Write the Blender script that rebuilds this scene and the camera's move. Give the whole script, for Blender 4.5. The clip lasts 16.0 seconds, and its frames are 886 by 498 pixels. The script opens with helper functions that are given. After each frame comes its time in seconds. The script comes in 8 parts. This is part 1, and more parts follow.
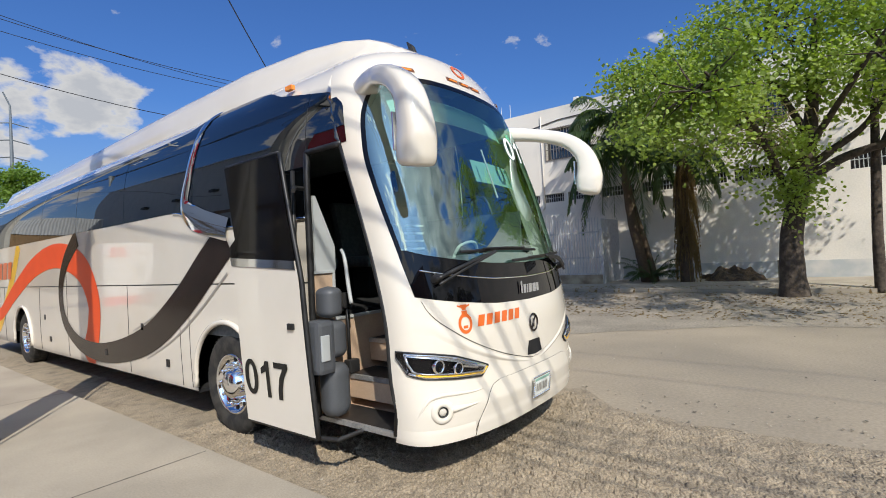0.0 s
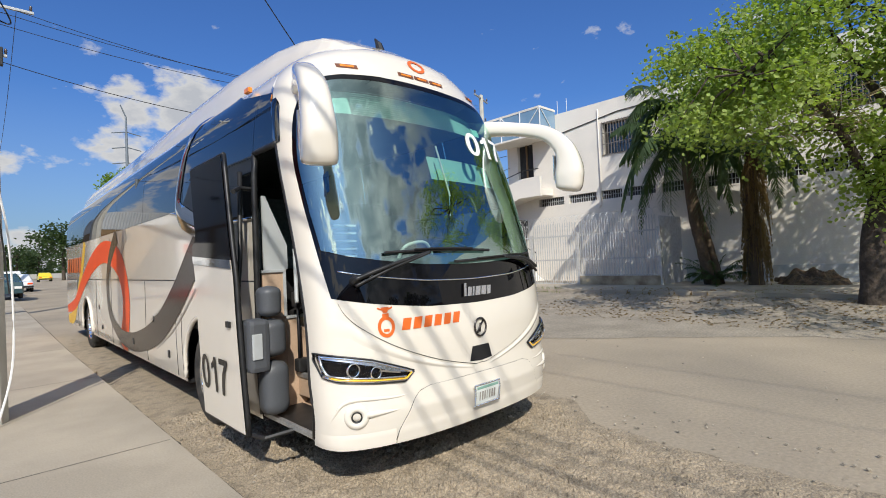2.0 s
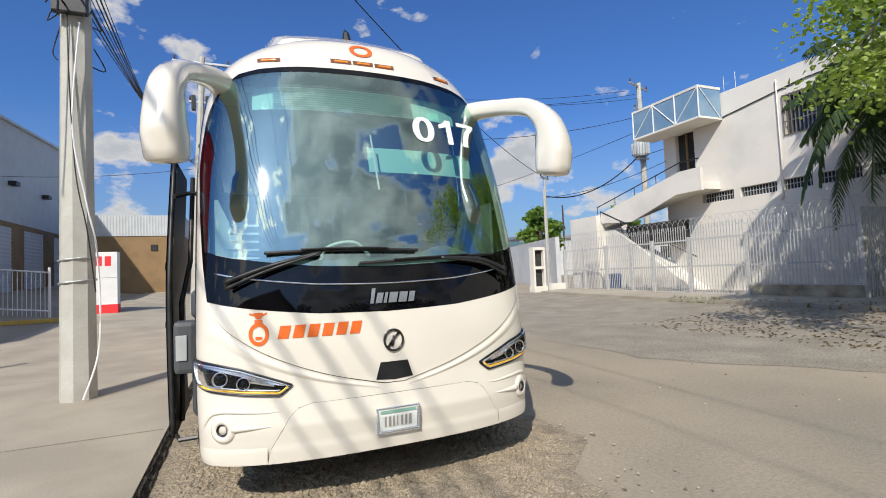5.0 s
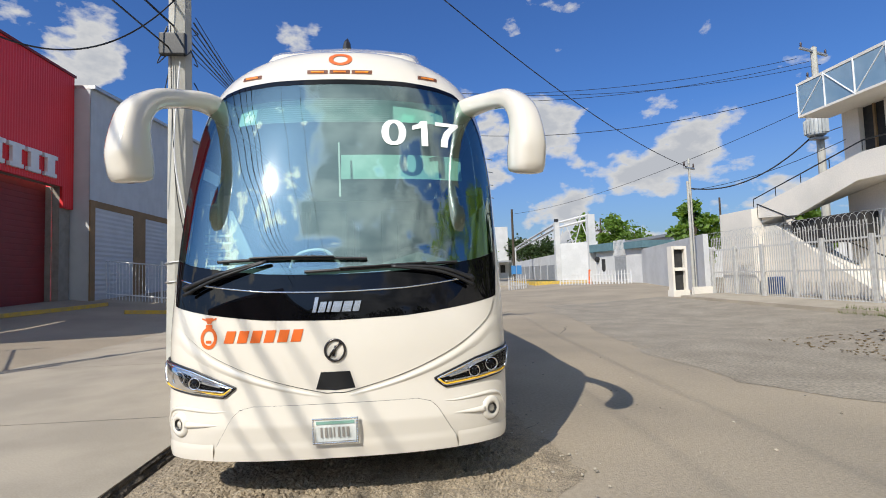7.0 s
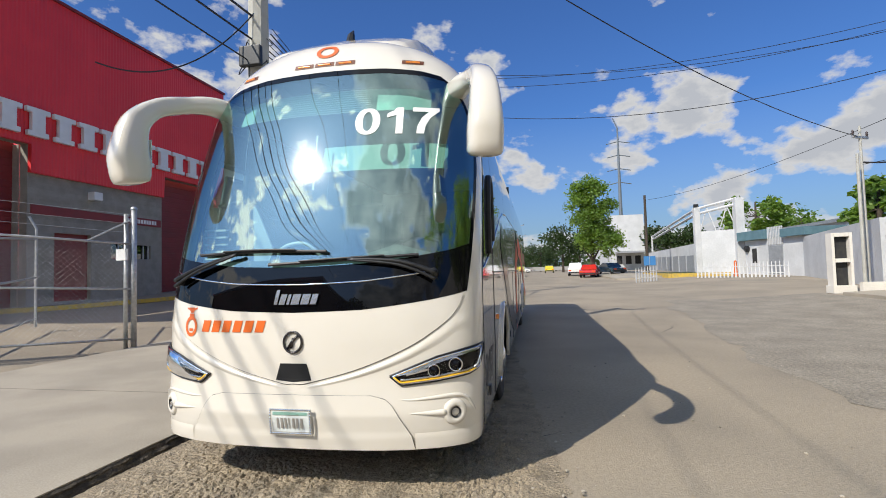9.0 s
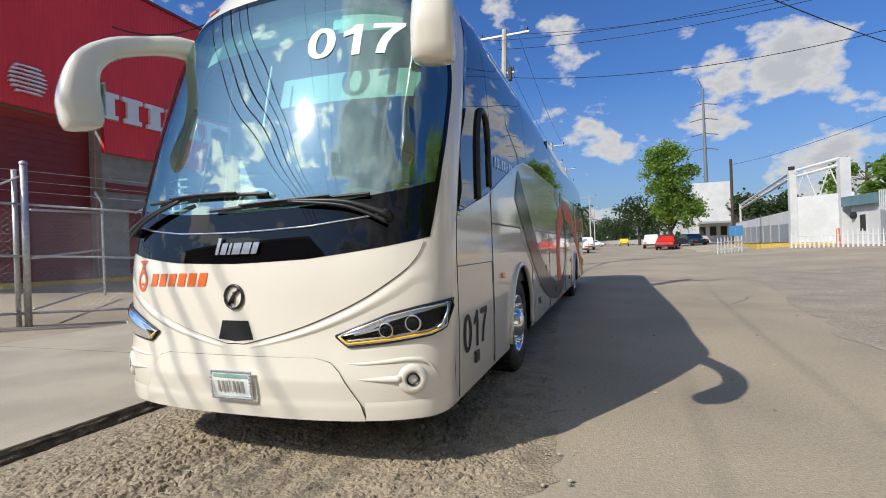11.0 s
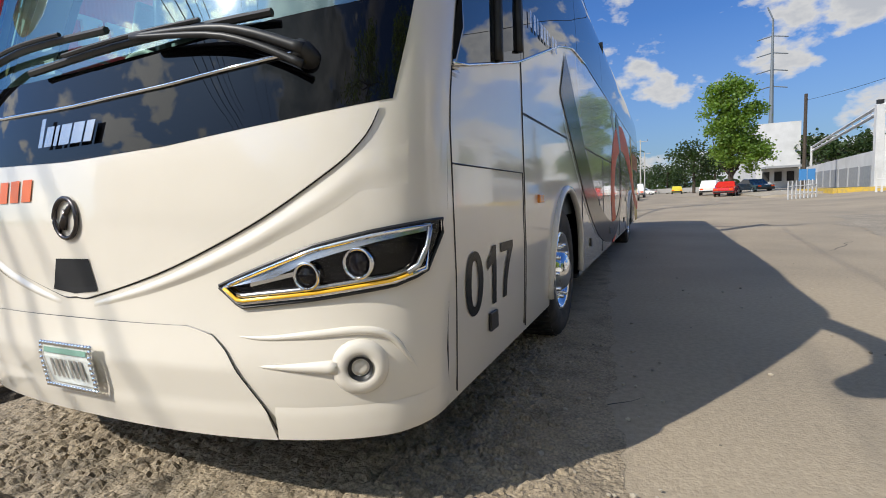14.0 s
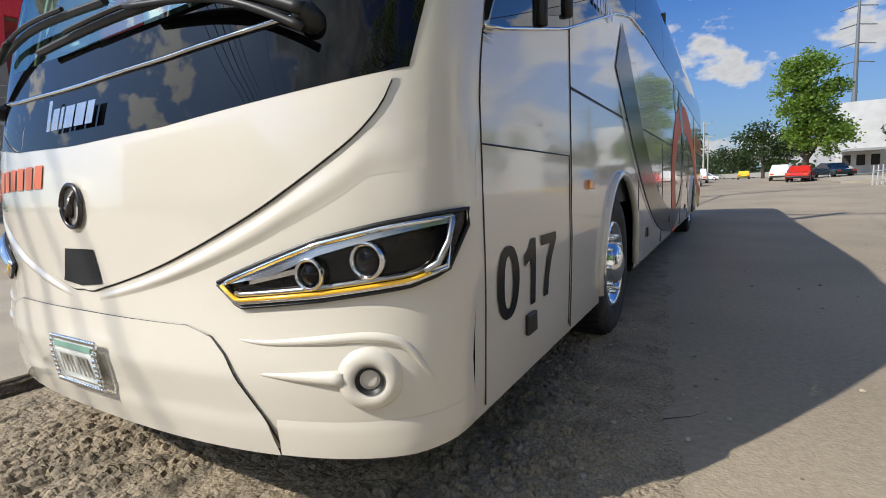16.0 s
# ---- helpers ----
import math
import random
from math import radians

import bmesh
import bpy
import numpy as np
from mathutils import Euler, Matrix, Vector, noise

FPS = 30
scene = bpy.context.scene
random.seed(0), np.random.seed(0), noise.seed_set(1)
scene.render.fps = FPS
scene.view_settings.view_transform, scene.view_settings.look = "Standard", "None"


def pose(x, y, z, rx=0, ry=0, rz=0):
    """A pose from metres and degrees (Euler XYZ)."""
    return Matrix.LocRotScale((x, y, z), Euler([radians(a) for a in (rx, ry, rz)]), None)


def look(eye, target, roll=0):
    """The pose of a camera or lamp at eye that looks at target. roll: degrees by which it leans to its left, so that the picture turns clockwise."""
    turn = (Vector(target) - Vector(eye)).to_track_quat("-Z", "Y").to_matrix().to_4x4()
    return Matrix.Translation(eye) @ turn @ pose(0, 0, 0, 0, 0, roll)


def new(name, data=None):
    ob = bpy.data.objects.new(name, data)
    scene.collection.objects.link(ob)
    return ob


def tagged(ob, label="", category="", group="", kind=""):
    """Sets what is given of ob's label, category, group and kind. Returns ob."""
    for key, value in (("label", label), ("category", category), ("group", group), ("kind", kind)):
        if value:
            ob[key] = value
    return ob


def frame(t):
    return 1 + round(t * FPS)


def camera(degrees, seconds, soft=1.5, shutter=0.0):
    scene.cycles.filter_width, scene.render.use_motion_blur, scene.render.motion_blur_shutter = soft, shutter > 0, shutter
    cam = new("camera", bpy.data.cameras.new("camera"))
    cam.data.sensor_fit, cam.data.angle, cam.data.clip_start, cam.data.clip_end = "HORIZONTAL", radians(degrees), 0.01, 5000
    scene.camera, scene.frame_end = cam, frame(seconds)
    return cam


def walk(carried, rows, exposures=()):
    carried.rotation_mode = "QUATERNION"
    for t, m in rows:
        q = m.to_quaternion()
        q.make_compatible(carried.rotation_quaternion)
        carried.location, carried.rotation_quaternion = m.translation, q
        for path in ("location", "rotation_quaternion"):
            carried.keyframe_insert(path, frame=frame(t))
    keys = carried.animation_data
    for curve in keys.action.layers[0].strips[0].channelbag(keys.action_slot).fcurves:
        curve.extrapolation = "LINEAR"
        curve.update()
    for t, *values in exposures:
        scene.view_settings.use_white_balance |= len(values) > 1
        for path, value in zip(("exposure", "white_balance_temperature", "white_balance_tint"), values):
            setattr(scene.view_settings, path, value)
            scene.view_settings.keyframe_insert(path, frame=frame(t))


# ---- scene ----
cam = camera(84.8, 16.0, soft=0.95)
PATH = [
    (0, (-3.848, -1.985, 1.708), (-2.263, -0.765, 1.742), -3.0),
    (0.5, (-3.677, -2.226, 1.714), (-2.132, -0.957, 1.748), -3.1),
    (1, (-3.505, -2.477, 1.707), (-2.014, -1.144, 1.74), -3.0),
    (1.5, (-3.25, -2.584, 1.693), (-1.817, -1.189, 1.734), -2.6),
    (2, (-2.993, -2.72, 1.682), (-1.615, -1.272, 1.72), -2.5),
    (2.5, (-2.702, -2.96, 1.677), (-1.39, -1.45, 1.692), -2.0),
    (3, (-2.384, -3.043, 1.613), (-1.138, -1.479, 1.614), -2.0),
    (3.5, (-2.043, -3.115, 1.606), (-0.892, -1.479, 1.618), -2.4),
    (4, (-1.698, -3.252, 1.601), (-0.669, -1.538, 1.64), -2.4),
    (4.5, (-1.351, -3.286, 1.536), (-0.451, -1.501, 1.607), -2.5),
    (5, (-0.975, -3.325, 1.56), (-0.211, -1.479, 1.657), -2.5),
    (5.2, (-0.831, -3.367, 1.548), (-0.128, -1.498, 1.654), -2.4),
    (7.5, (0.822, -3.453, 1.594), (0.847, -1.456, 1.709), -1.8),
    (8, (1.132, -3.381, 1.597), (1.019, -1.387, 1.717), -1.8),
    (8.2, (1.257, -3.353, 1.597), (1.09, -1.363, 1.714), -1.9),
    (10.3, (2.185, -2.681, 1.437), (1.579, -0.775, 1.476), -1.5),
    (10.5, (2.223, -2.604, 1.408), (1.601, -0.703, 1.439), -1.9),
    (11, (2.246, -2.405, 1.348), (1.583, -0.518, 1.35), -2.1),
    (11.5, (2.212, -2.164, 1.308), (1.517, -0.288, 1.291), -2.2),
    (12, (2.195, -1.911, 1.25), (1.472, -0.046, 1.205), -2.7),
    (12.5, (2.185, -1.656, 1.215), (1.446, 0.201, 1.136), -3.0),
    (13, (2.105, -1.438, 1.162), (1.356, 0.413, 1.047), -2.9),
    (13.5, (2.016, -1.246, 1.127), (1.238, 0.59, 0.974), -2.6),
    (14, (1.974, -1.026, 1.099), (1.147, 0.785, 0.907), -2.5),
    (14.5, (1.949, -0.867, 1.086), (1.067, 0.913, 0.86), -2.3),
    (15, (1.93, -0.805, 1.079), (1.002, 0.949, 0.832), -2.2),
    (15.5, (1.931, -0.787, 1.081), (0.957, 0.942, 0.826), -2.3),
    (16, (1.941, -0.784, 1.099), (0.933, 0.927, 0.859), -2.5),
]
walk(cam, [(t, look(eye, target, roll)) for t, eye, target, roll in PATH])

# ---- light ----
SUN_AZ = math.atan2(-0.82, -0.574)          # direction towards the sun, in plan
SUN_EL = radians(41.0)
EXPOSURE = -0.06
scene.view_settings.exposure = EXPOSURE

world = bpy.data.worlds.new("sky")
scene.world = world
world.use_nodes = True
wn, wl = world.node_tree.nodes, world.node_tree.links
wn.clear()
w_out = wn.new("ShaderNodeOutputWorld")
w_bg = wn.new("ShaderNodeBackground")
w_sky = wn.new("ShaderNodeTexSky")
w_sky.sky_type = "NISHITA"
w_sky.sun_disc = False
w_sky.sun_elevation = SUN_EL
w_sky.sun_rotation = math.pi / 2 - SUN_AZ
w_sky.air_density, w_sky.dust_density, w_sky.ozone_density = 1.35, 0.8, 3.0
w_bg.inputs["Strength"].default_value = 0.078
# cumulus clouds: noise on the sky's directions, thickest in a belt above the horizon
w_tc = wn.new("ShaderNodeTexCoord")
w_sep = wn.new("ShaderNodeSeparateXYZ")
wl.new(w_tc.outputs["Generated"], w_sep.inputs[0])
w_map = wn.new("ShaderNodeMapping")
w_map.inputs["Location"].default_value = (5.3, 2.2, 0.4)
w_map.inputs["Scale"].default_value = (1.0, 1.0, 1.7)
wl.new(w_tc.outputs["Generated"], w_map.inputs[0])
w_raw = wn.new("ShaderNodeTexNoise")
w_raw.inputs["Scale"].default_value = 7.5
w_raw.inputs["Detail"].default_value = 9.0
w_raw.inputs["Roughness"].default_value = 0.55
wl.new(w_map.outputs[0], w_raw.inputs["Vector"])
w_belt = wn.new("ShaderNodeValToRGB")
w_belt.color_ramp.elements[0].position, w_belt.color_ramp.elements[1].position = 0.0, 0.75
w_belt.color_ramp.elements[0].color, w_belt.color_ramp.elements[1].color = (0.105, 0.105, 0.105, 1), (0.0, 0.0, 0.0, 1)
w_mid = w_belt.color_ramp.elements.new(0.2)
w_mid.color = (0.07, 0.07, 0.07, 1)
w_top = w_belt.color_ramp.elements.new(0.33)
w_top.color = (0.0, 0.0, 0.0, 1)
wl.new(w_sep.outputs["Z"], w_belt.inputs[0])
w_noise = wn.new("ShaderNodeMath"); w_noise.operation = "ADD"
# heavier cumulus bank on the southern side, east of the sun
def w_range(source, a, b, lo=0.0, hi=1.0):
    node = wn.new("ShaderNodeMapRange")
    node.inputs["From Min"].default_value, node.inputs["From Max"].default_value = a, b
    node.inputs["To Min"].default_value, node.inputs["To Max"].default_value = lo, hi
    wl.new(source, node.inputs["Value"])
    return node.outputs[0]


def w_math(op, a, b):
    node = wn.new("ShaderNodeMath")
    node.operation = op
    wl.new(a, node.inputs[0])
    wl.new(b, node.inputs[1])
    return node.outputs[0]


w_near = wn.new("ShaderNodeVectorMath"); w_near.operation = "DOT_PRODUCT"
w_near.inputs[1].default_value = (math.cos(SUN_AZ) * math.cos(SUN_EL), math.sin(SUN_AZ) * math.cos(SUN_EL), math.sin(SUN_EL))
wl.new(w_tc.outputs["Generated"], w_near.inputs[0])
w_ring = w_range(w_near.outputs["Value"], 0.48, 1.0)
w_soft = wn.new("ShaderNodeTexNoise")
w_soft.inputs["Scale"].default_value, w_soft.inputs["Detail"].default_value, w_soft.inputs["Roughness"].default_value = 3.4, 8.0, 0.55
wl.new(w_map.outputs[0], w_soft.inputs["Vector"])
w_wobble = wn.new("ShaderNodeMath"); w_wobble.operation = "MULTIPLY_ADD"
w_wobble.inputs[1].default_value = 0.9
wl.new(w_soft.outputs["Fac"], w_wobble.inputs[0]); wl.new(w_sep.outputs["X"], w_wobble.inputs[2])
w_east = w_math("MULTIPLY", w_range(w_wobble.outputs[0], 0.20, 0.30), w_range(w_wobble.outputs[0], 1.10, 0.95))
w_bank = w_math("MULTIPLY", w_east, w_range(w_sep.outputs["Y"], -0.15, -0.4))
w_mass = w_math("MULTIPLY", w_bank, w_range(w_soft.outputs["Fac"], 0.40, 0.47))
# single cumulus heaps: direction, spread in degrees, weight
HEAPS = [((-0.085, 0.936, 0.341), 7, 0.13), ((-0.018, 0.976, 0.219), 6, 0.14), ((0.26, 0.933, 0.25), 9, 0.10), ((0.30, 0.93, 0.17), 13, 0.17),
         ((0.04, 0.987, 0.155), 6, 0.12), ((0.396, 0.911, 0.10), 13, 0.16), ((0.514, 0.832, 0.208), 9, 0.13), ((0.48, 0.865, 0.12), 12, 0.14),
         ((0.588, 0.795, 0.149), 9, 0.10), ((0.255, 0.882, 0.396), 4, 0.10), ((-0.57, 0.723, 0.391), 8, 0.12), ((0.649, 0.748, 0.138), 7, 0.10),
         ((-0.18, 0.92, 0.33), 6, 0.12), ((-0.06, 0.95, 0.29), 6, 0.12), ((-0.18, 0.94, 0.24), 4, 0.10), ((-0.02, 0.99, 0.13), 4, 0.10), ((-0.64, 0.65, 0.41), 17, 0.21),
         ((-0.72, -0.6, 0.36), 22, 0.13), ((-0.45, -0.7, 0.60), 16, 0.08)]
w_peak = w_belt.outputs[0]
for w_way, w_wide, w_gain in HEAPS:
    w_dot = wn.new("ShaderNodeVectorMath"); w_dot.operation = "DOT_PRODUCT"
    w_dot.inputs[1].default_value = Vector(w_way).normalized()
    wl.new(w_tc.outputs["Generated"], w_dot.inputs[0])
    w_peak = w_math("MAXIMUM", w_peak, w_range(w_dot.outputs["Value"], math.cos(radians(w_wide)), math.cos(radians(w_wide * 0.3)), 0.0, w_gain * 0.92 + 0.035))
wl.new(w_raw.outputs["Fac"], w_noise.inputs[0]); wl.new(w_peak, w_noise.inputs[1])
w_ramp = wn.new("ShaderNodeValToRGB")
w_ramp.color_ramp.elements[0].position, w_ramp.color_ramp.elements[1].position = 0.64, 0.71
wl.new(w_noise.outputs[0], w_ramp.inputs[0])
w_shade = wn.new("ShaderNodeValToRGB")
w_shade.color_ramp.elements[0].position, w_shade.color_ramp.elements[1].position = 0.65, 0.78
w_shade.color_ramp.elements[0].color = (10.0, 9.9, 9.7, 1)
w_shade.color_ramp.elements[1].color = (6.6, 6.9, 7.5, 1)
wl.new(w_noise.outputs[0], w_shade.inputs[0])
w_mix = wn.new("ShaderNodeMix"); w_mix.data_type = "RGBA"
w_tint = wn.new("ShaderNodeMix"); w_tint.data_type = "RGBA"; w_tint.blend_type = "MULTIPLY"
w_tint.inputs["Factor"].default_value = 1.0
w_tint.inputs["B"].default_value = (0.54, 0.91, 1.60, 1)
wl.new(w_sky.outputs[0], w_tint.inputs["A"])
w_aura = wn.new("ShaderNodeMix"); w_aura.data_type = "RGBA"
w_aura.inputs["A"].default_value, w_aura.inputs["B"].default_value = (0, 0, 0, 1), (7.2, 9.2, 10.4, 1)
wl.new(w_math("MULTIPLY", w_ring, w_ring), w_aura.inputs["Factor"])
w_clear = wn.new("ShaderNodeMix"); w_clear.data_type = "RGBA"; w_clear.blend_type = "ADD"
w_clear.inputs["Factor"].default_value = 1.0
wl.new(w_aura.outputs["Result"], w_clear.inputs["B"])
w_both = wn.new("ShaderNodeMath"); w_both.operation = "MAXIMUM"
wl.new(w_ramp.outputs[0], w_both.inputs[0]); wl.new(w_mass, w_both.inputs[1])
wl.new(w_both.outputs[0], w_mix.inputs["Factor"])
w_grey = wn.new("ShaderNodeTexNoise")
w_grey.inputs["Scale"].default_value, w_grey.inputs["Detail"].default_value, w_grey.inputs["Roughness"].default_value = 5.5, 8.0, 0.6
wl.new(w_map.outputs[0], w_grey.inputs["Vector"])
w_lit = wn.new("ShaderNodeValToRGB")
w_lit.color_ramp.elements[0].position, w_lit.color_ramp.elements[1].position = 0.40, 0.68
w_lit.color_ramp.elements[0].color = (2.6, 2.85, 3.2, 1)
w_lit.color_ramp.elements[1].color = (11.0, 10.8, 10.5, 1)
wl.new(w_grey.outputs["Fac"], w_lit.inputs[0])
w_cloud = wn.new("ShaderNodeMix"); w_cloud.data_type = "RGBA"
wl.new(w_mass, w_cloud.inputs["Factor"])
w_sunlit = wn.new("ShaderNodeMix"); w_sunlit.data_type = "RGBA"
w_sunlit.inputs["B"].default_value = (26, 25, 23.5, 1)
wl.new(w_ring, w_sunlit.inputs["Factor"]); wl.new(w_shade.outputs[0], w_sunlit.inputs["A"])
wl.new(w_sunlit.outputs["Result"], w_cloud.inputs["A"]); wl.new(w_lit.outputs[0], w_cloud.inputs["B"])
w_pale = wn.new("ShaderNodeMix"); w_pale.data_type = "RGBA"
w_pale.inputs["B"].default_value = (5.0, 6.0, 7.3, 1)
wl.new(w_range(w_sep.outputs["Z"], 0.0, 0.30, 0.44, 0.0), w_pale.inputs["Factor"])
wl.new(w_tint.outputs["Result"], w_pale.inputs["A"])
wl.new(w_pale.outputs["Result"], w_mix.inputs["A"]); wl.new(w_cloud.outputs["Result"], w_mix.inputs["B"])
wl.new(w_mix.outputs["Result"], w_clear.inputs["A"]); wl.new(w_clear.outputs["Result"], w_bg.inputs["Color"]); wl.new(w_bg.outputs[0], w_out.inputs[0])

sun = new("sun", bpy.data.lights.new("sun", "SUN"))
sun.data.energy, sun.data.angle, sun.data.color = 5.0, radians(0.55), (1.0, 0.94, 0.84)
sun_dir = Vector((math.cos(SUN_AZ) * math.cos(SUN_EL), math.sin(SUN_AZ) * math.cos(SUN_EL), math.sin(SUN_EL)))
sun.matrix_world = look(sun_dir * 60, (0, 0, 0))


# ---- materials ----
def material(name, base, rough=0.6, metal=0.0, other=None, scale=4.0, fine=0.0, fine_scale=60.0, bump=0.0, bump_scale=40.0,
             coat=0.0, spec=0.5, vary=0.0, spread=(0.4, 0.62), detail=5.0, depth=0.02):
    """Principled surface: base blotched towards other at one scale, speckled at a finer one, with noise relief."""
    m = bpy.data.materials.new(name)
    m.use_nodes = True
    n, l = m.node_tree.nodes, m.node_tree.links
    p = n["Principled BSDF"]
    p.inputs["Roughness"].default_value, p.inputs["Metallic"].default_value = rough, metal
    p.inputs["Coat Weight"].default_value, p.inputs["Coat Roughness"].default_value = coat, 0.04
    p.inputs["Specular IOR Level"].default_value = spec
    p.inputs["Base Color"].default_value = (*base, 1)
    tc = n.new("ShaderNodeTexCoord")
    last = None
    if other:
        noise_1 = n.new("ShaderNodeTexNoise")
        noise_1.inputs["Scale"].default_value, noise_1.inputs["Detail"].default_value = scale, detail
        l.new(tc.outputs["Object"], noise_1.inputs["Vector"])
        ramp = n.new("ShaderNodeValToRGB")
        ramp.color_ramp.elements[0].position, ramp.color_ramp.elements[1].position = spread
        ramp.color_ramp.elements[0].color, ramp.color_ramp.elements[1].color = (*base, 1), (*other, 1)
        l.new(noise_1.outputs["Fac"], ramp.inputs[0])
        last = ramp.outputs[0]
    if fine:
        noise_2 = n.new("ShaderNodeTexNoise")
        noise_2.inputs["Scale"].default_value, noise_2.inputs["Detail"].default_value = fine_scale, 3.0
        l.new(tc.outputs["Object"], noise_2.inputs["Vector"])
        r2 = n.new("ShaderNodeMapRange")
        r2.inputs["From Min"].default_value, r2.inputs["From Max"].default_value = 0.3, 0.7
        r2.inputs["To Min"].default_value, r2.inputs["To Max"].default_value = 1 - fine, 1 + fine
        l.new(noise_2.outputs["Fac"], r2.inputs["Value"])
        mul = n.new("ShaderNodeMix"); mul.data_type = "RGBA"; mul.blend_type = "MULTIPLY"
        mul.inputs["Factor"].default_value = 1.0
        mul.inputs["A"].default_value = (*base, 1)
        if last:
            l.new(last, mul.inputs["A"])
        l.new(r2.outputs[0], mul.inputs["B"])
        last = mul.outputs["Result"]
    if vary:
        info = n.new("ShaderNodeNewGeometry")
        r3 = n.new("ShaderNodeMapRange")
        r3.inputs["To Min"].default_value, r3.inputs["To Max"].default_value = 1 - vary, 1 + vary
        l.new(info.outputs["Random Per Island"], r3.inputs["Value"])
        mul = n.new("ShaderNodeMix"); mul.data_type = "RGBA"; mul.blend_type = "MULTIPLY"
        mul.inputs["Factor"].default_value = 1.0
        mul.inputs["A"].default_value = (*base, 1)
        if last:
            l.new(last, mul.inputs["A"])
        l.new(r3.outputs[0], mul.inputs["B"])
        last = mul.outputs["Result"]
    if last:
        l.new(last, p.inputs["Base Color"])
    if bump:
        noise_3 = n.new("ShaderNodeTexNoise")
        noise_3.inputs["Scale"].default_value, noise_3.inputs["Detail"].default_value = bump_scale, 6.0
        l.new(tc.outputs["Object"], noise_3.inputs["Vector"])
        b = n.new("ShaderNodeBump")
        b.inputs["Strength"].default_value, b.inputs["Distance"].default_value = bump, depth
        l.new(noise_3.outputs["Fac"], b.inputs["Height"])
        l.new(b.outputs[0], p.inputs["Normal"])
    return m


def glass(name, tint, gloss=0.02, ior=1.45, glare=0.0, sheen=(1, 1, 1)):
    """Thin tinted pane: seen through, with a Fresnel reflection and, where given, a weak rough lobe that adds a glow
    round the sun's glint.
    """
    m = bpy.data.materials.new(name)
    m.use_nodes = True
    n, l = m.node_tree.nodes, m.node_tree.links
    n.clear()
    out, mix = n.new("ShaderNodeOutputMaterial"), n.new("ShaderNodeMixShader")
    tr, gl, fr = n.new("ShaderNodeBsdfTransparent"), n.new("ShaderNodeBsdfGlossy"), n.new("ShaderNodeFresnel")
    tr.inputs[0].default_value = (*tint, 1)
    gl.inputs["Roughness"].default_value = gloss
    gl.inputs["Color"].default_value = (*sheen, 1)
    fr.inputs["IOR"].default_value = ior
    l.new(fr.outputs[0], mix.inputs[0]); l.new(tr.outputs[0], mix.inputs[1]); l.new(gl.outputs[0], mix.inputs[2])
    last = mix
    if glare:
        # second, rougher gloss lobe imitates the bloom round the sun's reflection
        haze, mix2 = n.new("ShaderNodeBsdfGlossy"), n.new("ShaderNodeMixShader")
        haze.inputs["Roughness"].default_value = 0.11
        mix2.inputs[0].default_value = glare
        l.new(mix.outputs[0], mix2.inputs[1]); l.new(haze.outputs[0], mix2.inputs[2])
        last = mix2
    l.new(last.outputs[0], out.inputs[0])
    return m


PAINT = material("white_coach_paint", (0.74, 0.69, 0.60), 0.2, coat=1.0, other=(0.71, 0.66, 0.57), scale=1.2, bump=0.004, bump_scale=3.0)
BLACK = material("gloss_black", (0.003, 0.003, 0.004), 0.012, spec=0.32)
SIDE_GLASS = material("dark_tinted_glass", (0.003, 0.004, 0.005), 0.012, spec=0.6)
SIDE_GLASS.node_tree.nodes["Principled BSDF"].inputs["IOR"].default_value = 2.0
DUSTY_GLASS = material("dusty_smoked_glass", (0.004, 0.004, 0.005), 0.06, spec=0.2, other=(0.008, 0.007, 0.006), scale=6)
WINDSCREEN = glass("green_windscreen_glass", (0.50, 0.82, 0.75), 0.008, 3.7, 0.013, (0.80, 1.0, 0.96))
DOOR_GLASS = glass("smoked_glass", (0.10, 0.11, 0.12), 0.01, 1.7)
BRIDGE_GLASS = material("blue_mirror_glass", (0.16, 0.27, 0.38), 0.08, spec=1.0, other=(0.20, 0.31, 0.42), scale=1.5)
LENS = glass("clear_lens", (0.95, 0.955, 0.96), 0.005, 1.22)
RUBBER = material("tyre_rubber", (0.018, 0.018, 0.018), 0.75, other=(0.05, 0.046, 0.04), scale=9, bump=0.15, bump_scale=50)
TRIM = material("black_trim", (0.012, 0.012, 0.013), 0.45, other=(0.022, 0.022, 0.022), scale=12)
DARK_VOID = material("black_lining", (0.006, 0.006, 0.007), 0.9, other=(0.01, 0.01, 0.01), scale=5)
CHROME = material("chrome", (0.86, 0.87, 0.88), 0.06, 1.0)
STEEL = material("galvanised_steel", (0.42, 0.43, 0.43), 0.45, 0.7, other=(0.55, 0.55, 0.54), scale=14, fine=0.12)
ORANGE = material("orange_decal", (0.72, 0.14, 0.02), 0.35, coat=0.3, other=(0.68, 0.13, 0.02), scale=3)
REDORANGE = material("red_orange_decal", (0.80, 0.085, 0.012), 0.4, spec=0.25, other=(0.76, 0.08, 0.012), scale=3)
YELLOW = material("yellow_decal", (0.80, 0.50, 0.03), 0.35, other=(0.72, 0.42, 0.03), scale=3)
BROWN = material("dark_brown_decal", (0.02, 0.014, 0.011), 0.16, spec=0.25, other=(0.026, 0.018, 0.014), scale=3)
GREY_DECAL = material("grey_decal", (0.30, 0.28, 0.25), 0.3, coat=0.4)
NUMBER_BLACK = material("black_vinyl", (0.010, 0.010, 0.010), 0.22, spec=0.2, other=(0.014, 0.014, 0.014), scale=8)
NUMBER_WHITE = material("white_vinyl", (0.85, 0.85, 0.83), 0.5)
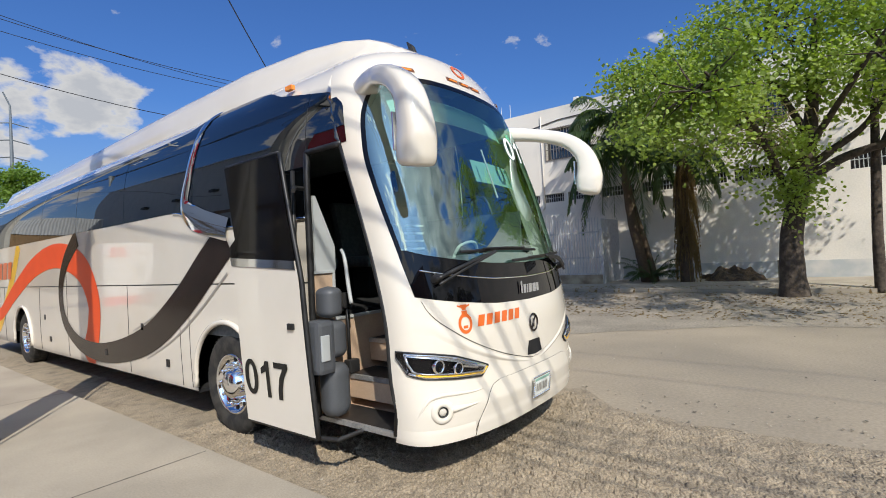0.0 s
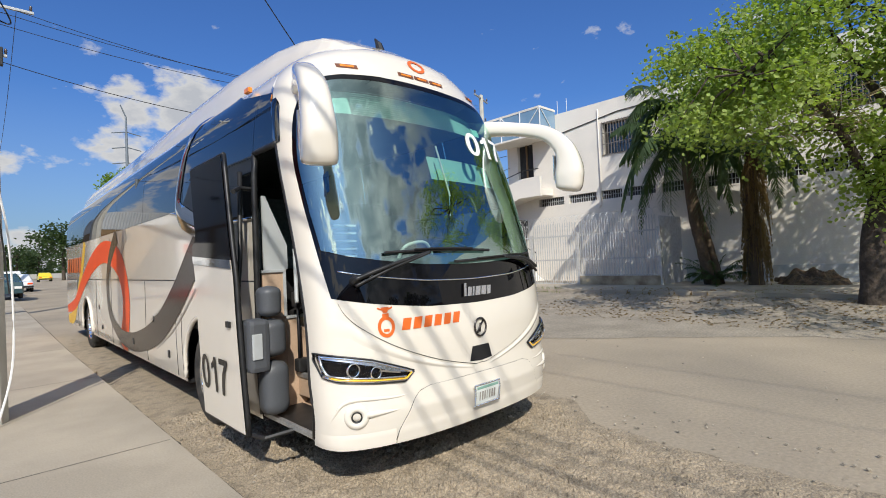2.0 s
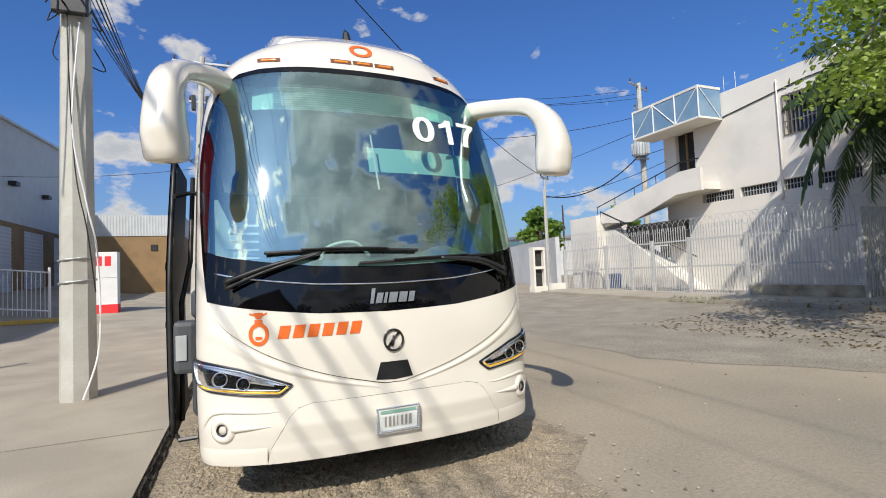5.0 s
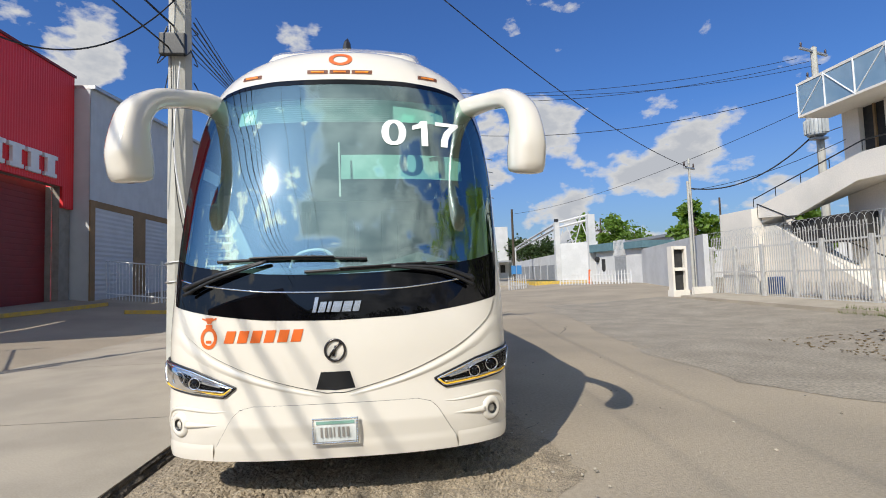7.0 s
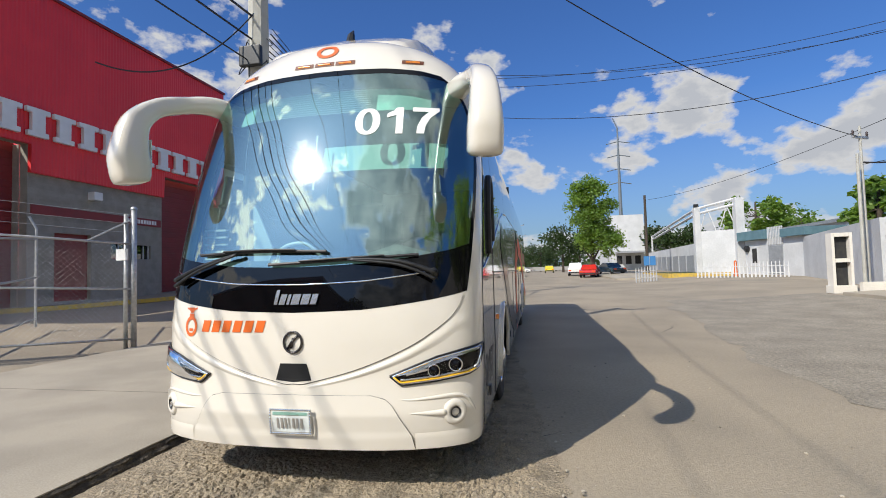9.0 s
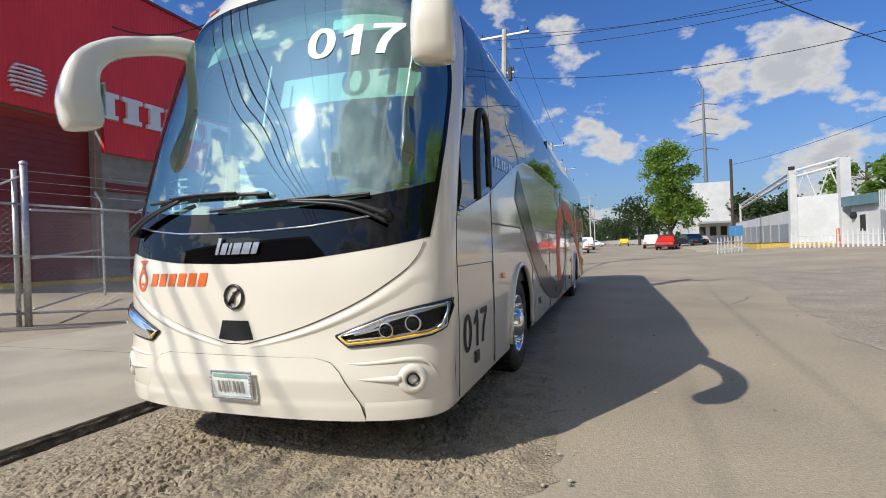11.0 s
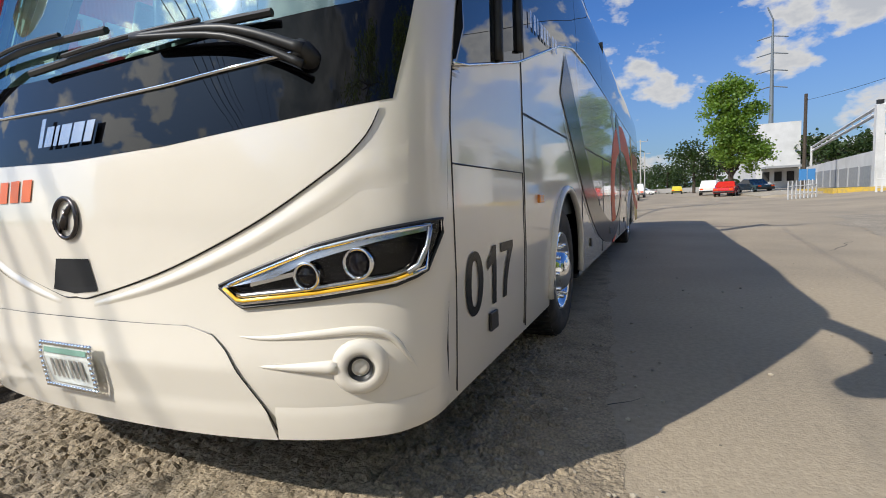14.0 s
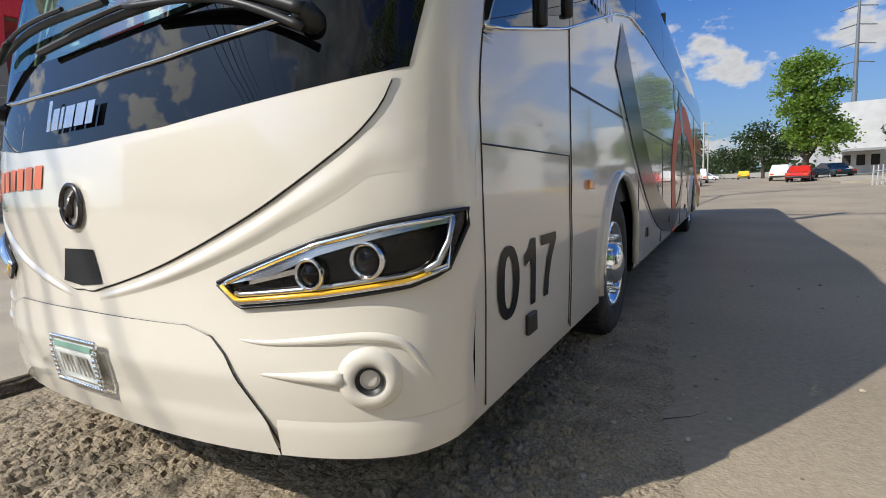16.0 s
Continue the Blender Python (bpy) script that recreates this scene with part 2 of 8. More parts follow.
GUIDE = material("lit_yellow_guide", (0.85, 0.50, 0.03), 0.2, coat=0.8)
GUIDE.node_tree.nodes["Principled BSDF"].inputs["Emission Color"].default_value = (1.0, 0.56, 0.04, 1)
GUIDE.node_tree.nodes["Principled BSDF"].inputs["Emission Strength"].default_value = 0.2
AMBER = material("amber_lens", (0.75, 0.20, 0.02), 0.15, coat=0.8, other=(0.85, 0.3, 0.03), scale=30)
SILVER = material("silver_badge", (0.55, 0.56, 0.58), 0.25, 0.9)
PLASTIC = material("grey_plastic", (0.075, 0.08, 0.088), 0.5, fine=0.08, fine_scale=120)
BEIGE = material("beige_laminate", (0.50, 0.36, 0.25), 0.5, other=(0.46, 0.33, 0.23), scale=6, fine=0.05)
PALE = material("pale_grey_trim", (0.42, 0.44, 0.44), 0.55, other=(0.38, 0.4, 0.4), scale=5)
SEAT = material("grey_seat_cloth", (0.085, 0.10, 0.11), 0.85, other=(0.12, 0.135, 0.145), scale=22, bump=0.2, bump_scale=90)
CURTAIN = material("pale_green_blind", (0.36, 0.58, 0.52), 0.8, other=(0.33, 0.54, 0.49), scale=4)


# ---- builders ----
def part(name, bm, mat, parent=None, label="", smooth=False, kind=""):
    me = bpy.data.meshes.new(name)
    if smooth:
        for f in bm.faces:
            f.smooth = True
    bm.to_mesh(me)
    bm.free()
    me.materials.append(mat)
    ob = new(name, me)
    if parent is not None:
        ob.parent = parent
    if label:
        ob["label"] = label
    if kind:
        ob["kind"] = kind
    return ob


def thing(name, label, category, group="", kind="", at=None):
    ob = new(name)
    ob.empty_display_size = 0.2
    if at is not None:
        ob.matrix_basis = at
    return tagged(ob, label, category, group, kind)


def box(bm, x0, x1, y0, y1, z0, z1, bevel=0.0, m=None):
    v = [bm.verts.new(p) for p in ((x0, y0, z0), (x1, y0, z0), (x1, y1, z0), (x0, y1, z0), (x0, y0, z1), (x1, y0, z1), (x1, y1, z1), (x0, y1, z1))]
    fs = [bm.faces.new([v[i] for i in q]) for q in ((3, 2, 1, 0), (4, 5, 6, 7), (0, 1, 5, 4), (1, 2, 6, 5), (2, 3, 7, 6), (3, 0, 4, 7))]
    if bevel:
        es = list({e for f in fs for e in f.edges})
        r = bmesh.ops.bevel(bm, geom=es, offset=bevel, segments=2, profile=0.6, affect="EDGES")
        v = list({w for f in r["faces"] for w in f.verts} | {w for w in v if w.is_valid})
    if m is not None:
        bmesh.ops.transform(bm, matrix=m, verts=v)
    return bm


def made(*boxes, bevel=0.0):
    bm = bmesh.new()
    for b in boxes:
        box(bm, *b, bevel=bevel)
    return bm


def ring_frame(d):
    d = d.normalized()
    a = d.cross(Vector((0, 0, 1)))
    if a.length < 1e-3:
        a = d.cross(Vector((0, 1, 0)))
    a.normalize()
    return a, d.cross(a)


def tube(bm, pts, r, seg=6, closed=False, cap=True):
    """A round bar along points; r may be one radius or one for each point."""
    pts = [Vector(p) for p in pts]
    n = len(pts)
    rs = r if isinstance(r, (list, tuple)) else [r] * n
    rings = []
    for i, p in enumerate(pts):
        q0 = pts[(i - 1) % n] if (i or closed) else p
        q1 = pts[(i + 1) % n] if (i < n - 1 or closed) else p
        a, b = ring_frame(q1 - q0)
        rings.append([bm.verts.new(p + (a * math.cos(2 * math.pi * k / seg) + b * math.sin(2 * math.pi * k / seg)) * rs[i]) for k in range(seg)])
    for i in range(n if closed else n - 1):
        u, v = rings[i], rings[(i + 1) % n]
        for k in range(seg):
            bm.faces.new((u[k], u[(k + 1) % seg], v[(k + 1) % seg], v[k]))
    if cap and not closed:
        bm.faces.new(rings[0][::-1]); bm.faces.new(rings[-1])
    return bm


def bar(pts, r, seg=6, closed=False):
    return tube(bmesh.new(), pts, r, seg, closed)


def sheet(bm, f, nu, nv):
    """A grid of nu x nv cells; f(s, t) gives a place, s and t from 0 to 1."""
    g = [[bm.verts.new(f(i / nu, j / nv)) for j in range(nv + 1)] for i in range(nu + 1)]
    for i in range(nu):
        for j in range(nv):
            try:
                bm.faces.new((g[i][j], g[i + 1][j], g[i + 1][j + 1], g[i][j + 1]))
            except ValueError:
                pass
    return bm


def lathe(bm, profile, seg=32, m=None):
    """Profile of (radius, along x), turned about x."""
    rings = [[bm.verts.new((h, r * math.cos(2 * math.pi * k / seg), r * math.sin(2 * math.pi * k / seg))) for k in range(seg)] for r, h in profile]
    for a, b in zip(rings, rings[1:]):
        for k in range(seg):
            bm.faces.new((a[k], a[(k + 1) % seg], b[(k + 1) % seg], b[k]))
    if m is not None:
        bmesh.ops.transform(bm, matrix=m, verts=[v for r in rings for v in r])
    return bm


def prism(bm, outline, depth, m):
    """A flat outline in local x, y, given thickness along local z."""
    a = [bm.verts.new(m @ Vector((x, y, 0))) for x, y in outline]
    b = [bm.verts.new(m @ Vector((x, y, depth))) for x, y in outline]
    bm.faces.new(a[::-1]); bm.faces.new(b)
    for i in range(len(a)):
        j = (i + 1) % len(a)
        bm.faces.new((a[i], a[j], b[j], b[i]))
    return bm


def lerp(a, b, t):
    return a + (b - a) * t


def interp(v, xs, ys):
    return float(np.interp(v, xs, ys))


def spline(pts, n):
    """Catmull-Rom through points, n steps a span."""
    P = [Vector(p) for p in pts]
    out = []
    for i in range(len(P) - 1):
        p0, p1, p2, p3 = P[max(i - 1, 0)], P[i], P[i + 1], P[min(i + 2, len(P) - 1)]
        for k in range(n):
            t = k / n
            out.append(0.5 * (2 * p1 + (p2 - p0) * t + (2 * p0 - 5 * p1 + 4 * p2 - p3) * t * t + (3 * p1 - p0 - 3 * p2 + p3) * t ** 3))
    return out + [P[-1]]


def letters(text, size, bold=0.0):
    """Outline mesh of the built-in font: vertices (x, y) and faces, lower left at 0, 0."""
    cu = bpy.data.curves.new("letters", "FONT")
    cu.body, cu.size, cu.offset = text, size, bold
    ob = new("letters", cu)
    dg = bpy.context.evaluated_depsgraph_get()
    me = bpy.data.meshes.new_from_object(ob.evaluated_get(dg))
    vs, fs = [v.co.copy() for v in me.vertices], [list(p.vertices) for p in me.polygons]
    bpy.data.objects.remove(ob); bpy.data.curves.remove(cu); bpy.data.meshes.remove(me)
    x0, y0 = min(v.x for v in vs), min(v.y for v in vs)
    x1, y1 = max(v.x for v in vs), max(v.y for v in vs)
    return [((v.x - x0) / (x1 - x0), (v.y - y0) / (y1 - y0)) for v in vs], fs


def numerals():
    """Heavy upright 0, 1 and 7 side by side in a unit square: for each its corners and faces."""
    made_ = []
    vs, fs = [], []
    def face(pts):
        k = len(vs)
        vs.extend(pts)
        fs.append(list(range(k, k + len(pts))))
    n = 28
    for k in range(n):
        a, b = 2 * math.pi * k / n, 2 * math.pi * (k + 1) / n
        face([(0.155 + r * math.copysign(abs(math.cos(t)) ** 0.85, math.cos(t)), 0.5 + h * math.sin(t)) for r, h, t in ((0.155, 0.5, a), (0.155, 0.5, b), (0.062, 0.36, b), (0.062, 0.36, a))])
    made_.append((vs, fs))
    vs, fs = [], []
    face([(0.50, 0.0), (0.585, 0.0), (0.585, 1.0), (0.50, 1.0)])
    face([(0.50, 1.0), (0.47, 0.88), (0.39, 0.78), (0.39, 0.62), (0.50, 0.71)])
    made_.append((vs, fs))
    vs, fs = [], []
    face([(0.69, 1.0), (0.69, 0.84), (0.88, 0.84), (1.0, 0.88), (1.0, 1.0)])
    face([(1.0, 0.88), (0.88, 0.84), (0.80, 0.60), (0.755, 0.28), (0.745, 0.0), (0.835, 0.0), (0.85, 0.30), (0.90, 0.60)])
    made_.append((vs, fs))
    return made_


def mapped(data, f, cut=2):
    """Mesh of letters, mapped by f(u, v) with u and v from 0 to 1."""
    bm = bmesh.new()
    vs = [bm.verts.new((u, v, 0)) for u, v in data[0]]
    for q in data[1]:
        try:
            bm.faces.new([vs[i] for i in q])
        except ValueError:
            pass
    bmesh.ops.triangulate(bm, faces=bm.faces[:])
    if cut:
        bmesh.ops.subdivide_edges(bm, edges=bm.edges[:], cuts=cut, use_grid_fill=True)
    bmesh.ops.remove_doubles(bm, verts=bm.verts[:], dist=0.0005)
    for v in bm.verts:
        v.co = f(v.co.x, v.co.y)
    bmesh.ops.recalc_face_normals(bm, faces=bm.faces[:])
    return bm


# ---- ground ----
def clip(v, a, b):
    return min(max(v, a), b)


def gz(x, y):
    """Height of the ground."""
    return (0.012 * clip(y - 10, 0, 60) + clip((-7 - x) / 7, 0, 1) * 0.8 + clip((x - 9) / 5, 0, 1) * 0.25
            + clip((-2.5 - x) / 3, 0, 1) * 0.03 * clip(y - 12, 0, 25))


ASPHALT = material("dusty_asphalt", (0.35, 0.29, 0.21), 0.9, other=(0.26, 0.22, 0.165), scale=0.35, fine=0.12, fine_scale=28, bump=0.35, bump_scale=60, spread=(0.38, 0.66), detail=8)
ROUGH = material("coarse_worn_asphalt", (0.315, 0.257, 0.18), 0.95, other=(0.19, 0.155, 0.11), scale=5, fine=0.34, fine_scale=75, bump=0.7, bump_scale=48, depth=0.03, spread=(0.45, 0.75), detail=9)
# broken blocks: dark crazing in ragged cells, stronger in some areas than in others
rn, rl = ROUGH.node_tree.nodes, ROUGH.node_tree.links
r_tc = rn.new("ShaderNodeTexCoord")
r_warp = rn.new("ShaderNodeTexNoise"); r_warp.inputs["Scale"].default_value = 7.0; r_warp.inputs["Detail"].default_value = 5.0
rl.new(r_tc.outputs["Object"], r_warp.inputs["Vector"])
r_add = rn.new("ShaderNodeMix"); r_add.data_type = "VECTOR"; r_add.inputs["Factor"].default_value = 0.16
rl.new(r_tc.outputs["Object"], r_add.inputs["A"]); rl.new(r_warp.outputs["Color"], r_add.inputs["B"])
r_vor = rn.new("ShaderNodeTexVoronoi"); r_vor.feature = "DISTANCE_TO_EDGE"; r_vor.inputs["Scale"].default_value = 5.5
rl.new(r_add.outputs["Result"], r_vor.inputs["Vector"])
r_mask = rn.new("ShaderNodeTexNoise"); r_mask.inputs["Scale"].default_value = 1.6
rl.new(r_tc.outputs["Object"], r_mask.inputs["Vector"])
r_wide = rn.new("ShaderNodeMapRange")
r_wide.inputs["From Min"].default_value, r_wide.inputs["From Max"].default_value = 0.42, 0.62
r_wide.inputs["To Min"].default_value, r_wide.inputs["To Max"].default_value = 0.004, 0.055
rl.new(r_mask.outputs["Fac"], r_wide.inputs["Value"])
r_line = rn.new("ShaderNodeMapRange")
r_line.inputs["From Min"].default_value = 0.0
r_line.inputs["To Min"].default_value, r_line.inputs["To Max"].default_value = 0.86, 1.0
rl.new(r_vor.outputs["Distance"], r_line.inputs["Value"]); rl.new(r_wide.outputs[0], r_line.inputs["From Max"])
r_mul = rn.new("ShaderNodeMix"); r_mul.data_type = "RGBA"; r_mul.blend_type = "MULTIPLY"; r_mul.inputs["Factor"].default_value = 1.0
r_base = rn["Principled BSDF"].inputs["Base Color"]
rl.new(r_base.links[0].from_socket, r_mul.inputs["A"]); rl.new(r_line.outputs[0], r_mul.inputs["B"])
rl.new(r_mul.outputs["Result"], r_base)
CONCRETE = material("pale_concrete", (0.385, 0.335, 0.26), 0.9, other=(0.31, 0.27, 0.21), scale=0.9, fine=0.12, fine_scale=70, bump=0.12, bump_scale=45)
POLE_CONCRETE = material("cast_concrete", (0.46, 0.45, 0.40), 0.85, other=(0.40, 0.385, 0.34), scale=3, fine=0.07, fine_scale=60, bump=0.1)
KERB_YELLOW = material("yellow_kerb_paint", (0.60, 0.40, 0.05), 0.75, other=(0.45, 0.33, 0.1), scale=6, fine=0.1)
WHITE_WALL = material("white_render", (0.74, 0.69, 0.61), 0.85, other=(0.62, 0.59, 0.53), scale=0.5, fine=0.05, fine_scale=20, bump=0.06)
# near-black colour that paints in the shade of openings and unlit rooms
DARK_OPEN = material("opening_shade", (0.02, 0.02, 0.022), 0.8, other=(0.035, 0.033, 0.03), scale=5)
RED_METAL = material("red_cladding", (0.78, 0.032, 0.038), 0.5, other=(0.71, 0.028, 0.035), scale=0.6, fine=0.04)
RED_DOOR = material("dark_red_door", (0.22, 0.022, 0.022), 0.55, other=(0.19, 0.02, 0.02), scale=2)
BLOCK = material("grey_block", (0.30, 0.28, 0.24), 0.9, other=(0.25, 0.235, 0.2), scale=3, fine=0.1, fine_scale=40, bump=0.25, vary=0.08)
SIGN_WHITE = material("white_sign", (0.75, 0.75, 0.74), 0.45, other=(0.7, 0.7, 0.69), scale=3)
PALE_METAL = material("pale_blue_grey_cladding", (0.50, 0.52, 0.53), 0.55, other=(0.46, 0.48, 0.49), scale=1.5)
BROWN_WALL = material("brown_block", (0.28, 0.18, 0.09), 0.9, other=(0.23, 0.15, 0.075), scale=1.2, fine=0.1, bump=0.2)
BARK = material("bark", (0.045, 0.034, 0.025), 0.95, other=(0.085, 0.066, 0.05), scale=9, bump=0.8, bump_scale=22)
PALM_BARK = material("palm_bark", (0.10, 0.07, 0.042), 0.95, other=(0.08, 0.055, 0.035), scale=14, bump=0.9, bump_scale=25)


def leaf_material(name, base, other):
    m = material(name, base, 0.5, other=other, scale=0.9, vary=0.35)
    p = m.node_tree.nodes["Principled BSDF"]
    n, l = m.node_tree.nodes, m.node_tree.links
    tr, mix = n.new("ShaderNodeBsdfTranslucent"), n.new("ShaderNodeMixShader")
    tr.inputs[0].default_value = (base[0] * 2.2, base[1] * 2.2, base[2] * 1.0, 1)
    mix.inputs[0].default_value = 0.42
    out = n["Material Output"]
    l.new(p.outputs[0], mix.inputs[1]); l.new(tr.outputs[0], mix.inputs[2]); l.new(mix.outputs[0], out.inputs[0])
    return m


LEAF = leaf_material("bright_leaf", (0.18, 0.255, 0.05), (0.30, 0.365, 0.10))
DRY_TWIG = material("pale_dry_twig", (0.34, 0.28, 0.15), 0.9, other=(0.24, 0.2, 0.1), scale=6)
LEAF_FAR = leaf_material("green_leaf", (0.15, 0.23, 0.045), (0.10, 0.17, 0.035))
LEAF_DARK = leaf_material("dark_leaf", (0.035, 0.06, 0.02), (0.05, 0.085, 0.028))
LEAF_PALM = leaf_material("palm_leaf", (0.05, 0.085, 0.032), (0.035, 0.06, 0.024))
LEAF_DRY = leaf_material("dry_palm_leaf", (0.16, 0.11, 0.055), (0.11, 0.075, 0.04))
GRASS = leaf_material("grass_blade", (0.10, 0.13, 0.03), (0.15, 0.15, 0.06))
'''ground'''
xs = [-1600, -700, -300, -150, -80, -50, -35, -25, -20] + [-16 + i for i in range(0, 39)] + [25, 30, 38, 50, 80, 150, 300, 700, 1600]
ys = [-1600, -600, -250, -120, -60, -35, -20] + [-14 + i for i in range(0, 40)] + [28, 31, 34, 37, 40, 45, 50, 56, 63, 70, 80, 100, 150, 300, 700, 1700]
bm = bmesh.new()
gv = [[bm.verts.new((x, y, gz(x, y))) for y in ys] for x in xs]
for i in range(len(xs) - 1):
    for j in range(len(ys) - 1):
        bm.faces.new((gv[i][j], gv[i + 1][j], gv[i + 1][j + 1], gv[i][j + 1]))
tagged(part("ground", bm, ASPHALT), "dusty grey-brown asphalt street, cracked and patched", "road", kind="structure")


def slab(name, outline, z, mat, label, category, drop=0.3, lift=gz, step=1.0):
    """A raised slab over an area x0, x1, y0, y1, following the ground."""
    x0, x1, y0, y1 = outline
    nx, ny = max(1, round((x1 - x0) / step)), max(1, round((y1 - y0) / step))
    b = bmesh.new()
    top = [[b.verts.new((lerp(x0, x1, i / nx), lerp(y0, y1, j / ny), lift(lerp(x0, x1, i / nx), lerp(y0, y1, j / ny)) + z)) for j in range(ny + 1)] for i in range(nx + 1)]
    for i in range(nx):
        for j in range(ny):
            b.faces.new((top[i][j], top[i + 1][j], top[i + 1][j + 1], top[i][j + 1]))
    edge = [top[i][0] for i in range(nx + 1)] + [top[nx][j] for j in range(1, ny + 1)] + [top[i][ny] for i in range(nx - 1, -1, -1)] + [top[0][j] for j in range(ny - 1, 0, -1)]
    low = [b.verts.new(v.co - Vector((0, 0, drop))) for v in edge]
    for k in range(len(edge)):
        q = (k + 1) % len(edge)
        b.faces.new((edge[k], low[k], low[q], edge[q]))
    return tagged(part(name, b, mat), label, category, kind="structure")


slab("pavement_near", (-7.0, -1.72, -14, 60), 0.10, CONCRETE, "pale concrete pavement with a low broken kerb edge", "pavement")
slab("pavement_far", (12.9, 17.0, -14, 17.5), 0.12, CONCRETE, "dusty concrete pavement along the white building", "pavement")


# ---- the coach ----
ZK = [0.25, 0.35, 0.45, 0.6, 0.85, 1.1, 1.34, 1.8, 2.3, 2.885, 3.2, 3.4, 3.52, 3.58, 3.64, 3.70, 3.74]
YK = [0.10, 0.05, 0.02, 0.0, 0.03, 0.03, 0.045, 0.13, 0.26, 0.44, 0.56, 0.64, 0.71, 0.76, 0.86, 1.10, 1.7]
WZ = [0.25, 0.4, 0.8, 1.2, 2.4, 2.8, 3.0, 3.2, 3.35, 3.45, 3.52, 3.58, 3.64, 3.70, 3.74]
WW = [1.24, 1.275, 1.29, 1.29, 1.285, 1.26, 1.235, 1.18, 1.10, 1.01, 0.91, 0.80, 0.70, 0.60, 0.45]
BACK = 14.2
DOOR_Z0, DOOR_Z1, DOOR_Y = 0.42, 2.66, 1.42


FINE_Z = np.linspace(0.0, 4.0, 401)


def eased(zs, vs, lo, hi, reach=0.10):
    """A profile over height with its corners rounded between lo and hi."""
    raw = np.interp(FINE_Z, zs, vs)
    k = np.exp(-0.5 * (np.arange(-40, 41) / (100 * reach)) ** 2)
    soft = np.convolve(np.pad(raw, 40, mode="edge"), k / k.sum(), mode="valid")
    w = np.clip((FINE_Z - lo) / 0.15, 0, 1) * np.clip((hi - FINE_Z) / 0.15, 0, 1)
    return raw + (soft - raw) * w


NOSE_Y, HALF_W = eased(ZK, YK, 1.15, 3.45), eased(WZ, WW, 1.15, 3.6, 0.06)


def half_width(z):
    return interp(z, FINE_Z, HALF_W)


def nose_y(z):
    return interp(z, FINE_Z, NOSE_Y)


def nose_d(z):
    return interp(z, [0.3, 1.2, 2.9, 3.5], [0.48, 0.5, 0.62, 0.6])


def side_y(z):
    return nose_y(z) + nose_d(z)


def front_raw(a, z):
    th = a * math.pi / 2
    s, c = abs(math.sin(th)), abs(math.cos(th))
    return Vector((math.copysign(half_width(z) * s ** 0.8, a), nose_y(z) + nose_d(z) * (1 - c ** 0.8), z))


def front(a, z, off=0.0):
    """A place on the coach's front: a from -1 (door side) to 1, z its height, off the distance in front of the skin."""
    p = front_raw(a, z)
    if off:
        e = 0.02
        a0, a1 = max(-0.985, a - e), min(0.985, a + e)
        n = (front_raw(a1, z) - front_raw(a0, z)).cross(front_raw(a, z + e) - front_raw(a, z - e))
        if abs(a) > 0.9:
            n.normalize(); n = n.lerp(Vector((math.copysign(1, a), 0, 0)), (abs(a) - 0.9) / 0.1)
        p = p + n.normalized() * off
    return p


def front_a(x, z):
    r = min(abs(x) / half_width(z), 0.9999)
    return math.copysign(math.asin(r ** 1.25) / (math.pi / 2), x)


def front_x(x, z, off=0.0):
    return front(front_a(x, z), z, off)


SCREEN_A = eased([1.43, 1.7, 2.1, 2.5, 2.85, 3.0, 3.1, 3.2], [0.74, 0.79, 0.84, 0.86, 0.80, 0.74, 0.68, 0.58], 1.6, 3.1, 0.08)


def screen_a(z):
    return interp(z, FINE_Z, SCREEN_A)


def screen_low(a):
    return interp(abs(a), [0, 0.2, 0.455, 0.74], [1.305, 1.32, 1.37, 1.43])


def screen_high(a):
    return interp(abs(a), [0, 0.25, 0.45, 0.58], [3.27, 3.26, 3.235, 3.2])


def screen(s, t, off=0.0):
    """A place on the windscreen and its black border: s from -1 to 1 across, t from 0 to 1 up."""
    a = s * screen_a(lerp(1.43, 3.2, t))
    return front(a, lerp(screen_low(a), screen_high(a), t), off)


def dense(n):
    """Steps from 0 to 1, denser at both ends."""
    return [0.5 - 0.5 * math.cos(math.pi * i / n) for i in range(n + 1)]


coach = thing("coach", "white touring coach with orange, yellow and brown stripes, door open", "bus")

# skin of the nose
bm = bmesh.new()
BOT = 0.37


def low_skin(s, t):
    a = 2 * s - 1
    top = screen_low(a) if abs(a) <= 0.74 else 1.43
    return front(a, lerp(BOT, top, t))


sheet(bm, low_skin, 96, 24)
for sg in (-1, 1):
    def pillar(s, t, sg=sg):
        e = screen(sg, t)
        a0 = sg * screen_a(lerp(1.43, 3.2, t))
        return front(lerp(a0, sg, s), e.z)
    sheet(bm, pillar, 10, 40)


def brow(s, t):
    a = 2 * s - 1
    low = screen_high(a) if abs(a) <= 0.58 else 3.2
    return front(a, lerp(low, 3.74, t))


sheet(bm, brow, 72, 20)


def nose_roof(s, t):
    z = 3.74
    p = front(2 * s - 1, z)
    return Vector((p.x, lerp(p.y, side_y(z), t), z + 0.012 * t))


sheet(bm, nose_roof, 30, 3)
bmesh.ops.remove_doubles(bm, verts=bm.verts[:], dist=0.0008)
bmesh.ops.recalc_face_normals(bm, faces=bm.faces[:])
part("nose_body", bm, PAINT, coach, "glossy cream-white moulded front", smooth=True)

# sides, with wheel arches and window openings
WHEELS_Y = (2.86, 10.78)
ARCH_R = 0.63


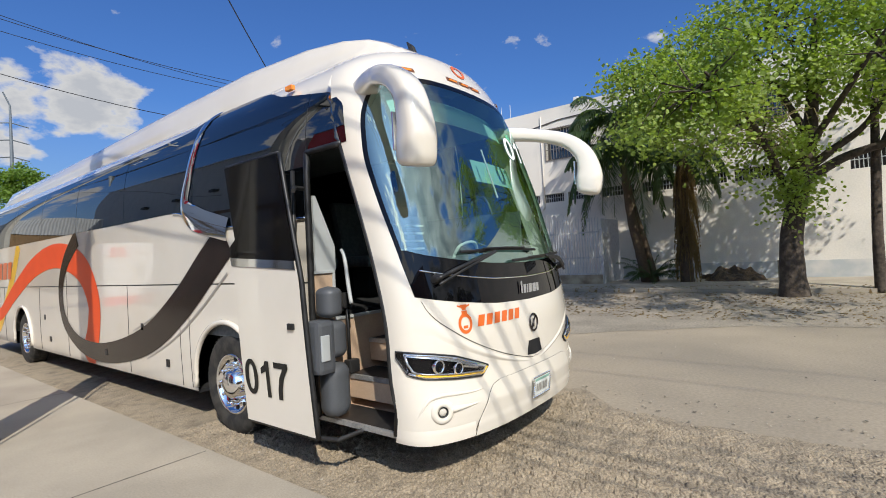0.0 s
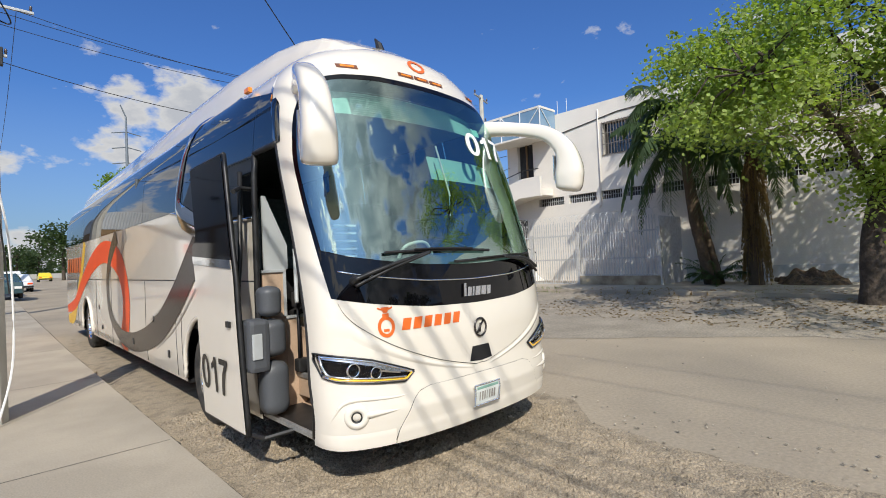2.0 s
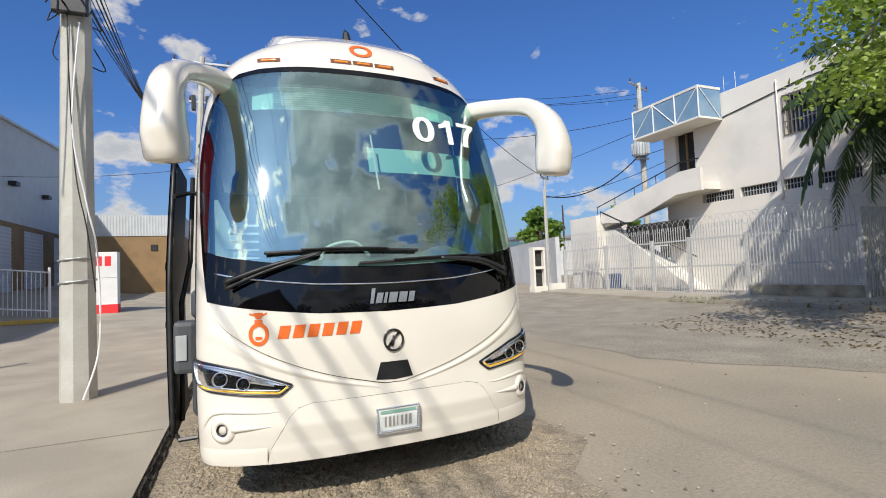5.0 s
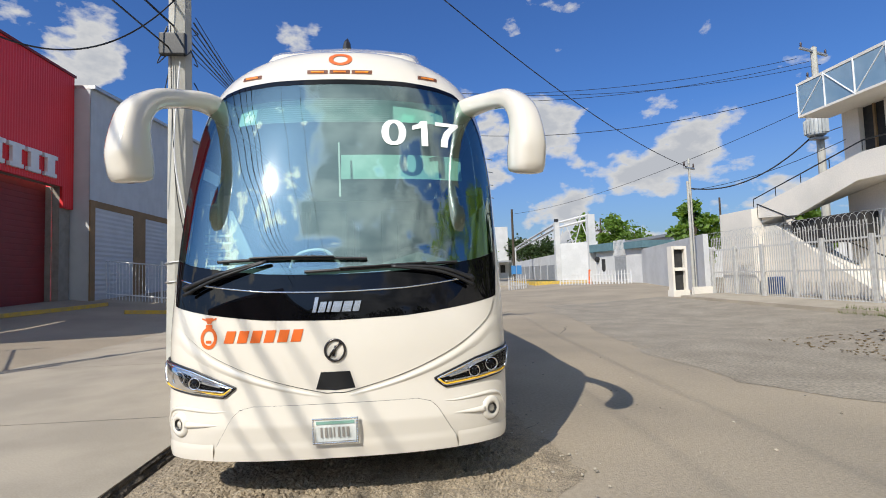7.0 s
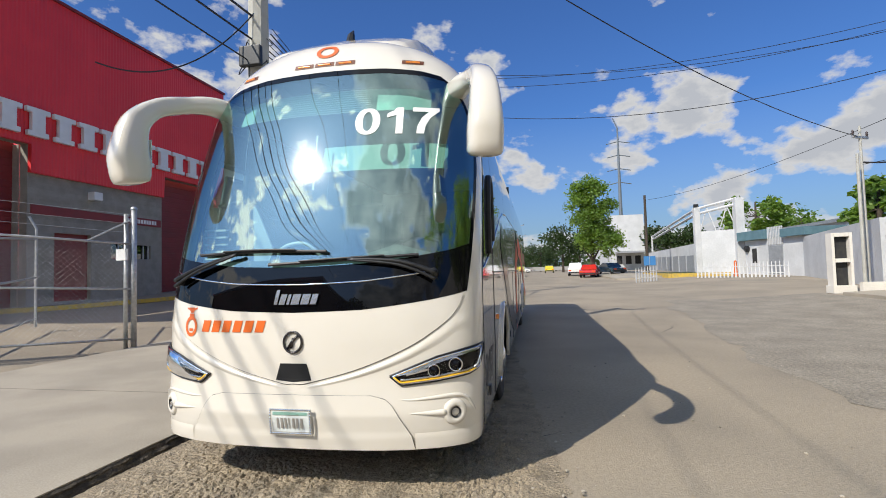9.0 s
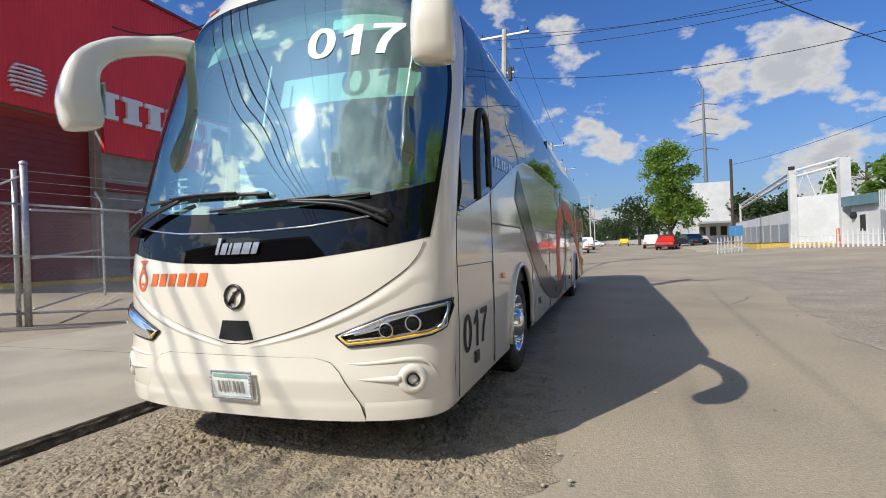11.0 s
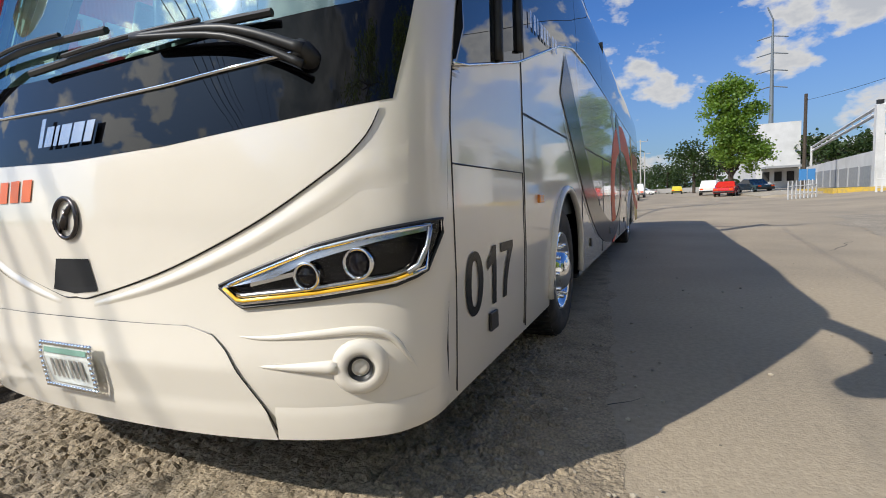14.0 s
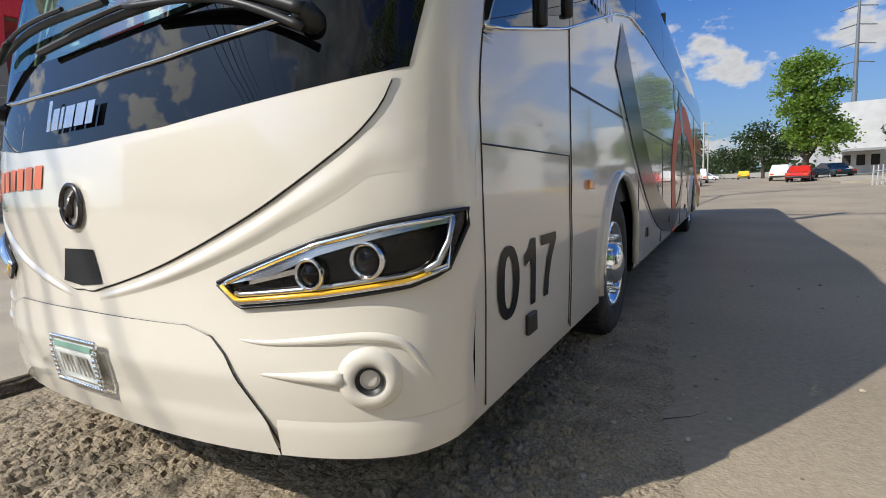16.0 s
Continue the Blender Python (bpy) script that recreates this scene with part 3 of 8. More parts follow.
def skirt_z(y):
    z = BOT
    for yc in WHEELS_Y:
        if abs(y - yc) < ARCH_R:
            z = max(z, 0.5 + math.sqrt(ARCH_R ** 2 - (y - yc) ** 2))
    return z


def belt_z(y, sg):
    """Lower edge of the side glass."""
    if sg < 0:
        return interp(y, [0.5, 1.3, 2.7, 3.75, 4.0, 14], [2.10, 2.10, 2.12, 2.36, 2.38, 2.42])
    return interp(y, [0.5, 0.7, 1.5, 2.6, 3.2, 4.0, 14], [1.57, 1.60, 1.80, 2.17, 2.31, 2.36, 2.42])


def glass_top_z(y):
    return interp(y, [0.7, 1.0, 1.5, 1.95, 2.2, 2.6, 3.3, 3.55, 3.7, 4.5, 14], [2.97, 3.1, 3.2, 3.30, 3.41, 3.49, 3.51, 3.48, 3.34, 3.30, 3.26])


def side(sg, y, z, off=0.0):
    y = max(y, side_y(z))
    return Vector((sg * (half_width(z) + off), y, z))


def side_strip(bm, sg, y0, y1, zlo, zhi, nz, off=0.0, dy=0.06):
    n = max(2, round((y1 - y0) / dy))
    def f(s, t):
        y = lerp(y0, y1, s)
        return side(sg, y, lerp(zlo(y), zhi(y), t), off)
    sheet(bm, f, n, nz)


for sg in (-1, 1):
    bm = bmesh.new()
    y_start = DOOR_Y if sg < 0 else 0.5
    side_strip(bm, sg, y_start, BACK, skirt_z, lambda y: 1.545, 12, dy=0.035)
    side_strip(bm, sg, y_start, BACK, lambda y: 1.56, lambda y: belt_z(y, sg), 8, dy=0.1)
    side_strip(bm, sg, 0.5, BACK, glass_top_z, lambda y: 3.74, 16, dy=0.12)
    bmesh.ops.remove_doubles(bm, verts=bm.verts[:], dist=0.0008)
    bmesh.ops.recalc_face_normals(bm, faces=bm.faces[:])
    part("side_body", bm, PAINT, coach, "white painted side panels", smooth=True)
    bm = bmesh.new()
    side_strip(bm, sg, DOOR_Y if sg < 0 else 1.56, BACK, lambda y: 1.543, lambda y: 1.562, 1, off=-0.006, dy=0.2)
    part("panel_gap", bm, TRIM, coach)
    if sg > 0:
        bm = bmesh.new()
        side_strip(bm, sg, 0.5, 1.56, lambda y: 1.543, lambda y: 1.562, 1, off=-0.0005, dy=0.1)
        part("side_filler", bm, PAINT, coach, smooth=True)
    # glazing
    cuts = [DOOR_Y, 3.45, 5.4, 7.35, 9.3, 11.25, 13.2, BACK] if sg < 0 else [0.55, 1.62, 3.45, 5.4, 7.35, 9.3, 11.25, 13.2, BACK]
    for y0, y1 in zip(cuts, cuts[1:]):
        bm = bmesh.new()
        side_strip(bm, sg, y0 + 0.006, y1 - 0.006, lambda y: belt_z(y, sg), glass_top_z, 10, off=0.004, dy=0.1)
        part("side_window", bm, SIDE_GLASS, coach, "dark tinted flush side window", smooth=True)
    # chrome line under the front glass
    bm = bmesh.new()
    tube(bm, [side(sg, y, belt_z(y, sg) + (0.0), 0.008) for y in np.linspace(0.62 if sg > 0 else DOOR_Y + 0.02, 3.9, 24)], 0.007 if sg > 0 else 0.012, 6)
    part("chrome_strip", bm, CHROME, coach, smooth=True)
# dark panel above the door
bm = bmesh.new()
side_strip(bm, -1, 0.5, DOOR_Y, lambda y: DOOR_Z1, glass_top_z, 8, off=0.004)
part("door_header", bm, SIDE_GLASS, coach, "gloss black panel over the door", smooth=True)
part("door_header", sheet(bmesh.new(), lambda s, t: front(-lerp(1.0, lerp(0.955, 0.90, t) + 0.06 * max(0, t - 0.8) / 0.2, s), lerp(DOOR_Z1, 3.06, t), 0.004), 6, 12), SIDE_GLASS, coach, "gloss black corner over the door", smooth=True)
# broad chrome blade behind the front window
bm = bmesh.new()
blade = spline([(0, 3.40, 3.52), (0, 3.42, 3.2), (0, 3.52, 2.8), (0, 3.62, 2.5), (0, 3.52, 2.34), (0, 3.2, 2.22), (0, 2.7, 2.10)], 8)
n = len(blade) - 1


def blade_f(s, t):
    i = min(int(s * n), n)
    p = blade[i]
    w = interp(s, [0, 0.5, 0.75, 1], [0.05, 0.09, 0.14, 0.12])
    d = (blade[min(i + 1, n)] - blade[max(i - 1, 0)]).normalized()
    q = p + Vector((0, d.z, -d.y)) * (t - 0.5) * 2 * w
    return side(-1, q.y, q.z, 0.012 + 0.02 * math.sin(math.pi * t))


sheet(bm, blade_f, n, 6)
part("chrome_blade", bm, CHROME, coach, "polished chrome sweep behind the first window", smooth=True)
# roof and tail
bm = bmesh.new()
sheet(bm, lambda s, t: Vector((lerp(-0.45, 0.45, s), lerp(side_y(3.74), BACK, t), 3.74 + 0.012 * math.sin(math.pi * s))), 6, 6)
def tail(s, t):
    z = lerp(BOT, 3.74, t)
    w = half_width(z)
    return Vector((lerp(-w, w, s), BACK + 0.06 * math.sin(math.pi * s), z))
sheet(bm, tail, 10, 30)
part("roof_and_tail", bm, PAINT, coach, smooth=True)
# raised roof pod: side foot, bulge, edge and crown at stations along the roof
POD_Y = [0.80, 0.90, 1.05, 1.20, 1.50, 2.0, 3.0, 5.0, 8.0, 13.6, 14.1]
POD_W = [0.58, 0.62, 0.655, 0.68, 0.72, 0.76, 0.80, 0.82, 0.82, 0.82, 0.78]
POD_E = [3.42, 3.60, 3.69, 3.755, 3.82, 3.87, 3.90, 3.88, 3.83, 3.80, 3.72]
POD_C = [3.46, 3.66, 3.755, 3.835, 3.90, 3.94, 3.96, 3.94, 3.88, 3.85, 3.75]


def pod(s, t):
    y = interp(t, np.linspace(0, 1, len(POD_Y)), POD_Y)
    w, e, c = interp(y, POD_Y, POD_W), interp(y, POD_Y, POD_E), interp(y, POD_Y, POD_C)
    u = 2 * s - 1
    f = clip((y - 0.72) / 0.53, 0, 1)
    xs_ = [0.0, w * 0.55, w * 0.88, w, w + 0.05, w + 0.085, lerp(0.72, 0.905, f)]
    zs_ = [c, c - 0.02, e + 0.025, e, lerp(e - 0.03, e - 0.10, f), lerp(3.40, 3.62, f), lerp(3.26, 3.485, clip((y - 1.0) / 0.5, 0, 1))]
    k = [0, 0.3, 0.5, 0.6, 0.72, 0.86, 1.0]
    return Vector((math.copysign(interp(abs(u), k, xs_), u), y, interp(abs(u), k, zs_)))


part("roof_pod", sheet(bmesh.new(), pod, 60, 60), PAINT, coach, "raised white roof fairing", smooth=True)
# underside
bm = made((-1.2, 1.2, 0.55, 2.15, 0.36, 0.40), (-0.95, 0.95, 2.15, 3.6, 0.40, 0.44), (-1.24, 1.24, 3.55, 10.1, 0.34, 0.38), (-0.95, 0.95, 10.1, 11.5, 0.4, 0.44), (-1.24, 1.24, 11.5, 14.1, 0.36, 0.4))
part("underfloor", bm, DARK_VOID, coach)
for bx in ((-1.0, 1.0, 2.0, 2.05, 0.38, 1.2), (-1.0, 1.0, 3.62, 3.67, 0.38, 1.2), (-1.0, -0.95, 2.0, 3.65, 0.38, 1.2), (0.95, 1.0, 2.0, 3.65, 0.38, 1.2), (-1.28, 1.28, 2.05, 3.62, 1.16, 1.2),
          (-1.0, 1.0, 9.95, 10.0, 0.38, 1.2), (-1.0, 1.0, 11.56, 11.6, 0.38, 1.2), (-1.28, 1.28, 10.0, 11.6, 1.16, 1.2), (-0.7, -0.65, 10.0, 11.6, 0.38, 1.2), (0.65, 0.7, 10.0, 11.6, 0.38, 1.2)):
    part("wheel_housing", made(bx), DARK_VOID, coach)

# windscreen: lower black band, then the pane with a black border
bm = bmesh.new()
sheet(bm, lambda s, t: screen(2 * s - 1, lerp(0.0, 0.165 + 0.03 * (2 * s - 1) ** 2, t), 0.002), 60, 8)
part("black_band", bm, BLACK, coach, "gloss black band under the windscreen", smooth=True)
bm = bmesh.new()
T0 = 0.165
sheet(bm, lambda s, t: screen((2 * s - 1) * 0.955, lerp(T0 + 0.03 * (2 * s - 1) ** 2, 0.985, t), 0.0), 80, 72)
ws = part("windscreen", bm, WINDSCREEN, coach, "green-tinted curved windscreen", smooth=True)
ws.visible_shadow = False
for sg in (-1, 1):
    bm = bmesh.new()
    sheet(bm, lambda s, t: screen(sg * lerp(0.955, 1.0, s), lerp(0.16, 1.0, t), 0.002), 3, 40)
    part("screen_border", bm, BLACK, coach, smooth=True)
bm = bmesh.new()
sheet(bm, lambda s, t: screen((2 * s - 1) * 0.96, lerp(0.975, 1.0, t), 0.002), 48, 2)
part("screen_border", bm, BLACK, coach, smooth=True)
bm = bmesh.new()
tube(bm, [screen(s, 0.10 + 0.02 * s * s, 0.006) for s in np.linspace(-0.86, 0.62, 40)], 0.007, 6)
part("chrome_line", bm, CHROME, coach, smooth=True)


# front fascia
CREASE = spline([(-0.3, 0, 0.87), (0, 0, 0.812), (0.15, 0, 0.828), (0.5, 0, 0.925), (0.83, 0, 1.065), (1.05, 0, 1.21), (1.14, 0, 1.31), (1.175, 0, 1.405), (1.19, 0, 1.46)], 12)
CREASE_X, CREASE_Z = [p.x for p in CREASE], [p.z for p in CREASE]


def crease_z(x):
    return interp(abs(x), CREASE_X, CREASE_Z)


bm = bmesh.new()
def hood(s, t):
    x = (2 * s - 1) * 1.172
    top = screen_low(front_a(x, 1.38)) - 0.004
    z = lerp(crease_z(x), max(top, crease_z(x) + 0.002), t)
    return front_x(x, z, 0.007)
sheet(bm, hood, 160, 14)
part("hood_panel", bm, PAINT, coach, "cream-white centre panel with a pointed lower edge", smooth=True)
bm = bmesh.new()
tube(bm, [front_x(x, crease_z(x) - 0.003, 0.002) for x in np.linspace(-1.172, 1.172, 160)], 0.0022, 5)
part("panel_gap", bm, TRIM, coach)
# swept shoulders below the gap, down to the lamps
for sg in (-1, 1):
    bm = bmesh.new()
    def shoulder(s, t):
        x = sg * lerp(0.10, 1.24, s)
        zc = crease_z(min(abs(x), 1.12)) - 0.02 + 0.35 * max(0, abs(x) - 1.12)
        w = interp(abs(x), [0.1, 0.5, 0.9, 1.24], [0.02, 0.045, 0.075, 0.14])
        return front_x(x, zc - w * t, 0.0005 + 0.010 * math.sin(math.pi * t) ** 1.5 * math.sin(math.pi * s) ** 0.6)
    sheet(bm, shoulder, 40, 10)
    part("shoulder_moulding", bm, PAINT, coach, smooth=True)
# bumper
def panel_half(z):
    return interp(z, [0.38, 0.46, 0.66, 0.71, 0.735], [0.845, 0.83, 0.71, 0.66, 0.56])
bm = bmesh.new()
sheet(bm, lambda s, t: front_x((2 * s - 1) * panel_half(lerp(0.372, 0.735, t)), lerp(0.372, 0.735, t), 0.009 + 0.016 * max(0, 1 - t / 0.32)), 40, 25)
part("bumper_panel", bm, PAINT, coach, "cream-white removable bumper panel", smooth=True)
bm = bmesh.new()
outline = [(-panel_half(z), z) for z in np.linspace(0.375, 0.735, 16)] + [(x, 0.736 - 0.004 * abs(x)) for x in np.linspace(-0.54, 0.54, 20)] + [(panel_half(z), z) for z in np.linspace(0.735, 0.375, 16)]
tube(bm, [front_x(x, z, 0.007) for x, z in outline], 0.0022, 5)
part("panel_gap", bm, TRIM, coach)
for sg in (-1, 1):
    bm = bmesh.new()
    sheet(bm, lambda s, t: front(sg * lerp(front_a(0.85, 0.4), 0.99, s), lerp(0.372, 0.475, t), 0.001 + 0.022 * (1 - t) * clip((1 - s) / 0.45, 0, 1)), 32, 8)
    part("bumper_lip", bm, PAINT, coach, smooth=True)
    # fog lamp with its moulded fins
    c = front_x(sg * 1.12, 0.60, 0.0)
    nrm = (front_x(sg * 1.12, 0.60, 0.1) - c).normalized()
    turn = Matrix.Translation(c) @ nrm.to_track_quat("X", "Z").to_matrix().to_4x4()
    bm = bmesh.new()
    lathe(bm, [(0.092, -0.014), (0.084, 0.001), (0.070, 0.009), (0.056, 0.011), (0.040, 0.006), (0.036, -0.004)], 32, turn)
    fog = part("fog_lamp", bm, PAINT, coach, "round fog lamp in a white bezel", smooth=True)
    bm = bmesh.new()
    lathe(bm, [(0.039, 0.010), (0.033, 0.005), (0.028, 0.0), (0.027, -0.008), (0.0, -0.009)], 24, turn)
    part("bezel", bm, TRIM, fog, smooth=True)
    bm = bmesh.new()
    lathe(bm, [(0.026, -0.004), (0.02, 0.004), (0.011, 0.008), (0.0, 0.009)], 20, turn)
    part("lens", bm, LENS, fog, smooth=True)
    bm = bmesh.new()
    tube(bm, [front_x(sg * x, 0.605 + 0.02 * (1.1 - x), -0.006) for x in np.linspace(1.06, 0.78, 12)], list(np.linspace(0.026, 0.002, 12)), 8)
    part("fin", bm, PAINT, coach, smooth=True)
    bm = bmesh.new()
    pts = [front_x(sg * x, z, -0.004) for x, z in ((0.74, 0.705), (0.85, 0.70), (1.0, 0.71), (1.12, 0.715), (1.19, 0.69), (1.23, 0.62), (1.255, 0.53))]
    tube(bm, spline(pts, 5), [0.003 + 0.013 * math.sin(math.pi * i / 30) for i in range(31)], 8)
    part("fin", bm, PAINT, coach, smooth=True)

# headlamps
def lamp_low(x):
    return interp(x, [0.69, 0.765, 1.0, 1.2, 1.265, 1.287], [0.86, 0.797, 0.818, 0.845, 0.875, 1.0])
def lamp_high(x):
    return interp(x, [0.69, 0.76, 1.0, 1.15, 1.287], [0.866, 0.895, 0.985, 1.02, 1.045])
for sg in (-1, 1):
    hl = part("headlamp", sheet(bmesh.new(), lambda s, t: front_x(sg * lerp(0.69, 1.287, s), lerp(lamp_low(lerp(0.69, 1.287, s)), lamp_high(lerp(0.69, 1.287, s)), t), 0.004), 40, 8),
              BLACK, coach, "angular twin-lens headlamp with chrome surround", smooth=True)
    xs_ = list(np.linspace(0.69, 1.287, 30))
    low = [front_x(sg * x, lamp_low(x), 0.010) for x in xs_]
    high = [front_x(sg * x, lamp_high(x), 0.010) for x in xs_]
    part("lamp_seal", bar(low + high[::-1], 0.006, 6, True), TRIM, hl)
    inner = [front_x(sg * x, lamp_low(x) + 0.014, 0.018) for x in np.linspace(0.715, 1.262, 28)] + [front_x(sg * x, lamp_high(x) - 0.014, 0.018) for x in np.linspace(1.27, 0.73, 28)]
    part("lamp_surround", bar(inner, 0.0075, 8, True), CHROME, hl, "bright chrome surround", smooth=True)
    bm = bmesh.new()
    sheet(bm, lambda s, t: front_x(sg * lerp(0.705, 1.272, s), lamp_high(lerp(0.705, 1.272, s)) - lerp(0.008, interp(s, [0, 0.3, 1], [0.015, 0.05, 0.03]), t), 0.014 + 0.008 * t), 30, 3)
    part("chrome_brow", bm, SILVER, hl, smooth=True)
    bm = bmesh.new()
    sheet(bm, lambda s, t: front_x(sg * lerp(0.72, 1.262, s), lamp_low(lerp(0.72, 1.262, s)) + lerp(0.007, 0.026, t), 0.016 + 0.006 * t), 30, 3)
    part("chrome_sill", bm, CHROME, hl, smooth=True)
    bm = bmesh.new()
    tube(bm, [front_x(sg * x, lamp_low(x) + 0.020, 0.024) for x in np.linspace(0.715, 1.235, 24)], 0.0055, 6)
    part("indicator_strip", bm, GUIDE, hl, "lit yellow light guide", smooth=True)
    bm = bmesh.new()
    tube(bm, [front_x(sg * x, lamp_low(x) + 0.036, 0.020) for x in np.linspace(0.76, 1.225, 24)], 0.008, 6)
    tube(bm, [front_x(sg * x, z, 0.024) for x, z in ((1.225, 0.885), (1.247, 0.905), (1.262, 0.96), (1.268, 1.02))], 0.010, 6)
    part("light_guide", bm, SILVER, hl, "silver daytime light guide", smooth=True)
    bm = bmesh.new()
    sheet(bm, lambda s, t: front_x(sg * lerp(0.80, 0.955, s), lerp(0.868, 0.902, s) + lerp(-0.006, 0.008, t), 0.012), 8, 2)
    part("reflector_bar", bm, CHROME, hl)
    for lx, lz, lr in ((0.985, 0.893, 0.044), (1.125, 0.925, 0.05)):
        c = front_x(sg * lx, lz, 0.0)
        turn = Matrix.Translation(c) @ Vector((sg * 0.15, -1, 0)).to_track_quat("X", "Z").to_matrix().to_4x4()
        pj = part("projector", lathe(bmesh.new(), [(lr, 0.002), (lr, 0.03), (lr * 0.93, 0.034), (lr * 0.80, 0.03), (lr * 0.72, 0.02)], 28, turn), CHROME, hl, "chrome projector ring", smooth=True)
        part("lens", lathe(bmesh.new(), [(lr * 0.74, 0.014), (lr * 0.6, 0.026), (lr * 0.35, 0.034), (0.0, 0.037)], 24, turn), BLACK, pj, smooth=True)
    cover = part("cover", sheet(bmesh.new(), lambda s, t: front_x(sg * lerp(0.70, 1.283, s), lerp(lamp_low(lerp(0.70, 1.283, s)), lamp_high(lerp(0.70, 1.283, s)), t), 0.040 * math.sin(math.pi * s) ** 0.4 * math.sin(math.pi * t) ** 0.4 + 0.006), 30, 8), LENS, hl, smooth=True)
    cover.visible_shadow = False

# nose opening, emblem, badge and painted marks
bm = bmesh.new()
sheet(bm, lambda s, t: front_x((2 * s - 1) * lerp(0.135, 0.10, t), lerp(0.835 + 0.012 * abs(2 * s - 1) - 0.012, 0.952, t), 0.010), 10, 6)
part("nose_opening", bm, DARK_VOID, coach, "black camera opening")
bm = bmesh.new()
ring = [front_x(0.068 * math.cos(k * math.pi / 16), 1.10 + 0.072 * math.sin(k * math.pi / 16), 0.016) for k in range(32)]
tube(bm, ring, 0.0085, 6, True)
tube(bm, [front_x(x, 1.10 + z, 0.016) for x, z in ((-0.04, -0.045), (-0.01, 0.0), (0.01, 0.02), (0.04, 0.05))], 0.008, 6)
tube(bm, [front_x(x, 1.10 + z, 0.016) for x, z in ((-0.012, -0.04), (0.004, 0.03))], 0.009, 6)
part("emblem", bm, material("dark_chrome", (0.10, 0.09, 0.09), 0.25, 0.9), coach, "round dark chrome ring emblem", smooth=True)


def plate_on(f, x0, x1, z0, z1, lean=0.0, n=3):
    """A thin patch between x0, x1 and z0, z1 on a surface f(x, z), leaning by so much."""
    return sheet(bmesh.new(), lambda s, t: f(lerp(x0, x1, s) + lean * (t - 0.5), lerp(z0, z1, t)), n, n)


# wordmark as plain slanted blocks, ring mark with plume
for i in range(6):
    x = -0.762 + i * 0.0935
    part("wordmark_block", plate_on(lambda u, v: front_x(u, v, 0.011), x, x + 0.068, 1.168, 1.252, 0.022), ORANGE, coach)
bm = bmesh.new()
cx, cz = -0.885, 1.205
sheet(bm, lambda s, t: front_x(cx + lerp(0.040, 0.062, t) * math.cos(2 * math.pi * s), cz + lerp(0.05, 0.076, t) * math.sin(2 * math.pi * s), 0.011), 28, 1)
sheet(bm, lambda s, t: front_x(cx + lerp(-0.024, 0.024, s), lerp(1.275, 1.30, t), 0.011), 2, 1)
sheet(bm, lambda s, t: front_x(cx + lerp(-0.015, 0.015, s) * (1 + t), lerp(1.305, 1.345, t), 0.011), 2, 1)
for k in (-1, 1):
    sheet(bm, lambda s, t: front_x(cx + k * lerp(0.01, 0.055, s), lerp(1.318, 1.335, s) + 0.012 * t, 0.011), 2, 1)
sheet(bm, lambda s, t: front_x(cx + lerp(-0.02, 0.02, s), lerp(1.17, 1.19, t), 0.011), 2, 1)
part("ring_mark", bm, ORANGE, coach, "orange oval ring mark")
bm = bmesh.new()
x = -0.155
for w, h in ((0.026, 0.105), (0.046, 0.072), (0.022, 0.072), (0.062, 0.072), (0.062, 0.072), (0.044, 0.072)):
    b2 = bmesh.new()
    sheet(b2, lambda s, t: front_x(x + w * s + 0.02 * t, lerp(1.362, 1.362 + h, t), 0.02), 2, 2)
    part("badge_block", b2, SILVER, coach)
    x += w + 0.012
bm.free()
# roof mark and marker lamps
part("roof_mark", sheet(bmesh.new(), lambda s, t: front_x(lerp(0.062, 0.10, t) * math.cos(2 * math.pi * s), 3.485 + lerp(0.042, 0.068, t) * math.sin(2 * math.pi * s), 0.006), 24, 1), ORANGE, coach)
for x0, x1, z in ((-0.27, -0.10, 3.345), (-0.085, 0.085, 3.347), (0.10, 0.27, 3.345), (-0.83, -0.66, 3.325), (0.66, 0.83, 3.325)):
    ml = part("marker_lamp", sheet(bmesh.new(), lambda s, t: front_x(lerp(x0, x1, s), z + lerp(-0.02, 0.02, t), 0.004), 6, 2), material("brown_lamp_bed", (0.16, 0.06, 0.03), 0.4), coach, "flat amber roof marker lamp")
    part("lens", sheet(bmesh.new(), lambda s, t: front_x(lerp(x0 + 0.03, x1 - 0.03, s), z + lerp(-0.010, 0.010, t), 0.016 - 0.01 * abs(2 * t - 1)), 6, 2), AMBER, ml, smooth=True)
bm = bmesh.new()
tube(bm, [(0.0, 1.22, 3.80), (0.0, 1.25, 3.90), (0.0, 1.31, 3.98)], [0.05, 0.035, 0.008], 8)
part("roof_aerial", bm, TRIM, coach, "small black aerial fin")
# number plate in a beaded frame; its characters are bars
plate = part("number_plate", sheet(bmesh.new(), lambda s, t: front_x(lerp(-0.137, 0.137, s), lerp(0.494, 0.630, t), 0.030 + 0.01 * t), 6, 4), material("plate_white", (0.76, 0.78, 0.75), 0.45, other=(0.68, 0.71, 0.68), scale=30), coach, "white and green number plate in a beaded silver frame")
part("plate_header", plate_on(lambda u, v: front_x(u, v, 0.043), -0.128, 0.128, 0.609, 0.626), material("plate_green", (0.20, 0.36, 0.29), 0.5), plate)
for i, w in enumerate((0.013, 0.017, 0.015, 0.008, 0.015, 0.016, 0.019)):
    part("plate_bar", plate_on(lambda u, v: front_x(u, v, 0.040), -0.10 + i * 0.029, -0.10 + i * 0.029 + w, 0.525, 0.592), GREY_DECAL, plate)
bm = bmesh.new()
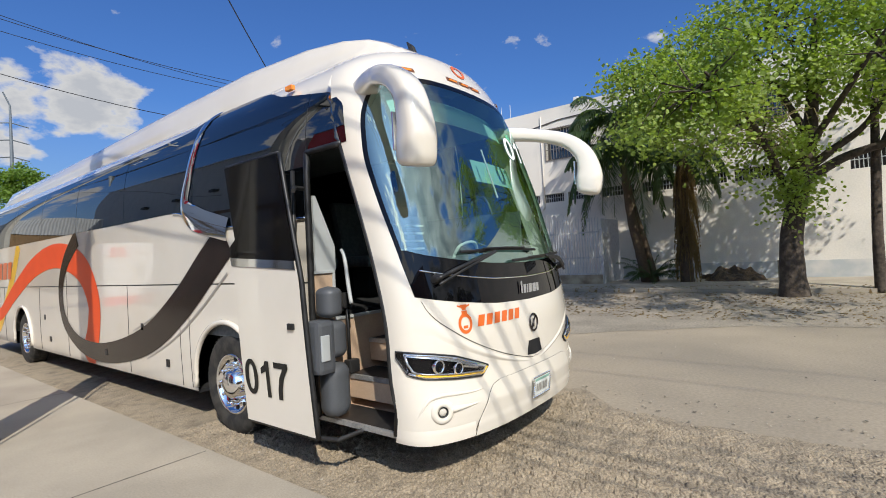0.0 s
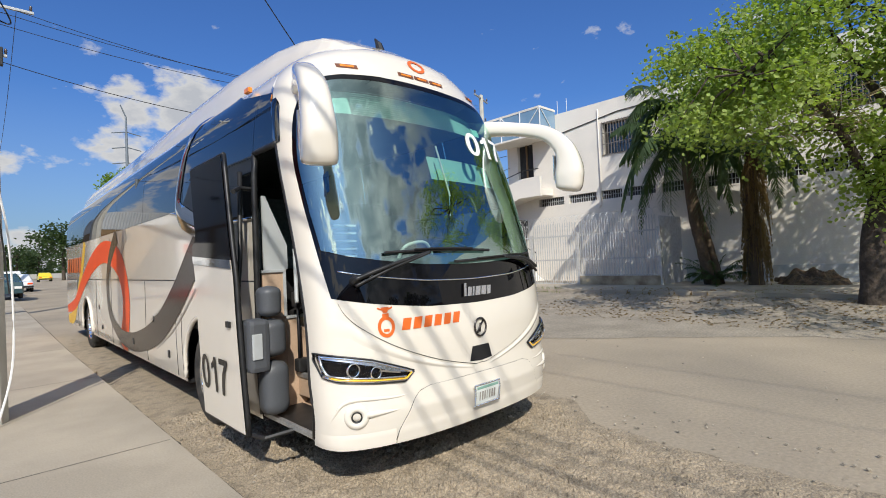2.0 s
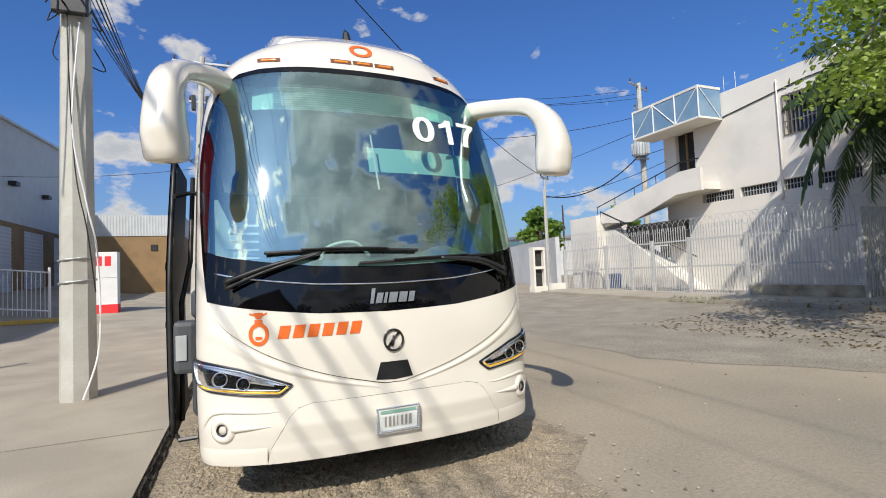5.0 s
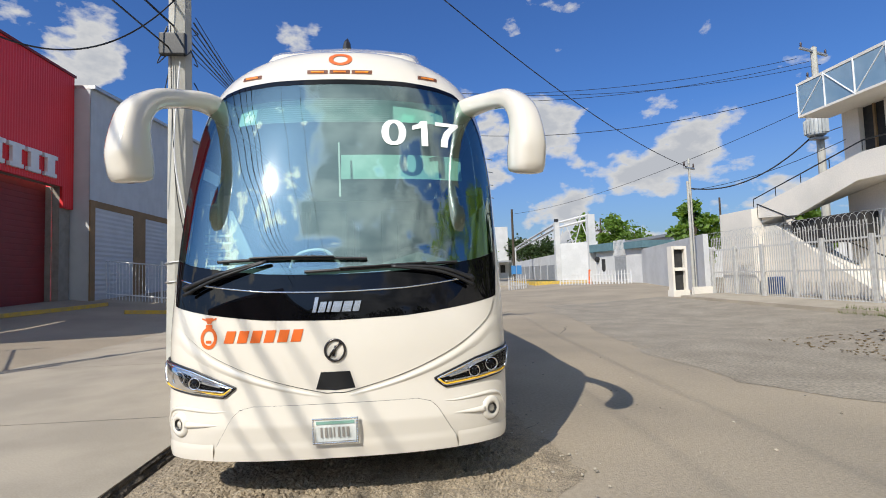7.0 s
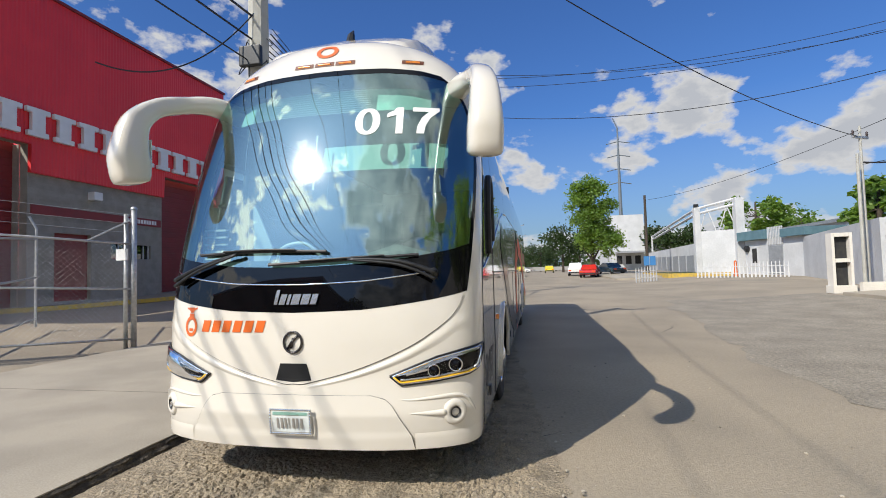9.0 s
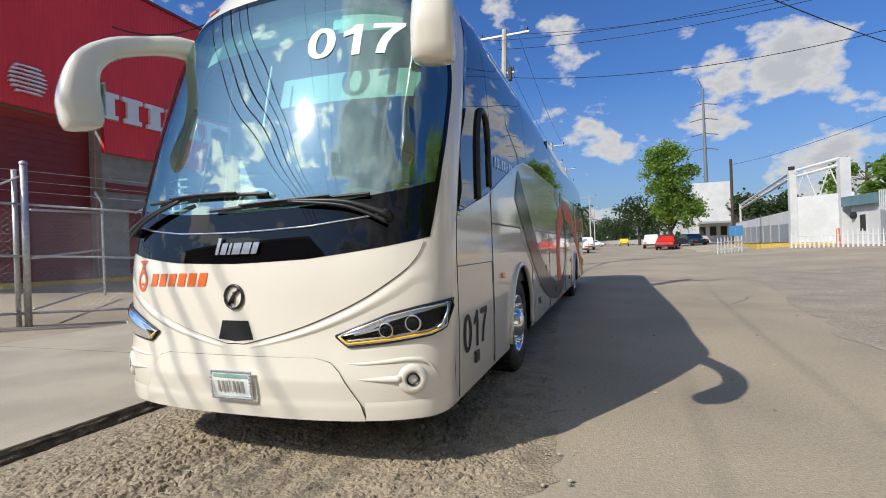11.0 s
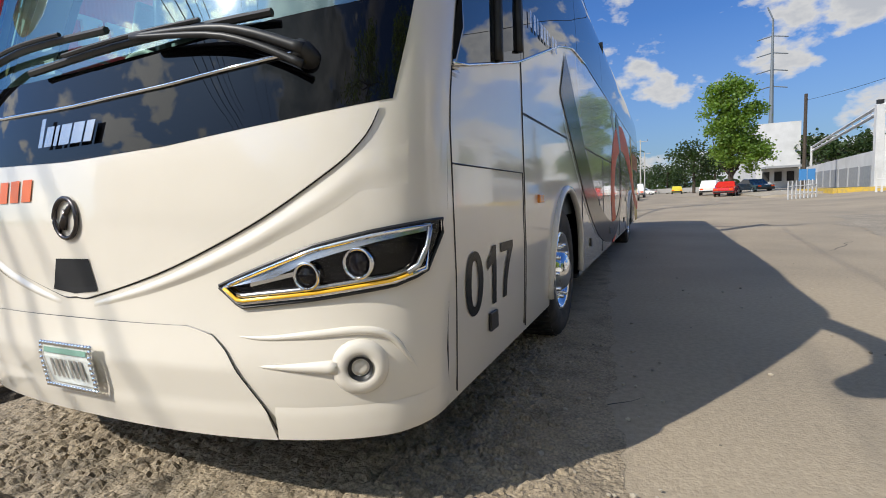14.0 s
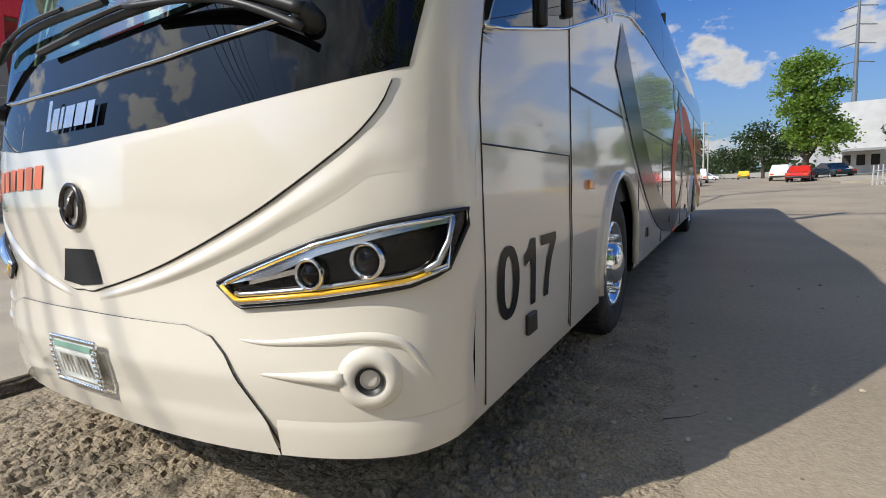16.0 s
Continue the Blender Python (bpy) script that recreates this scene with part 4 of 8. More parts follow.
rim = [(x, 0.487) for x in np.linspace(-0.148, 0.148, 17)] + [(0.148, z) for z in np.linspace(0.503, 0.625, 8)] + [(x, 0.640) for x in np.linspace(0.148, -0.148, 17)] + [(-0.148, z) for z in np.linspace(0.625, 0.503, 8)]
for x, z in rim:
    c = front_x(x, z, 0.04)
    bmesh.ops.create_icosphere(bm, subdivisions=1, radius=0.0105, matrix=Matrix.Translation(c))
part("plate_frame", bm, CHROME, plate, "beaded silver rope frame", smooth=True, kind="stuff")

# fleet numbers
num = numerals()
for one in num:
    part("numeral", mapped(one, lambda u, v: front_x(lerp(0.345, 0.985, u), lerp(2.645, 2.875, v), 0.006)), NUMBER_WHITE, coach, "white numeral of 017 on the windscreen")
    part("numeral", mapped(one, lambda u, v: side(1, lerp(0.66, 1.30, u), lerp(0.64, 0.90, v), 0.004)), NUMBER_BLACK, coach, "black numeral of 017")
part("fuel_flap", made((1.283, 1.298, 0.93, 1.03, 0.53, 0.61), bevel=0.005), TRIM, coach)

# wipers
def on_screen(x, z, off):
    return front_x(x, z, off)
for arm, blade_ in ((((-1.06, 1.545), (-0.80, 1.64), (-0.47, 1.725)), ((-0.83, 1.735), (-0.3, 1.745), (0.23, 1.73))),
                    (((0.985, 1.555), (0.75, 1.64), (0.40, 1.665)), ((-0.21, 1.645), (0.35, 1.665), (0.88, 1.69)))):
    a = spline([on_screen(x, z, 0.06) for x, z in arm], 6)
    wp = part("wiper", tube(bmesh.new(), a, list(np.linspace(0.020, 0.011, len(a))), 8), TRIM, coach, "black wiper", smooth=True)
    piv = on_screen(*arm[0], 0.0)
    part("pivot", lathe(bmesh.new(), [(0.036, -0.01), (0.036, 0.04), (0.028, 0.06), (0.014, 0.07), (0.0, 0.07)], 16, Matrix.Translation(piv) @ Vector((0.1 * arm[0][0], -1, 0.35)).to_track_quat("X", "Z").to_matrix().to_4x4()), TRIM, wp, smooth=True)
    b = spline([on_screen(x, z, 0.035) for x, z in blade_], 8)
    part("blade", tube(bmesh.new(), b, 0.013, 6), TRIM, wp)
    part("arm", tube(bmesh.new(), [p + Vector((0, -0.008, -0.045 * (1 - i / len(a)))) for i, p in enumerate(a)], list(np.linspace(0.013, 0.009, len(a))), 8), TRIM, wp, smooth=True)
    part("spoiler", tube(bmesh.new(), [p + Vector((0, -0.02, 0.012)) for p in b[4:-4]], 0.008, 6), TRIM, wp)


# mirror arms: a rounded section swept along a bent path
def swept(path, sizes, sections=20, power=0.62, up=(0, 0, 1)):
    bm = bmesh.new()
    d = (path[1] - path[0]).normalized()
    nrm = (Vector(up) - d * d.dot(Vector(up))).normalized()
    rings = []
    for i, p in enumerate(path):
        d = (path[min(i + 1, len(path) - 1)] - path[max(i - 1, 0)]).normalized()
        nrm = (nrm - d * nrm.dot(d)).normalized()
        b = d.cross(nrm)
        s0, s1 = sizes(i / (len(path) - 1))
        ring = []
        for k in range(sections):
            th = 2 * math.pi * k / sections
            c, s = math.cos(th), math.sin(th)
            ring.append(bm.verts.new(p + nrm * (math.copysign(abs(c) ** power, c) * s0) + b * (math.copysign(abs(s) ** power, s) * s1)))
        rings.append(ring)
    for u, v in zip(rings, rings[1:]):
        for k in range(sections):
            bm.faces.new((u[k], u[(k + 1) % sections], v[(k + 1) % sections], v[k]))
    bm.faces.new(rings[0][::-1]); bm.faces.new(rings[-1])
    bmesh.ops.recalc_face_normals(bm, faces=bm.faces[:])
    return bm


for sg in (-1, 1):
    mo, my, mz = (0.05, 0.02, -0.02) if sg > 0 else (0.045, 0.13, 0.02)
    path = spline([(sg * 1.02, 0.98, 3.09), (sg * 1.14, 0.72, 3.10 + mz), (sg * (1.23 + mo), 0.42 + my * 0.6, 3.05 + mz), (sg * (1.31 + mo), 0.16 + my, 2.96 + mz), (sg * (1.35 + mo), 0.0 + my, 2.80 + mz), (sg * (1.358 + mo), -0.055 + my, 2.60), (sg * (1.352 + mo), -0.05 + my, 2.42), (sg * (1.345 + mo), -0.035 + my, 2.315)], 8)
    mir = part("mirror_arm", swept(path, lambda t: (interp(t, [0, 0.25, 0.45, 0.62, 0.78, 0.9, 0.965, 1], [0.09, 0.07, 0.08, 0.108, 0.142, 0.132, 0.112, 0.05]),
                                                 interp(t, [0, 0.25, 0.45, 0.62, 0.8, 0.93, 0.975, 1], [0.11, 0.07, 0.078, 0.10, 0.118, 0.116, 0.102, 0.05])), power=0.62),
               PAINT, coach, "white drooping mirror arm", smooth=True)
    part("mirror_glass", made((sg * (1.355 + mo) - 0.075, sg * (1.355 + mo) + 0.075, 0.078 + my, 0.090 + my, 2.44, 2.70), bevel=0.004), CHROME, mir)
    part("mirror_hinge", bar([path[2], path[6]], 0.055, 10), TRIM, mir, smooth=True)

# wheels
def wheel(sg, yc, dual):
    m = pose(0, 0, 0)
    tyre = lathe(bmesh.new(), [(0.30, -0.28), (0.34, -0.30), (0.46, -0.30), (0.505, -0.275), (0.518, -0.24), (0.518, -0.15), (0.512, -0.148), (0.512, -0.14), (0.518, -0.138), (0.518, -0.06), (0.505, -0.025), (0.46, 0.0), (0.36, 0.0), (0.31, -0.02)], 48)
    rim_prof = [(0.315, -0.03), (0.30, -0.005), (0.285, -0.02), (0.275, -0.06), (0.16, -0.075 if not dual else -0.16), (0.15, 0.0 if not dual else -0.12), (0.12, 0.03 if not dual else -0.05), (0.06, 0.05 if not dual else -0.03), (0.0, 0.05 if not dual else -0.03)]
    place = Matrix.Translation((sg * 1.25, yc, 0.515)) @ Matrix.Diagonal((sg, 1, 1, 1))
    for b in (tyre,):
        bmesh.ops.transform(b, matrix=place, verts=b.verts[:])
        bmesh.ops.recalc_face_normals(b, faces=b.faces[:])
    hub_m = place
    w = part("wheel", tyre, RUBBER, coach, "black tyre on a polished chrome rim", smooth=True)
    part("rim", lathe(bmesh.new(), rim_prof, 40, hub_m), CHROME, w, smooth=True)
    bm = bmesh.new()
    for k in range(10):
        a = 2 * math.pi * k / 10
        lathe(bm, [(0.018, -0.09), (0.018, -0.02), (0.012, -0.01), (0.0, -0.01)], 8, hub_m @ Matrix.Translation((0.02, 0.205 * math.cos(a), 0.205 * math.sin(a))))
    part("wheel_nut", bm, CHROME, w, smooth=True, kind="stuff")
    bm = bmesh.new()
    for k in range(10):
        a = 2 * math.pi * (k + 0.5) / 10
        lathe(bm, [(0.026, -0.066), (0.026, -0.062), (0.0, -0.062)], 12, hub_m @ Matrix.Translation((0.004, 0.245 * math.cos(a), 0.245 * math.sin(a))))
    part("rim_slots", bm, DARK_VOID, w, kind="stuff")
    bm = bmesh.new()
    for k in range(56):
        a = 2 * math.pi * k / 56
        box(bm, -0.27, -0.03, -0.009, 0.009, 0.512, 0.5235, m=hub_m @ Matrix.Rotation(a, 4, "X"))
    part("tread", bm, RUBBER, w, kind="stuff")


for yc in WHEELS_Y:
    for sg in (-1, 1):
        wheel(sg, yc, yc > 5)
# arch lips
for sg in (-1, 1):
    for yc in WHEELS_Y:
        pts = [side(sg, yc + (ARCH_R + 0.03) * math.cos(a), 0.5 + (ARCH_R + 0.03) * math.sin(a), 0.004) for a in np.linspace(-0.12, math.pi + 0.12, 30)]
        part("arch_lip", tube(bmesh.new(), pts, 0.028, 8), PAINT, coach, smooth=True)

# side furniture: panel seams, lamps, latches
for sg in (-1, 1):
    for y, z0, z1 in ((1.56, 0.4, 2.0) if sg > 0 else (3.85, 0.4, 1.54), (3.62, 0.4, 1.54), (5.35, 0.4, 1.54), (7.9, 0.4, 2.3), (9.5, 0.4, 1.54), (12.2, 0.4, 1.54)):
        part("panel_gap", bar([side(sg, y, z, 0.001) for z in np.linspace(z0, z1, 8)], 0.004, 4), TRIM, coach)
    for y, z in ((4.9, 1.02), (4.2, 0.62), (8.9, 0.62), (9.2, 1.0), (6.2, 0.6)):
        part("latch", made((sg * 1.291 - 0.006, sg * 1.291 + 0.006, y - 0.04, y + 0.04, z - 0.045, z + 0.045), bevel=0.004), TRIM, coach)
part("panel_gap", bar([side(1, y, 1.235, 0.001) for y in np.linspace(0.58, 1.53, 8)], 0.0032, 5), TRIM, coach)
part("panel_gap", bar([side(1, 0.575, z, 0.001) for z in np.linspace(0.4, 1.58, 12)], 0.0032, 5), TRIM, coach)
part("panel_gap", bar([side(1, 1.53, z, 0.001) for z in np.linspace(0.42, 1.235, 12)], 0.0032, 5), TRIM, coach)
part("side_lamp", made((1.285, 1.308, 1.86, 1.97, 1.07, 1.12), bevel=0.006), AMBER, coach, "small amber side lamp")
part("side_lamp", made((-1.18, -1.14, 1.70, 1.80, 3.30, 3.345), bevel=0.006), AMBER, coach, "small amber lamp at the roof edge")
# driver's sliding window
pts = spline([side(1, y, z, 0.01) for y, z in ((1.14, 1.72), (1.17, 2.15), (1.27, 2.40), (1.42, 2.43), (1.50, 2.3), (1.50, 1.85))], 6)
part("window_frame", tube(bmesh.new(), pts, 0.025, 8), TRIM, coach, "black frame of the driver's window", smooth=True)
part("slider_pane", sheet(bmesh.new(), lambda s, t: side(1, lerp(1.15 + 0.12 * t * t, 1.50, s), lerp(1.76 + 0.10 * s, 2.40, t), 0.008), 6, 8), BLACK, coach, "dark open half of the driver's window")
for i, w in enumerate((0.03, 0.05, 0.03, 0.06, 0.06, 0.05, 0.02, 0.05, 0.07)):
    part("badge_block", plate_on(lambda u, v: side(1, u, v, 0.014), 1.75 + i * 0.085, 1.75 + i * 0.085 + w, 2.05 + i * 0.004, 2.14 + i * 0.004, 0.0, 1), SILVER, coach)


# livery on the sides
def stripe(name, pts, widths, mat, sg, off):
    c = spline([(0, y, z) for y, z in pts], 10)
    n = len(c) - 1
    def f(s, t):
        i = min(int(round(s * n)), n)
        d = (c[min(i + 1, n)] - c[max(i - 1, 0)]).normalized()
        w = interp(s, np.linspace(0, 1, len(widths)), widths)
        q = c[i] + Vector((0, -d.z, d.y)) * (t - 0.5) * w
        return side(sg, q.y, clip(q.z, BOT + 0.005, 2.40), off)
    return part(name, sheet(bmesh.new(), f, n, 5), mat, coach, smooth=True)


for sg in (-1, 1):
    stripe("yellow_stripe", [(14.1, 0.45), (13.0, 0.62), (12.2, 1.1), (11.4, 1.8), (10.9, 2.4)], [0.30, 0.3, 0.28, 0.3], YELLOW, sg, 0.003)
    stripe("orange_stripe", [(14.1, 0.75), (12.6, 0.95), (11.3, 1.45), (9.8, 1.92), (8.4, 2.08), (7.2, 1.86), (6.65, 1.35), (6.72, 0.8), (7.05, 0.39)], [0.2, 0.3, 0.38, 0.42, 0.48, 0.5, 0.5], REDORANGE, sg, 0.005)
    stripe("brown_stripe", [(2.75, 2.02), (3.2, 1.72), (3.8, 1.32), (4.6, 0.92), (5.5, 0.68), (6.5, 0.57), (7.4, 0.66), (8.05, 1.0), (8.2, 1.5), (7.9, 1.95), (7.3, 2.32)], [0.40, 0.42, 0.40, 0.34, 0.28, 0.22, 0.22, 0.25, 0.3], BROWN, sg, 0.007)
    stripe("grey_stripe", [(3.0, 2.12), (3.7, 1.62), (4.4, 1.22), (5.2, 0.95)], [0.03, 0.03, 0.01], GREY_DECAL, sg, 0.006)
    stripe("grey_stripe", [(2.75, 1.66), (3.3, 1.30), (4.0, 0.92), (4.8, 0.62)], [0.03, 0.03, 0.01], GREY_DECAL, sg, 0.006)
    stripe("grey_stripe", [(6.55, 2.33), (6.75, 2.2), (7.0, 1.95)], [0.3, 0.2, 0.05], GREY_DECAL, sg, 0.004)
    for i in range(6):
        y = (13.9 - i * 0.42)
        part("wordmark_block", plate_on(lambda u, v: side(sg, u, v, 0.009), y, y - 0.30, 1.72, 2.08, -0.08, 2), ORANGE, coach)

# ---- open door, standing off the side behind the doorway ----
def door_front(z):
    return interp(z, [0.38, 1.59, 2.62], [1.11, 1.20, 1.45])
DX = -1.535
def door_strip(z0, z1, x, back=0.94, lip=0.0):
    def f(s, t):
        z = lerp(z0, z1, t)
        y0 = door_front(z)
        bulge = 0.025 * math.sin(math.pi * clip((z - 0.3) / 2.4, 0, 1))
        return Vector((x - bulge - lip, lerp(y0, y0 + back - (0.12 if z > 1.9 else 0), s), z))
    return f
bm = bmesh.new()
sheet(bm, door_strip(0.38, 1.74, DX), 6, 16)
g = bmesh.ops.recalc_face_normals(bm, faces=bm.faces[:])
door = part("entrance_door", bm, PAINT, coach, "open white plug door with smoked upper glass", smooth=True)
bm = bmesh.new()
sheet(bm, door_strip(1.74, 2.62, DX, 0.94), 6, 12)
part("door_lining", sheet(bmesh.new(), door_strip(0.38, 2.6, DX + 0.05), 6, 20), TRIM, door, "black inner face of the door", smooth=True)
part("door_glass", bm, DUSTY_GLASS, door, "smoked door glass", smooth=True)
bm = bmesh.new()
for b in (0.0, 0.80):
    f0, f1 = door_strip(0.37, 2.63, DX + 0.028, 0.94), None
    tube(bm, [f0(0 if b == 0 else 1, t) for t in np.linspace(0, 1, 24)], 0.020, 8)
tube(bm, [door_strip(0.37, 2.63, DX + 0.028, 0.94)(s, 0) for s in np.linspace(0, 1, 6)], 0.02, 8)
tube(bm, [door_strip(0.37, 2.63, DX + 0.028, 0.94)(s, 1) for s in np.linspace(0, 1, 6)], 0.02, 8)
part("door_seal", bm, TRIM, door, smooth=True)
bm = bmesh.new()
sheet(bm, lambda s, t: door_strip(1.70, 1.77, DX - 0.008, 0.94)(s, t) + Vector((0, 0, 0.06 * (s - 0.5))), 8, 3)
part("chrome_strip", bm, CHROME, door, smooth=True)
for one in num:
    part("numeral", mapped(one, lambda u, v: door_strip(0.62, 0.92, DX - 0.007, 0.94)(lerp(0.95, 0.27, u), v)), NUMBER_BLACK, door, "black numeral of 017")
part("door_handle", made((-1.578, -1.558, 1.28, 1.36, 1.20, 1.25), bevel=0.006), TRIM, door)
def capsule(x, y, z0, z1, rx, ry):
    bm = bmesh.new()
    def f(s, t):
        k = interp(t, [0, 0.06, 0.16, 0.84, 0.94, 1], [0.02, 0.72, 1, 1, 0.72, 0.02])
        a = 2 * math.pi * s
        c, q = math.cos(a), math.sin(a)
        return Vector((x + rx * k * math.copysign(abs(c) ** 0.8, c), y + ry * k * math.copysign(abs(q) ** 0.8, q), lerp(z0, z1, t)))
    sheet(bm, f, 20, 16)
    return bm
for x, z0, z1, rx in ((-1.285, 1.26, 1.52, 0.092), (-1.27, 0.93, 1.25, 0.108), (-1.262, 0.45, 0.91, 0.115)):
    part("door_pad", capsule(x, 1.19, z0, z1, rx, 0.105), PLASTIC, door, "rounded grey plastic pad", smooth=True)
part("grip_box", made((-1.50, -1.33, 1.07, 1.26, 0.84, 1.26), bevel=0.04), PLASTIC, door, "grey plastic grip housing")
part("grip_plate", made((-1.48, -1.40, 1.058, 1.074, 0.95, 1.15), bevel=0.006), PALE, door)
part("door_link", bar([(-1.51, 1.2, 0.37), (-1.45, 0.95, 0.37), (-1.22, 0.9, 0.39)], 0.018, 6), TRIM, door)
part("door_link", bar([(-1.50, 1.3, 2.3), (-1.40, 1.42, 2.35), (-1.25, 1.45, 2.35)], 0.02, 6), TRIM, door)
part("door_post", bar([(-1.47, 1.34, 0.42), (-1.465, 1.38, 1.4), (-1.40, 1.46, 1.75), (-1.37, 1.48, 2.5)], 0.020, 8), TRIM, door, smooth=True)
# doorway: frame, steps, lining
bm = bmesh.new()
tube(bm, [side(-1, DOOR_Y, z, -0.01) for z in np.linspace(DOOR_Z0, DOOR_Z1, 14)], 0.028, 8)
tube(bm, [side(-1, side_y(z) + 0.012, z, -0.012) for z in np.linspace(DOOR_Z0, DOOR_Z1, 18)], 0.022, 8)
tube(bm, [side(-1, lerp(side_y(DOOR_Z1), DOOR_Y, s), DOOR_Z1, -0.01) for s in np.linspace(0, 1, 6)], 0.028, 8)
part("door_frame", bm, TRIM, coach, smooth=True)
for i, (x0, z0) in enumerate(((-1.24, 0.42), (-0.92, 0.70), (-0.62, 0.97))):
    part("step", made((x0, 0.2, 0.46, 1.44, z0 - 0.20 if i else 0.385, z0), bevel=0.006), BEIGE, coach, "entrance step with dark tread")
    part("tread_mat", made((x0 + 0.02, x0 + 0.34, 0.48, 1.42, z0, z0 + 0.008)), TRIM, coach)
    part("nosing", made((x0 - 0.012, x0 + 0.02, 0.46, 1.44, z0 - 0.03, z0 + 0.010), bevel=0.004), STEEL, coach)
part("stair_panel", made((-1.22, -1.02, 1.44, 1.48, 0.40, 1.62), (-1.02, -0.15, 1.44, 1.48, 0.40, 1.20), bevel=0.004), BEIGE, coach, "beige laminate stair panel")
part("panel_cap", made((-1.23, -1.01, 1.425, 1.49, 1.62, 1.645), (-1.02, -0.15, 1.425, 1.49, 1.20, 1.225), (-1.035, -1.01, 1.425, 1.49, 1.225, 1.62), bevel=0.004), PALE, coach, "white edging of the stair panel")
bm = bmesh.new()
fs = [[bm.verts.new((x, y, z)) for x, z in ((-1.20, 1.645), (-0.98, 1.645), (-0.98, 1.86), (-1.17, 2.30), (-1.20, 2.30))] for y in (1.45, 1.47)]
bm.faces.new(fs[0]); bm.faces.new(fs[1][::-1])
for i in range(5):
    bm.faces.new((fs[0][i], fs[1][i], fs[1][(i + 1) % 5], fs[0][(i + 1) % 5]))
bmesh.ops.recalc_face_normals(bm, faces=bm.faces[:])
part("stair_screen", bm, PALE, coach, "pale slanted screen beside the steps")
lever = part("lever", bar([(-0.93, 1.38, 1.36), (-0.93, 1.38, 0.80)], 0.016, 8), TRIM, coach, "black lever beside the steps", smooth=True)
part("lever_head", made((-0.985, -0.895, 1.35, 1.41, 1.30, 1.44), bevel=0.02), TRIM, lever)
part("lever_foot", made((-0.97, -0.85, 1.33, 1.42, 0.72, 0.84), bevel=0.02), TRIM, lever)
part("rail", bar(spline([(-1.02, 1.22, 1.35), (-0.99, 1.28, 1.5), (-0.95, 1.36, 1.75), (-0.92, 1.43, 1.82)], 6), 0.018, 8), PALE, coach, smooth=True)
part("panel_unit", made((-0.25, 0.1, 0.55, 1.2, 0.97, 1.55), bevel=0.03), DARK_VOID, coach)
# cab
bm = made((-0.25, 1.22, 0.45, 3.0, 0.95, 1.0), (-1.24, 1.24, 1.5, 6.0, 1.22, 1.26))
part("cab_floor", bm, DARK_VOID, coach)
part("cab_ceiling", made((-1.12, 1.12, 0.85, 6.0, 3.1, 3.14)), PALE, coach)
part("rear_bulkhead", made((-1.24, 1.24, 5.95, 6.0, 1.2, 3.12)), SEAT, coach)
part("side_lining", made((1.20, 1.23, 0.75, 6.0, 0.95, 2.2)), SEAT, coach)
part("side_lining", made((-1.23, -1.20, 1.5, 6.0, 1.0, 2.2)), SEAT, coach)
DASH = material("dark_green_dash", (0.06, 0.085, 0.085), 0.7, other=(0.075, 0.10, 0.10), scale=6, fine=0.1)
bm = bmesh.new()
def dash(s, t):
    x = (2 * s - 1) * 1.12
    f = front_x(x, 1.55)
    return Vector((x, lerp(f.y + 0.05, f.y * 0.4 + 0.72, t), lerp(1.60, 1.70, math.sin(math.pi * t * 0.7)) + (0.10 * max(0, 1 - abs(x - 0.62) / 0.35) if t > 0.5 else 0)))
sheet(bm, dash, 40, 12)
sheet(bm, lambda s, t: Vector((lerp(-0.2, 1.15, s), 0.78, lerp(1.0, 1.72, t))), 10, 4)
part("dashboard", bm, DASH, coach, "dark green-grey dashboard", smooth=True)
part("steering_wheel", tube(bmesh.new(), [Vector((0.66 + 0.23 * math.cos(a), 0.98 + 0.20 * math.sin(a), 1.78 + 0.10 * math.sin(a))) for a in np.linspace(0, 2 * math.pi, 33)[:-1]], 0.016, 8, True), TRIM, coach, smooth=True)
part("dash_rail", bar(spline([(-0.42, 0.55, 1.68), (-0.35, 0.52, 1.80), (-0.15, 0.5, 1.83), (-0.02, 0.55, 1.72)], 6), 0.014, 8), SIGN_WHITE, coach, smooth=True)
for i in range(5):
    part("vent_slat", made((-1.06, -0.86, 0.5, 0.53, 1.72 + i * 0.06, 1.735 + i * 0.06)), SIGN_WHITE, coach)
def seat(x, y, z):
    bm = made((x - 0.23, x + 0.23, y, y + 0.48, z + 0.38, z + 0.52), bevel=0.05)
    part("seat_cushion", bm, SEAT, coach)
    bm = bmesh.new()
    box(bm, -0.23, 0.23, -0.07, 0.07, 0, 0.78, 0.06, m=pose(x, y + 0.48, z + 0.46, -12))
    part("seat_back", bm, SEAT, coach, "high-backed coach seat")
    part("seat_leg", made((x - 0.12, x + 0.12, y + 0.1, y + 0.4, z, z + 0.38), bevel=0.02), DARK_VOID, coach)
seat(0.66, 1.3, 1.0)
for x in (-0.95, -0.45, 0.45, 0.95):
    for y in (2.3, 3.2, 4.1):
        seat(x, y, 1.26)
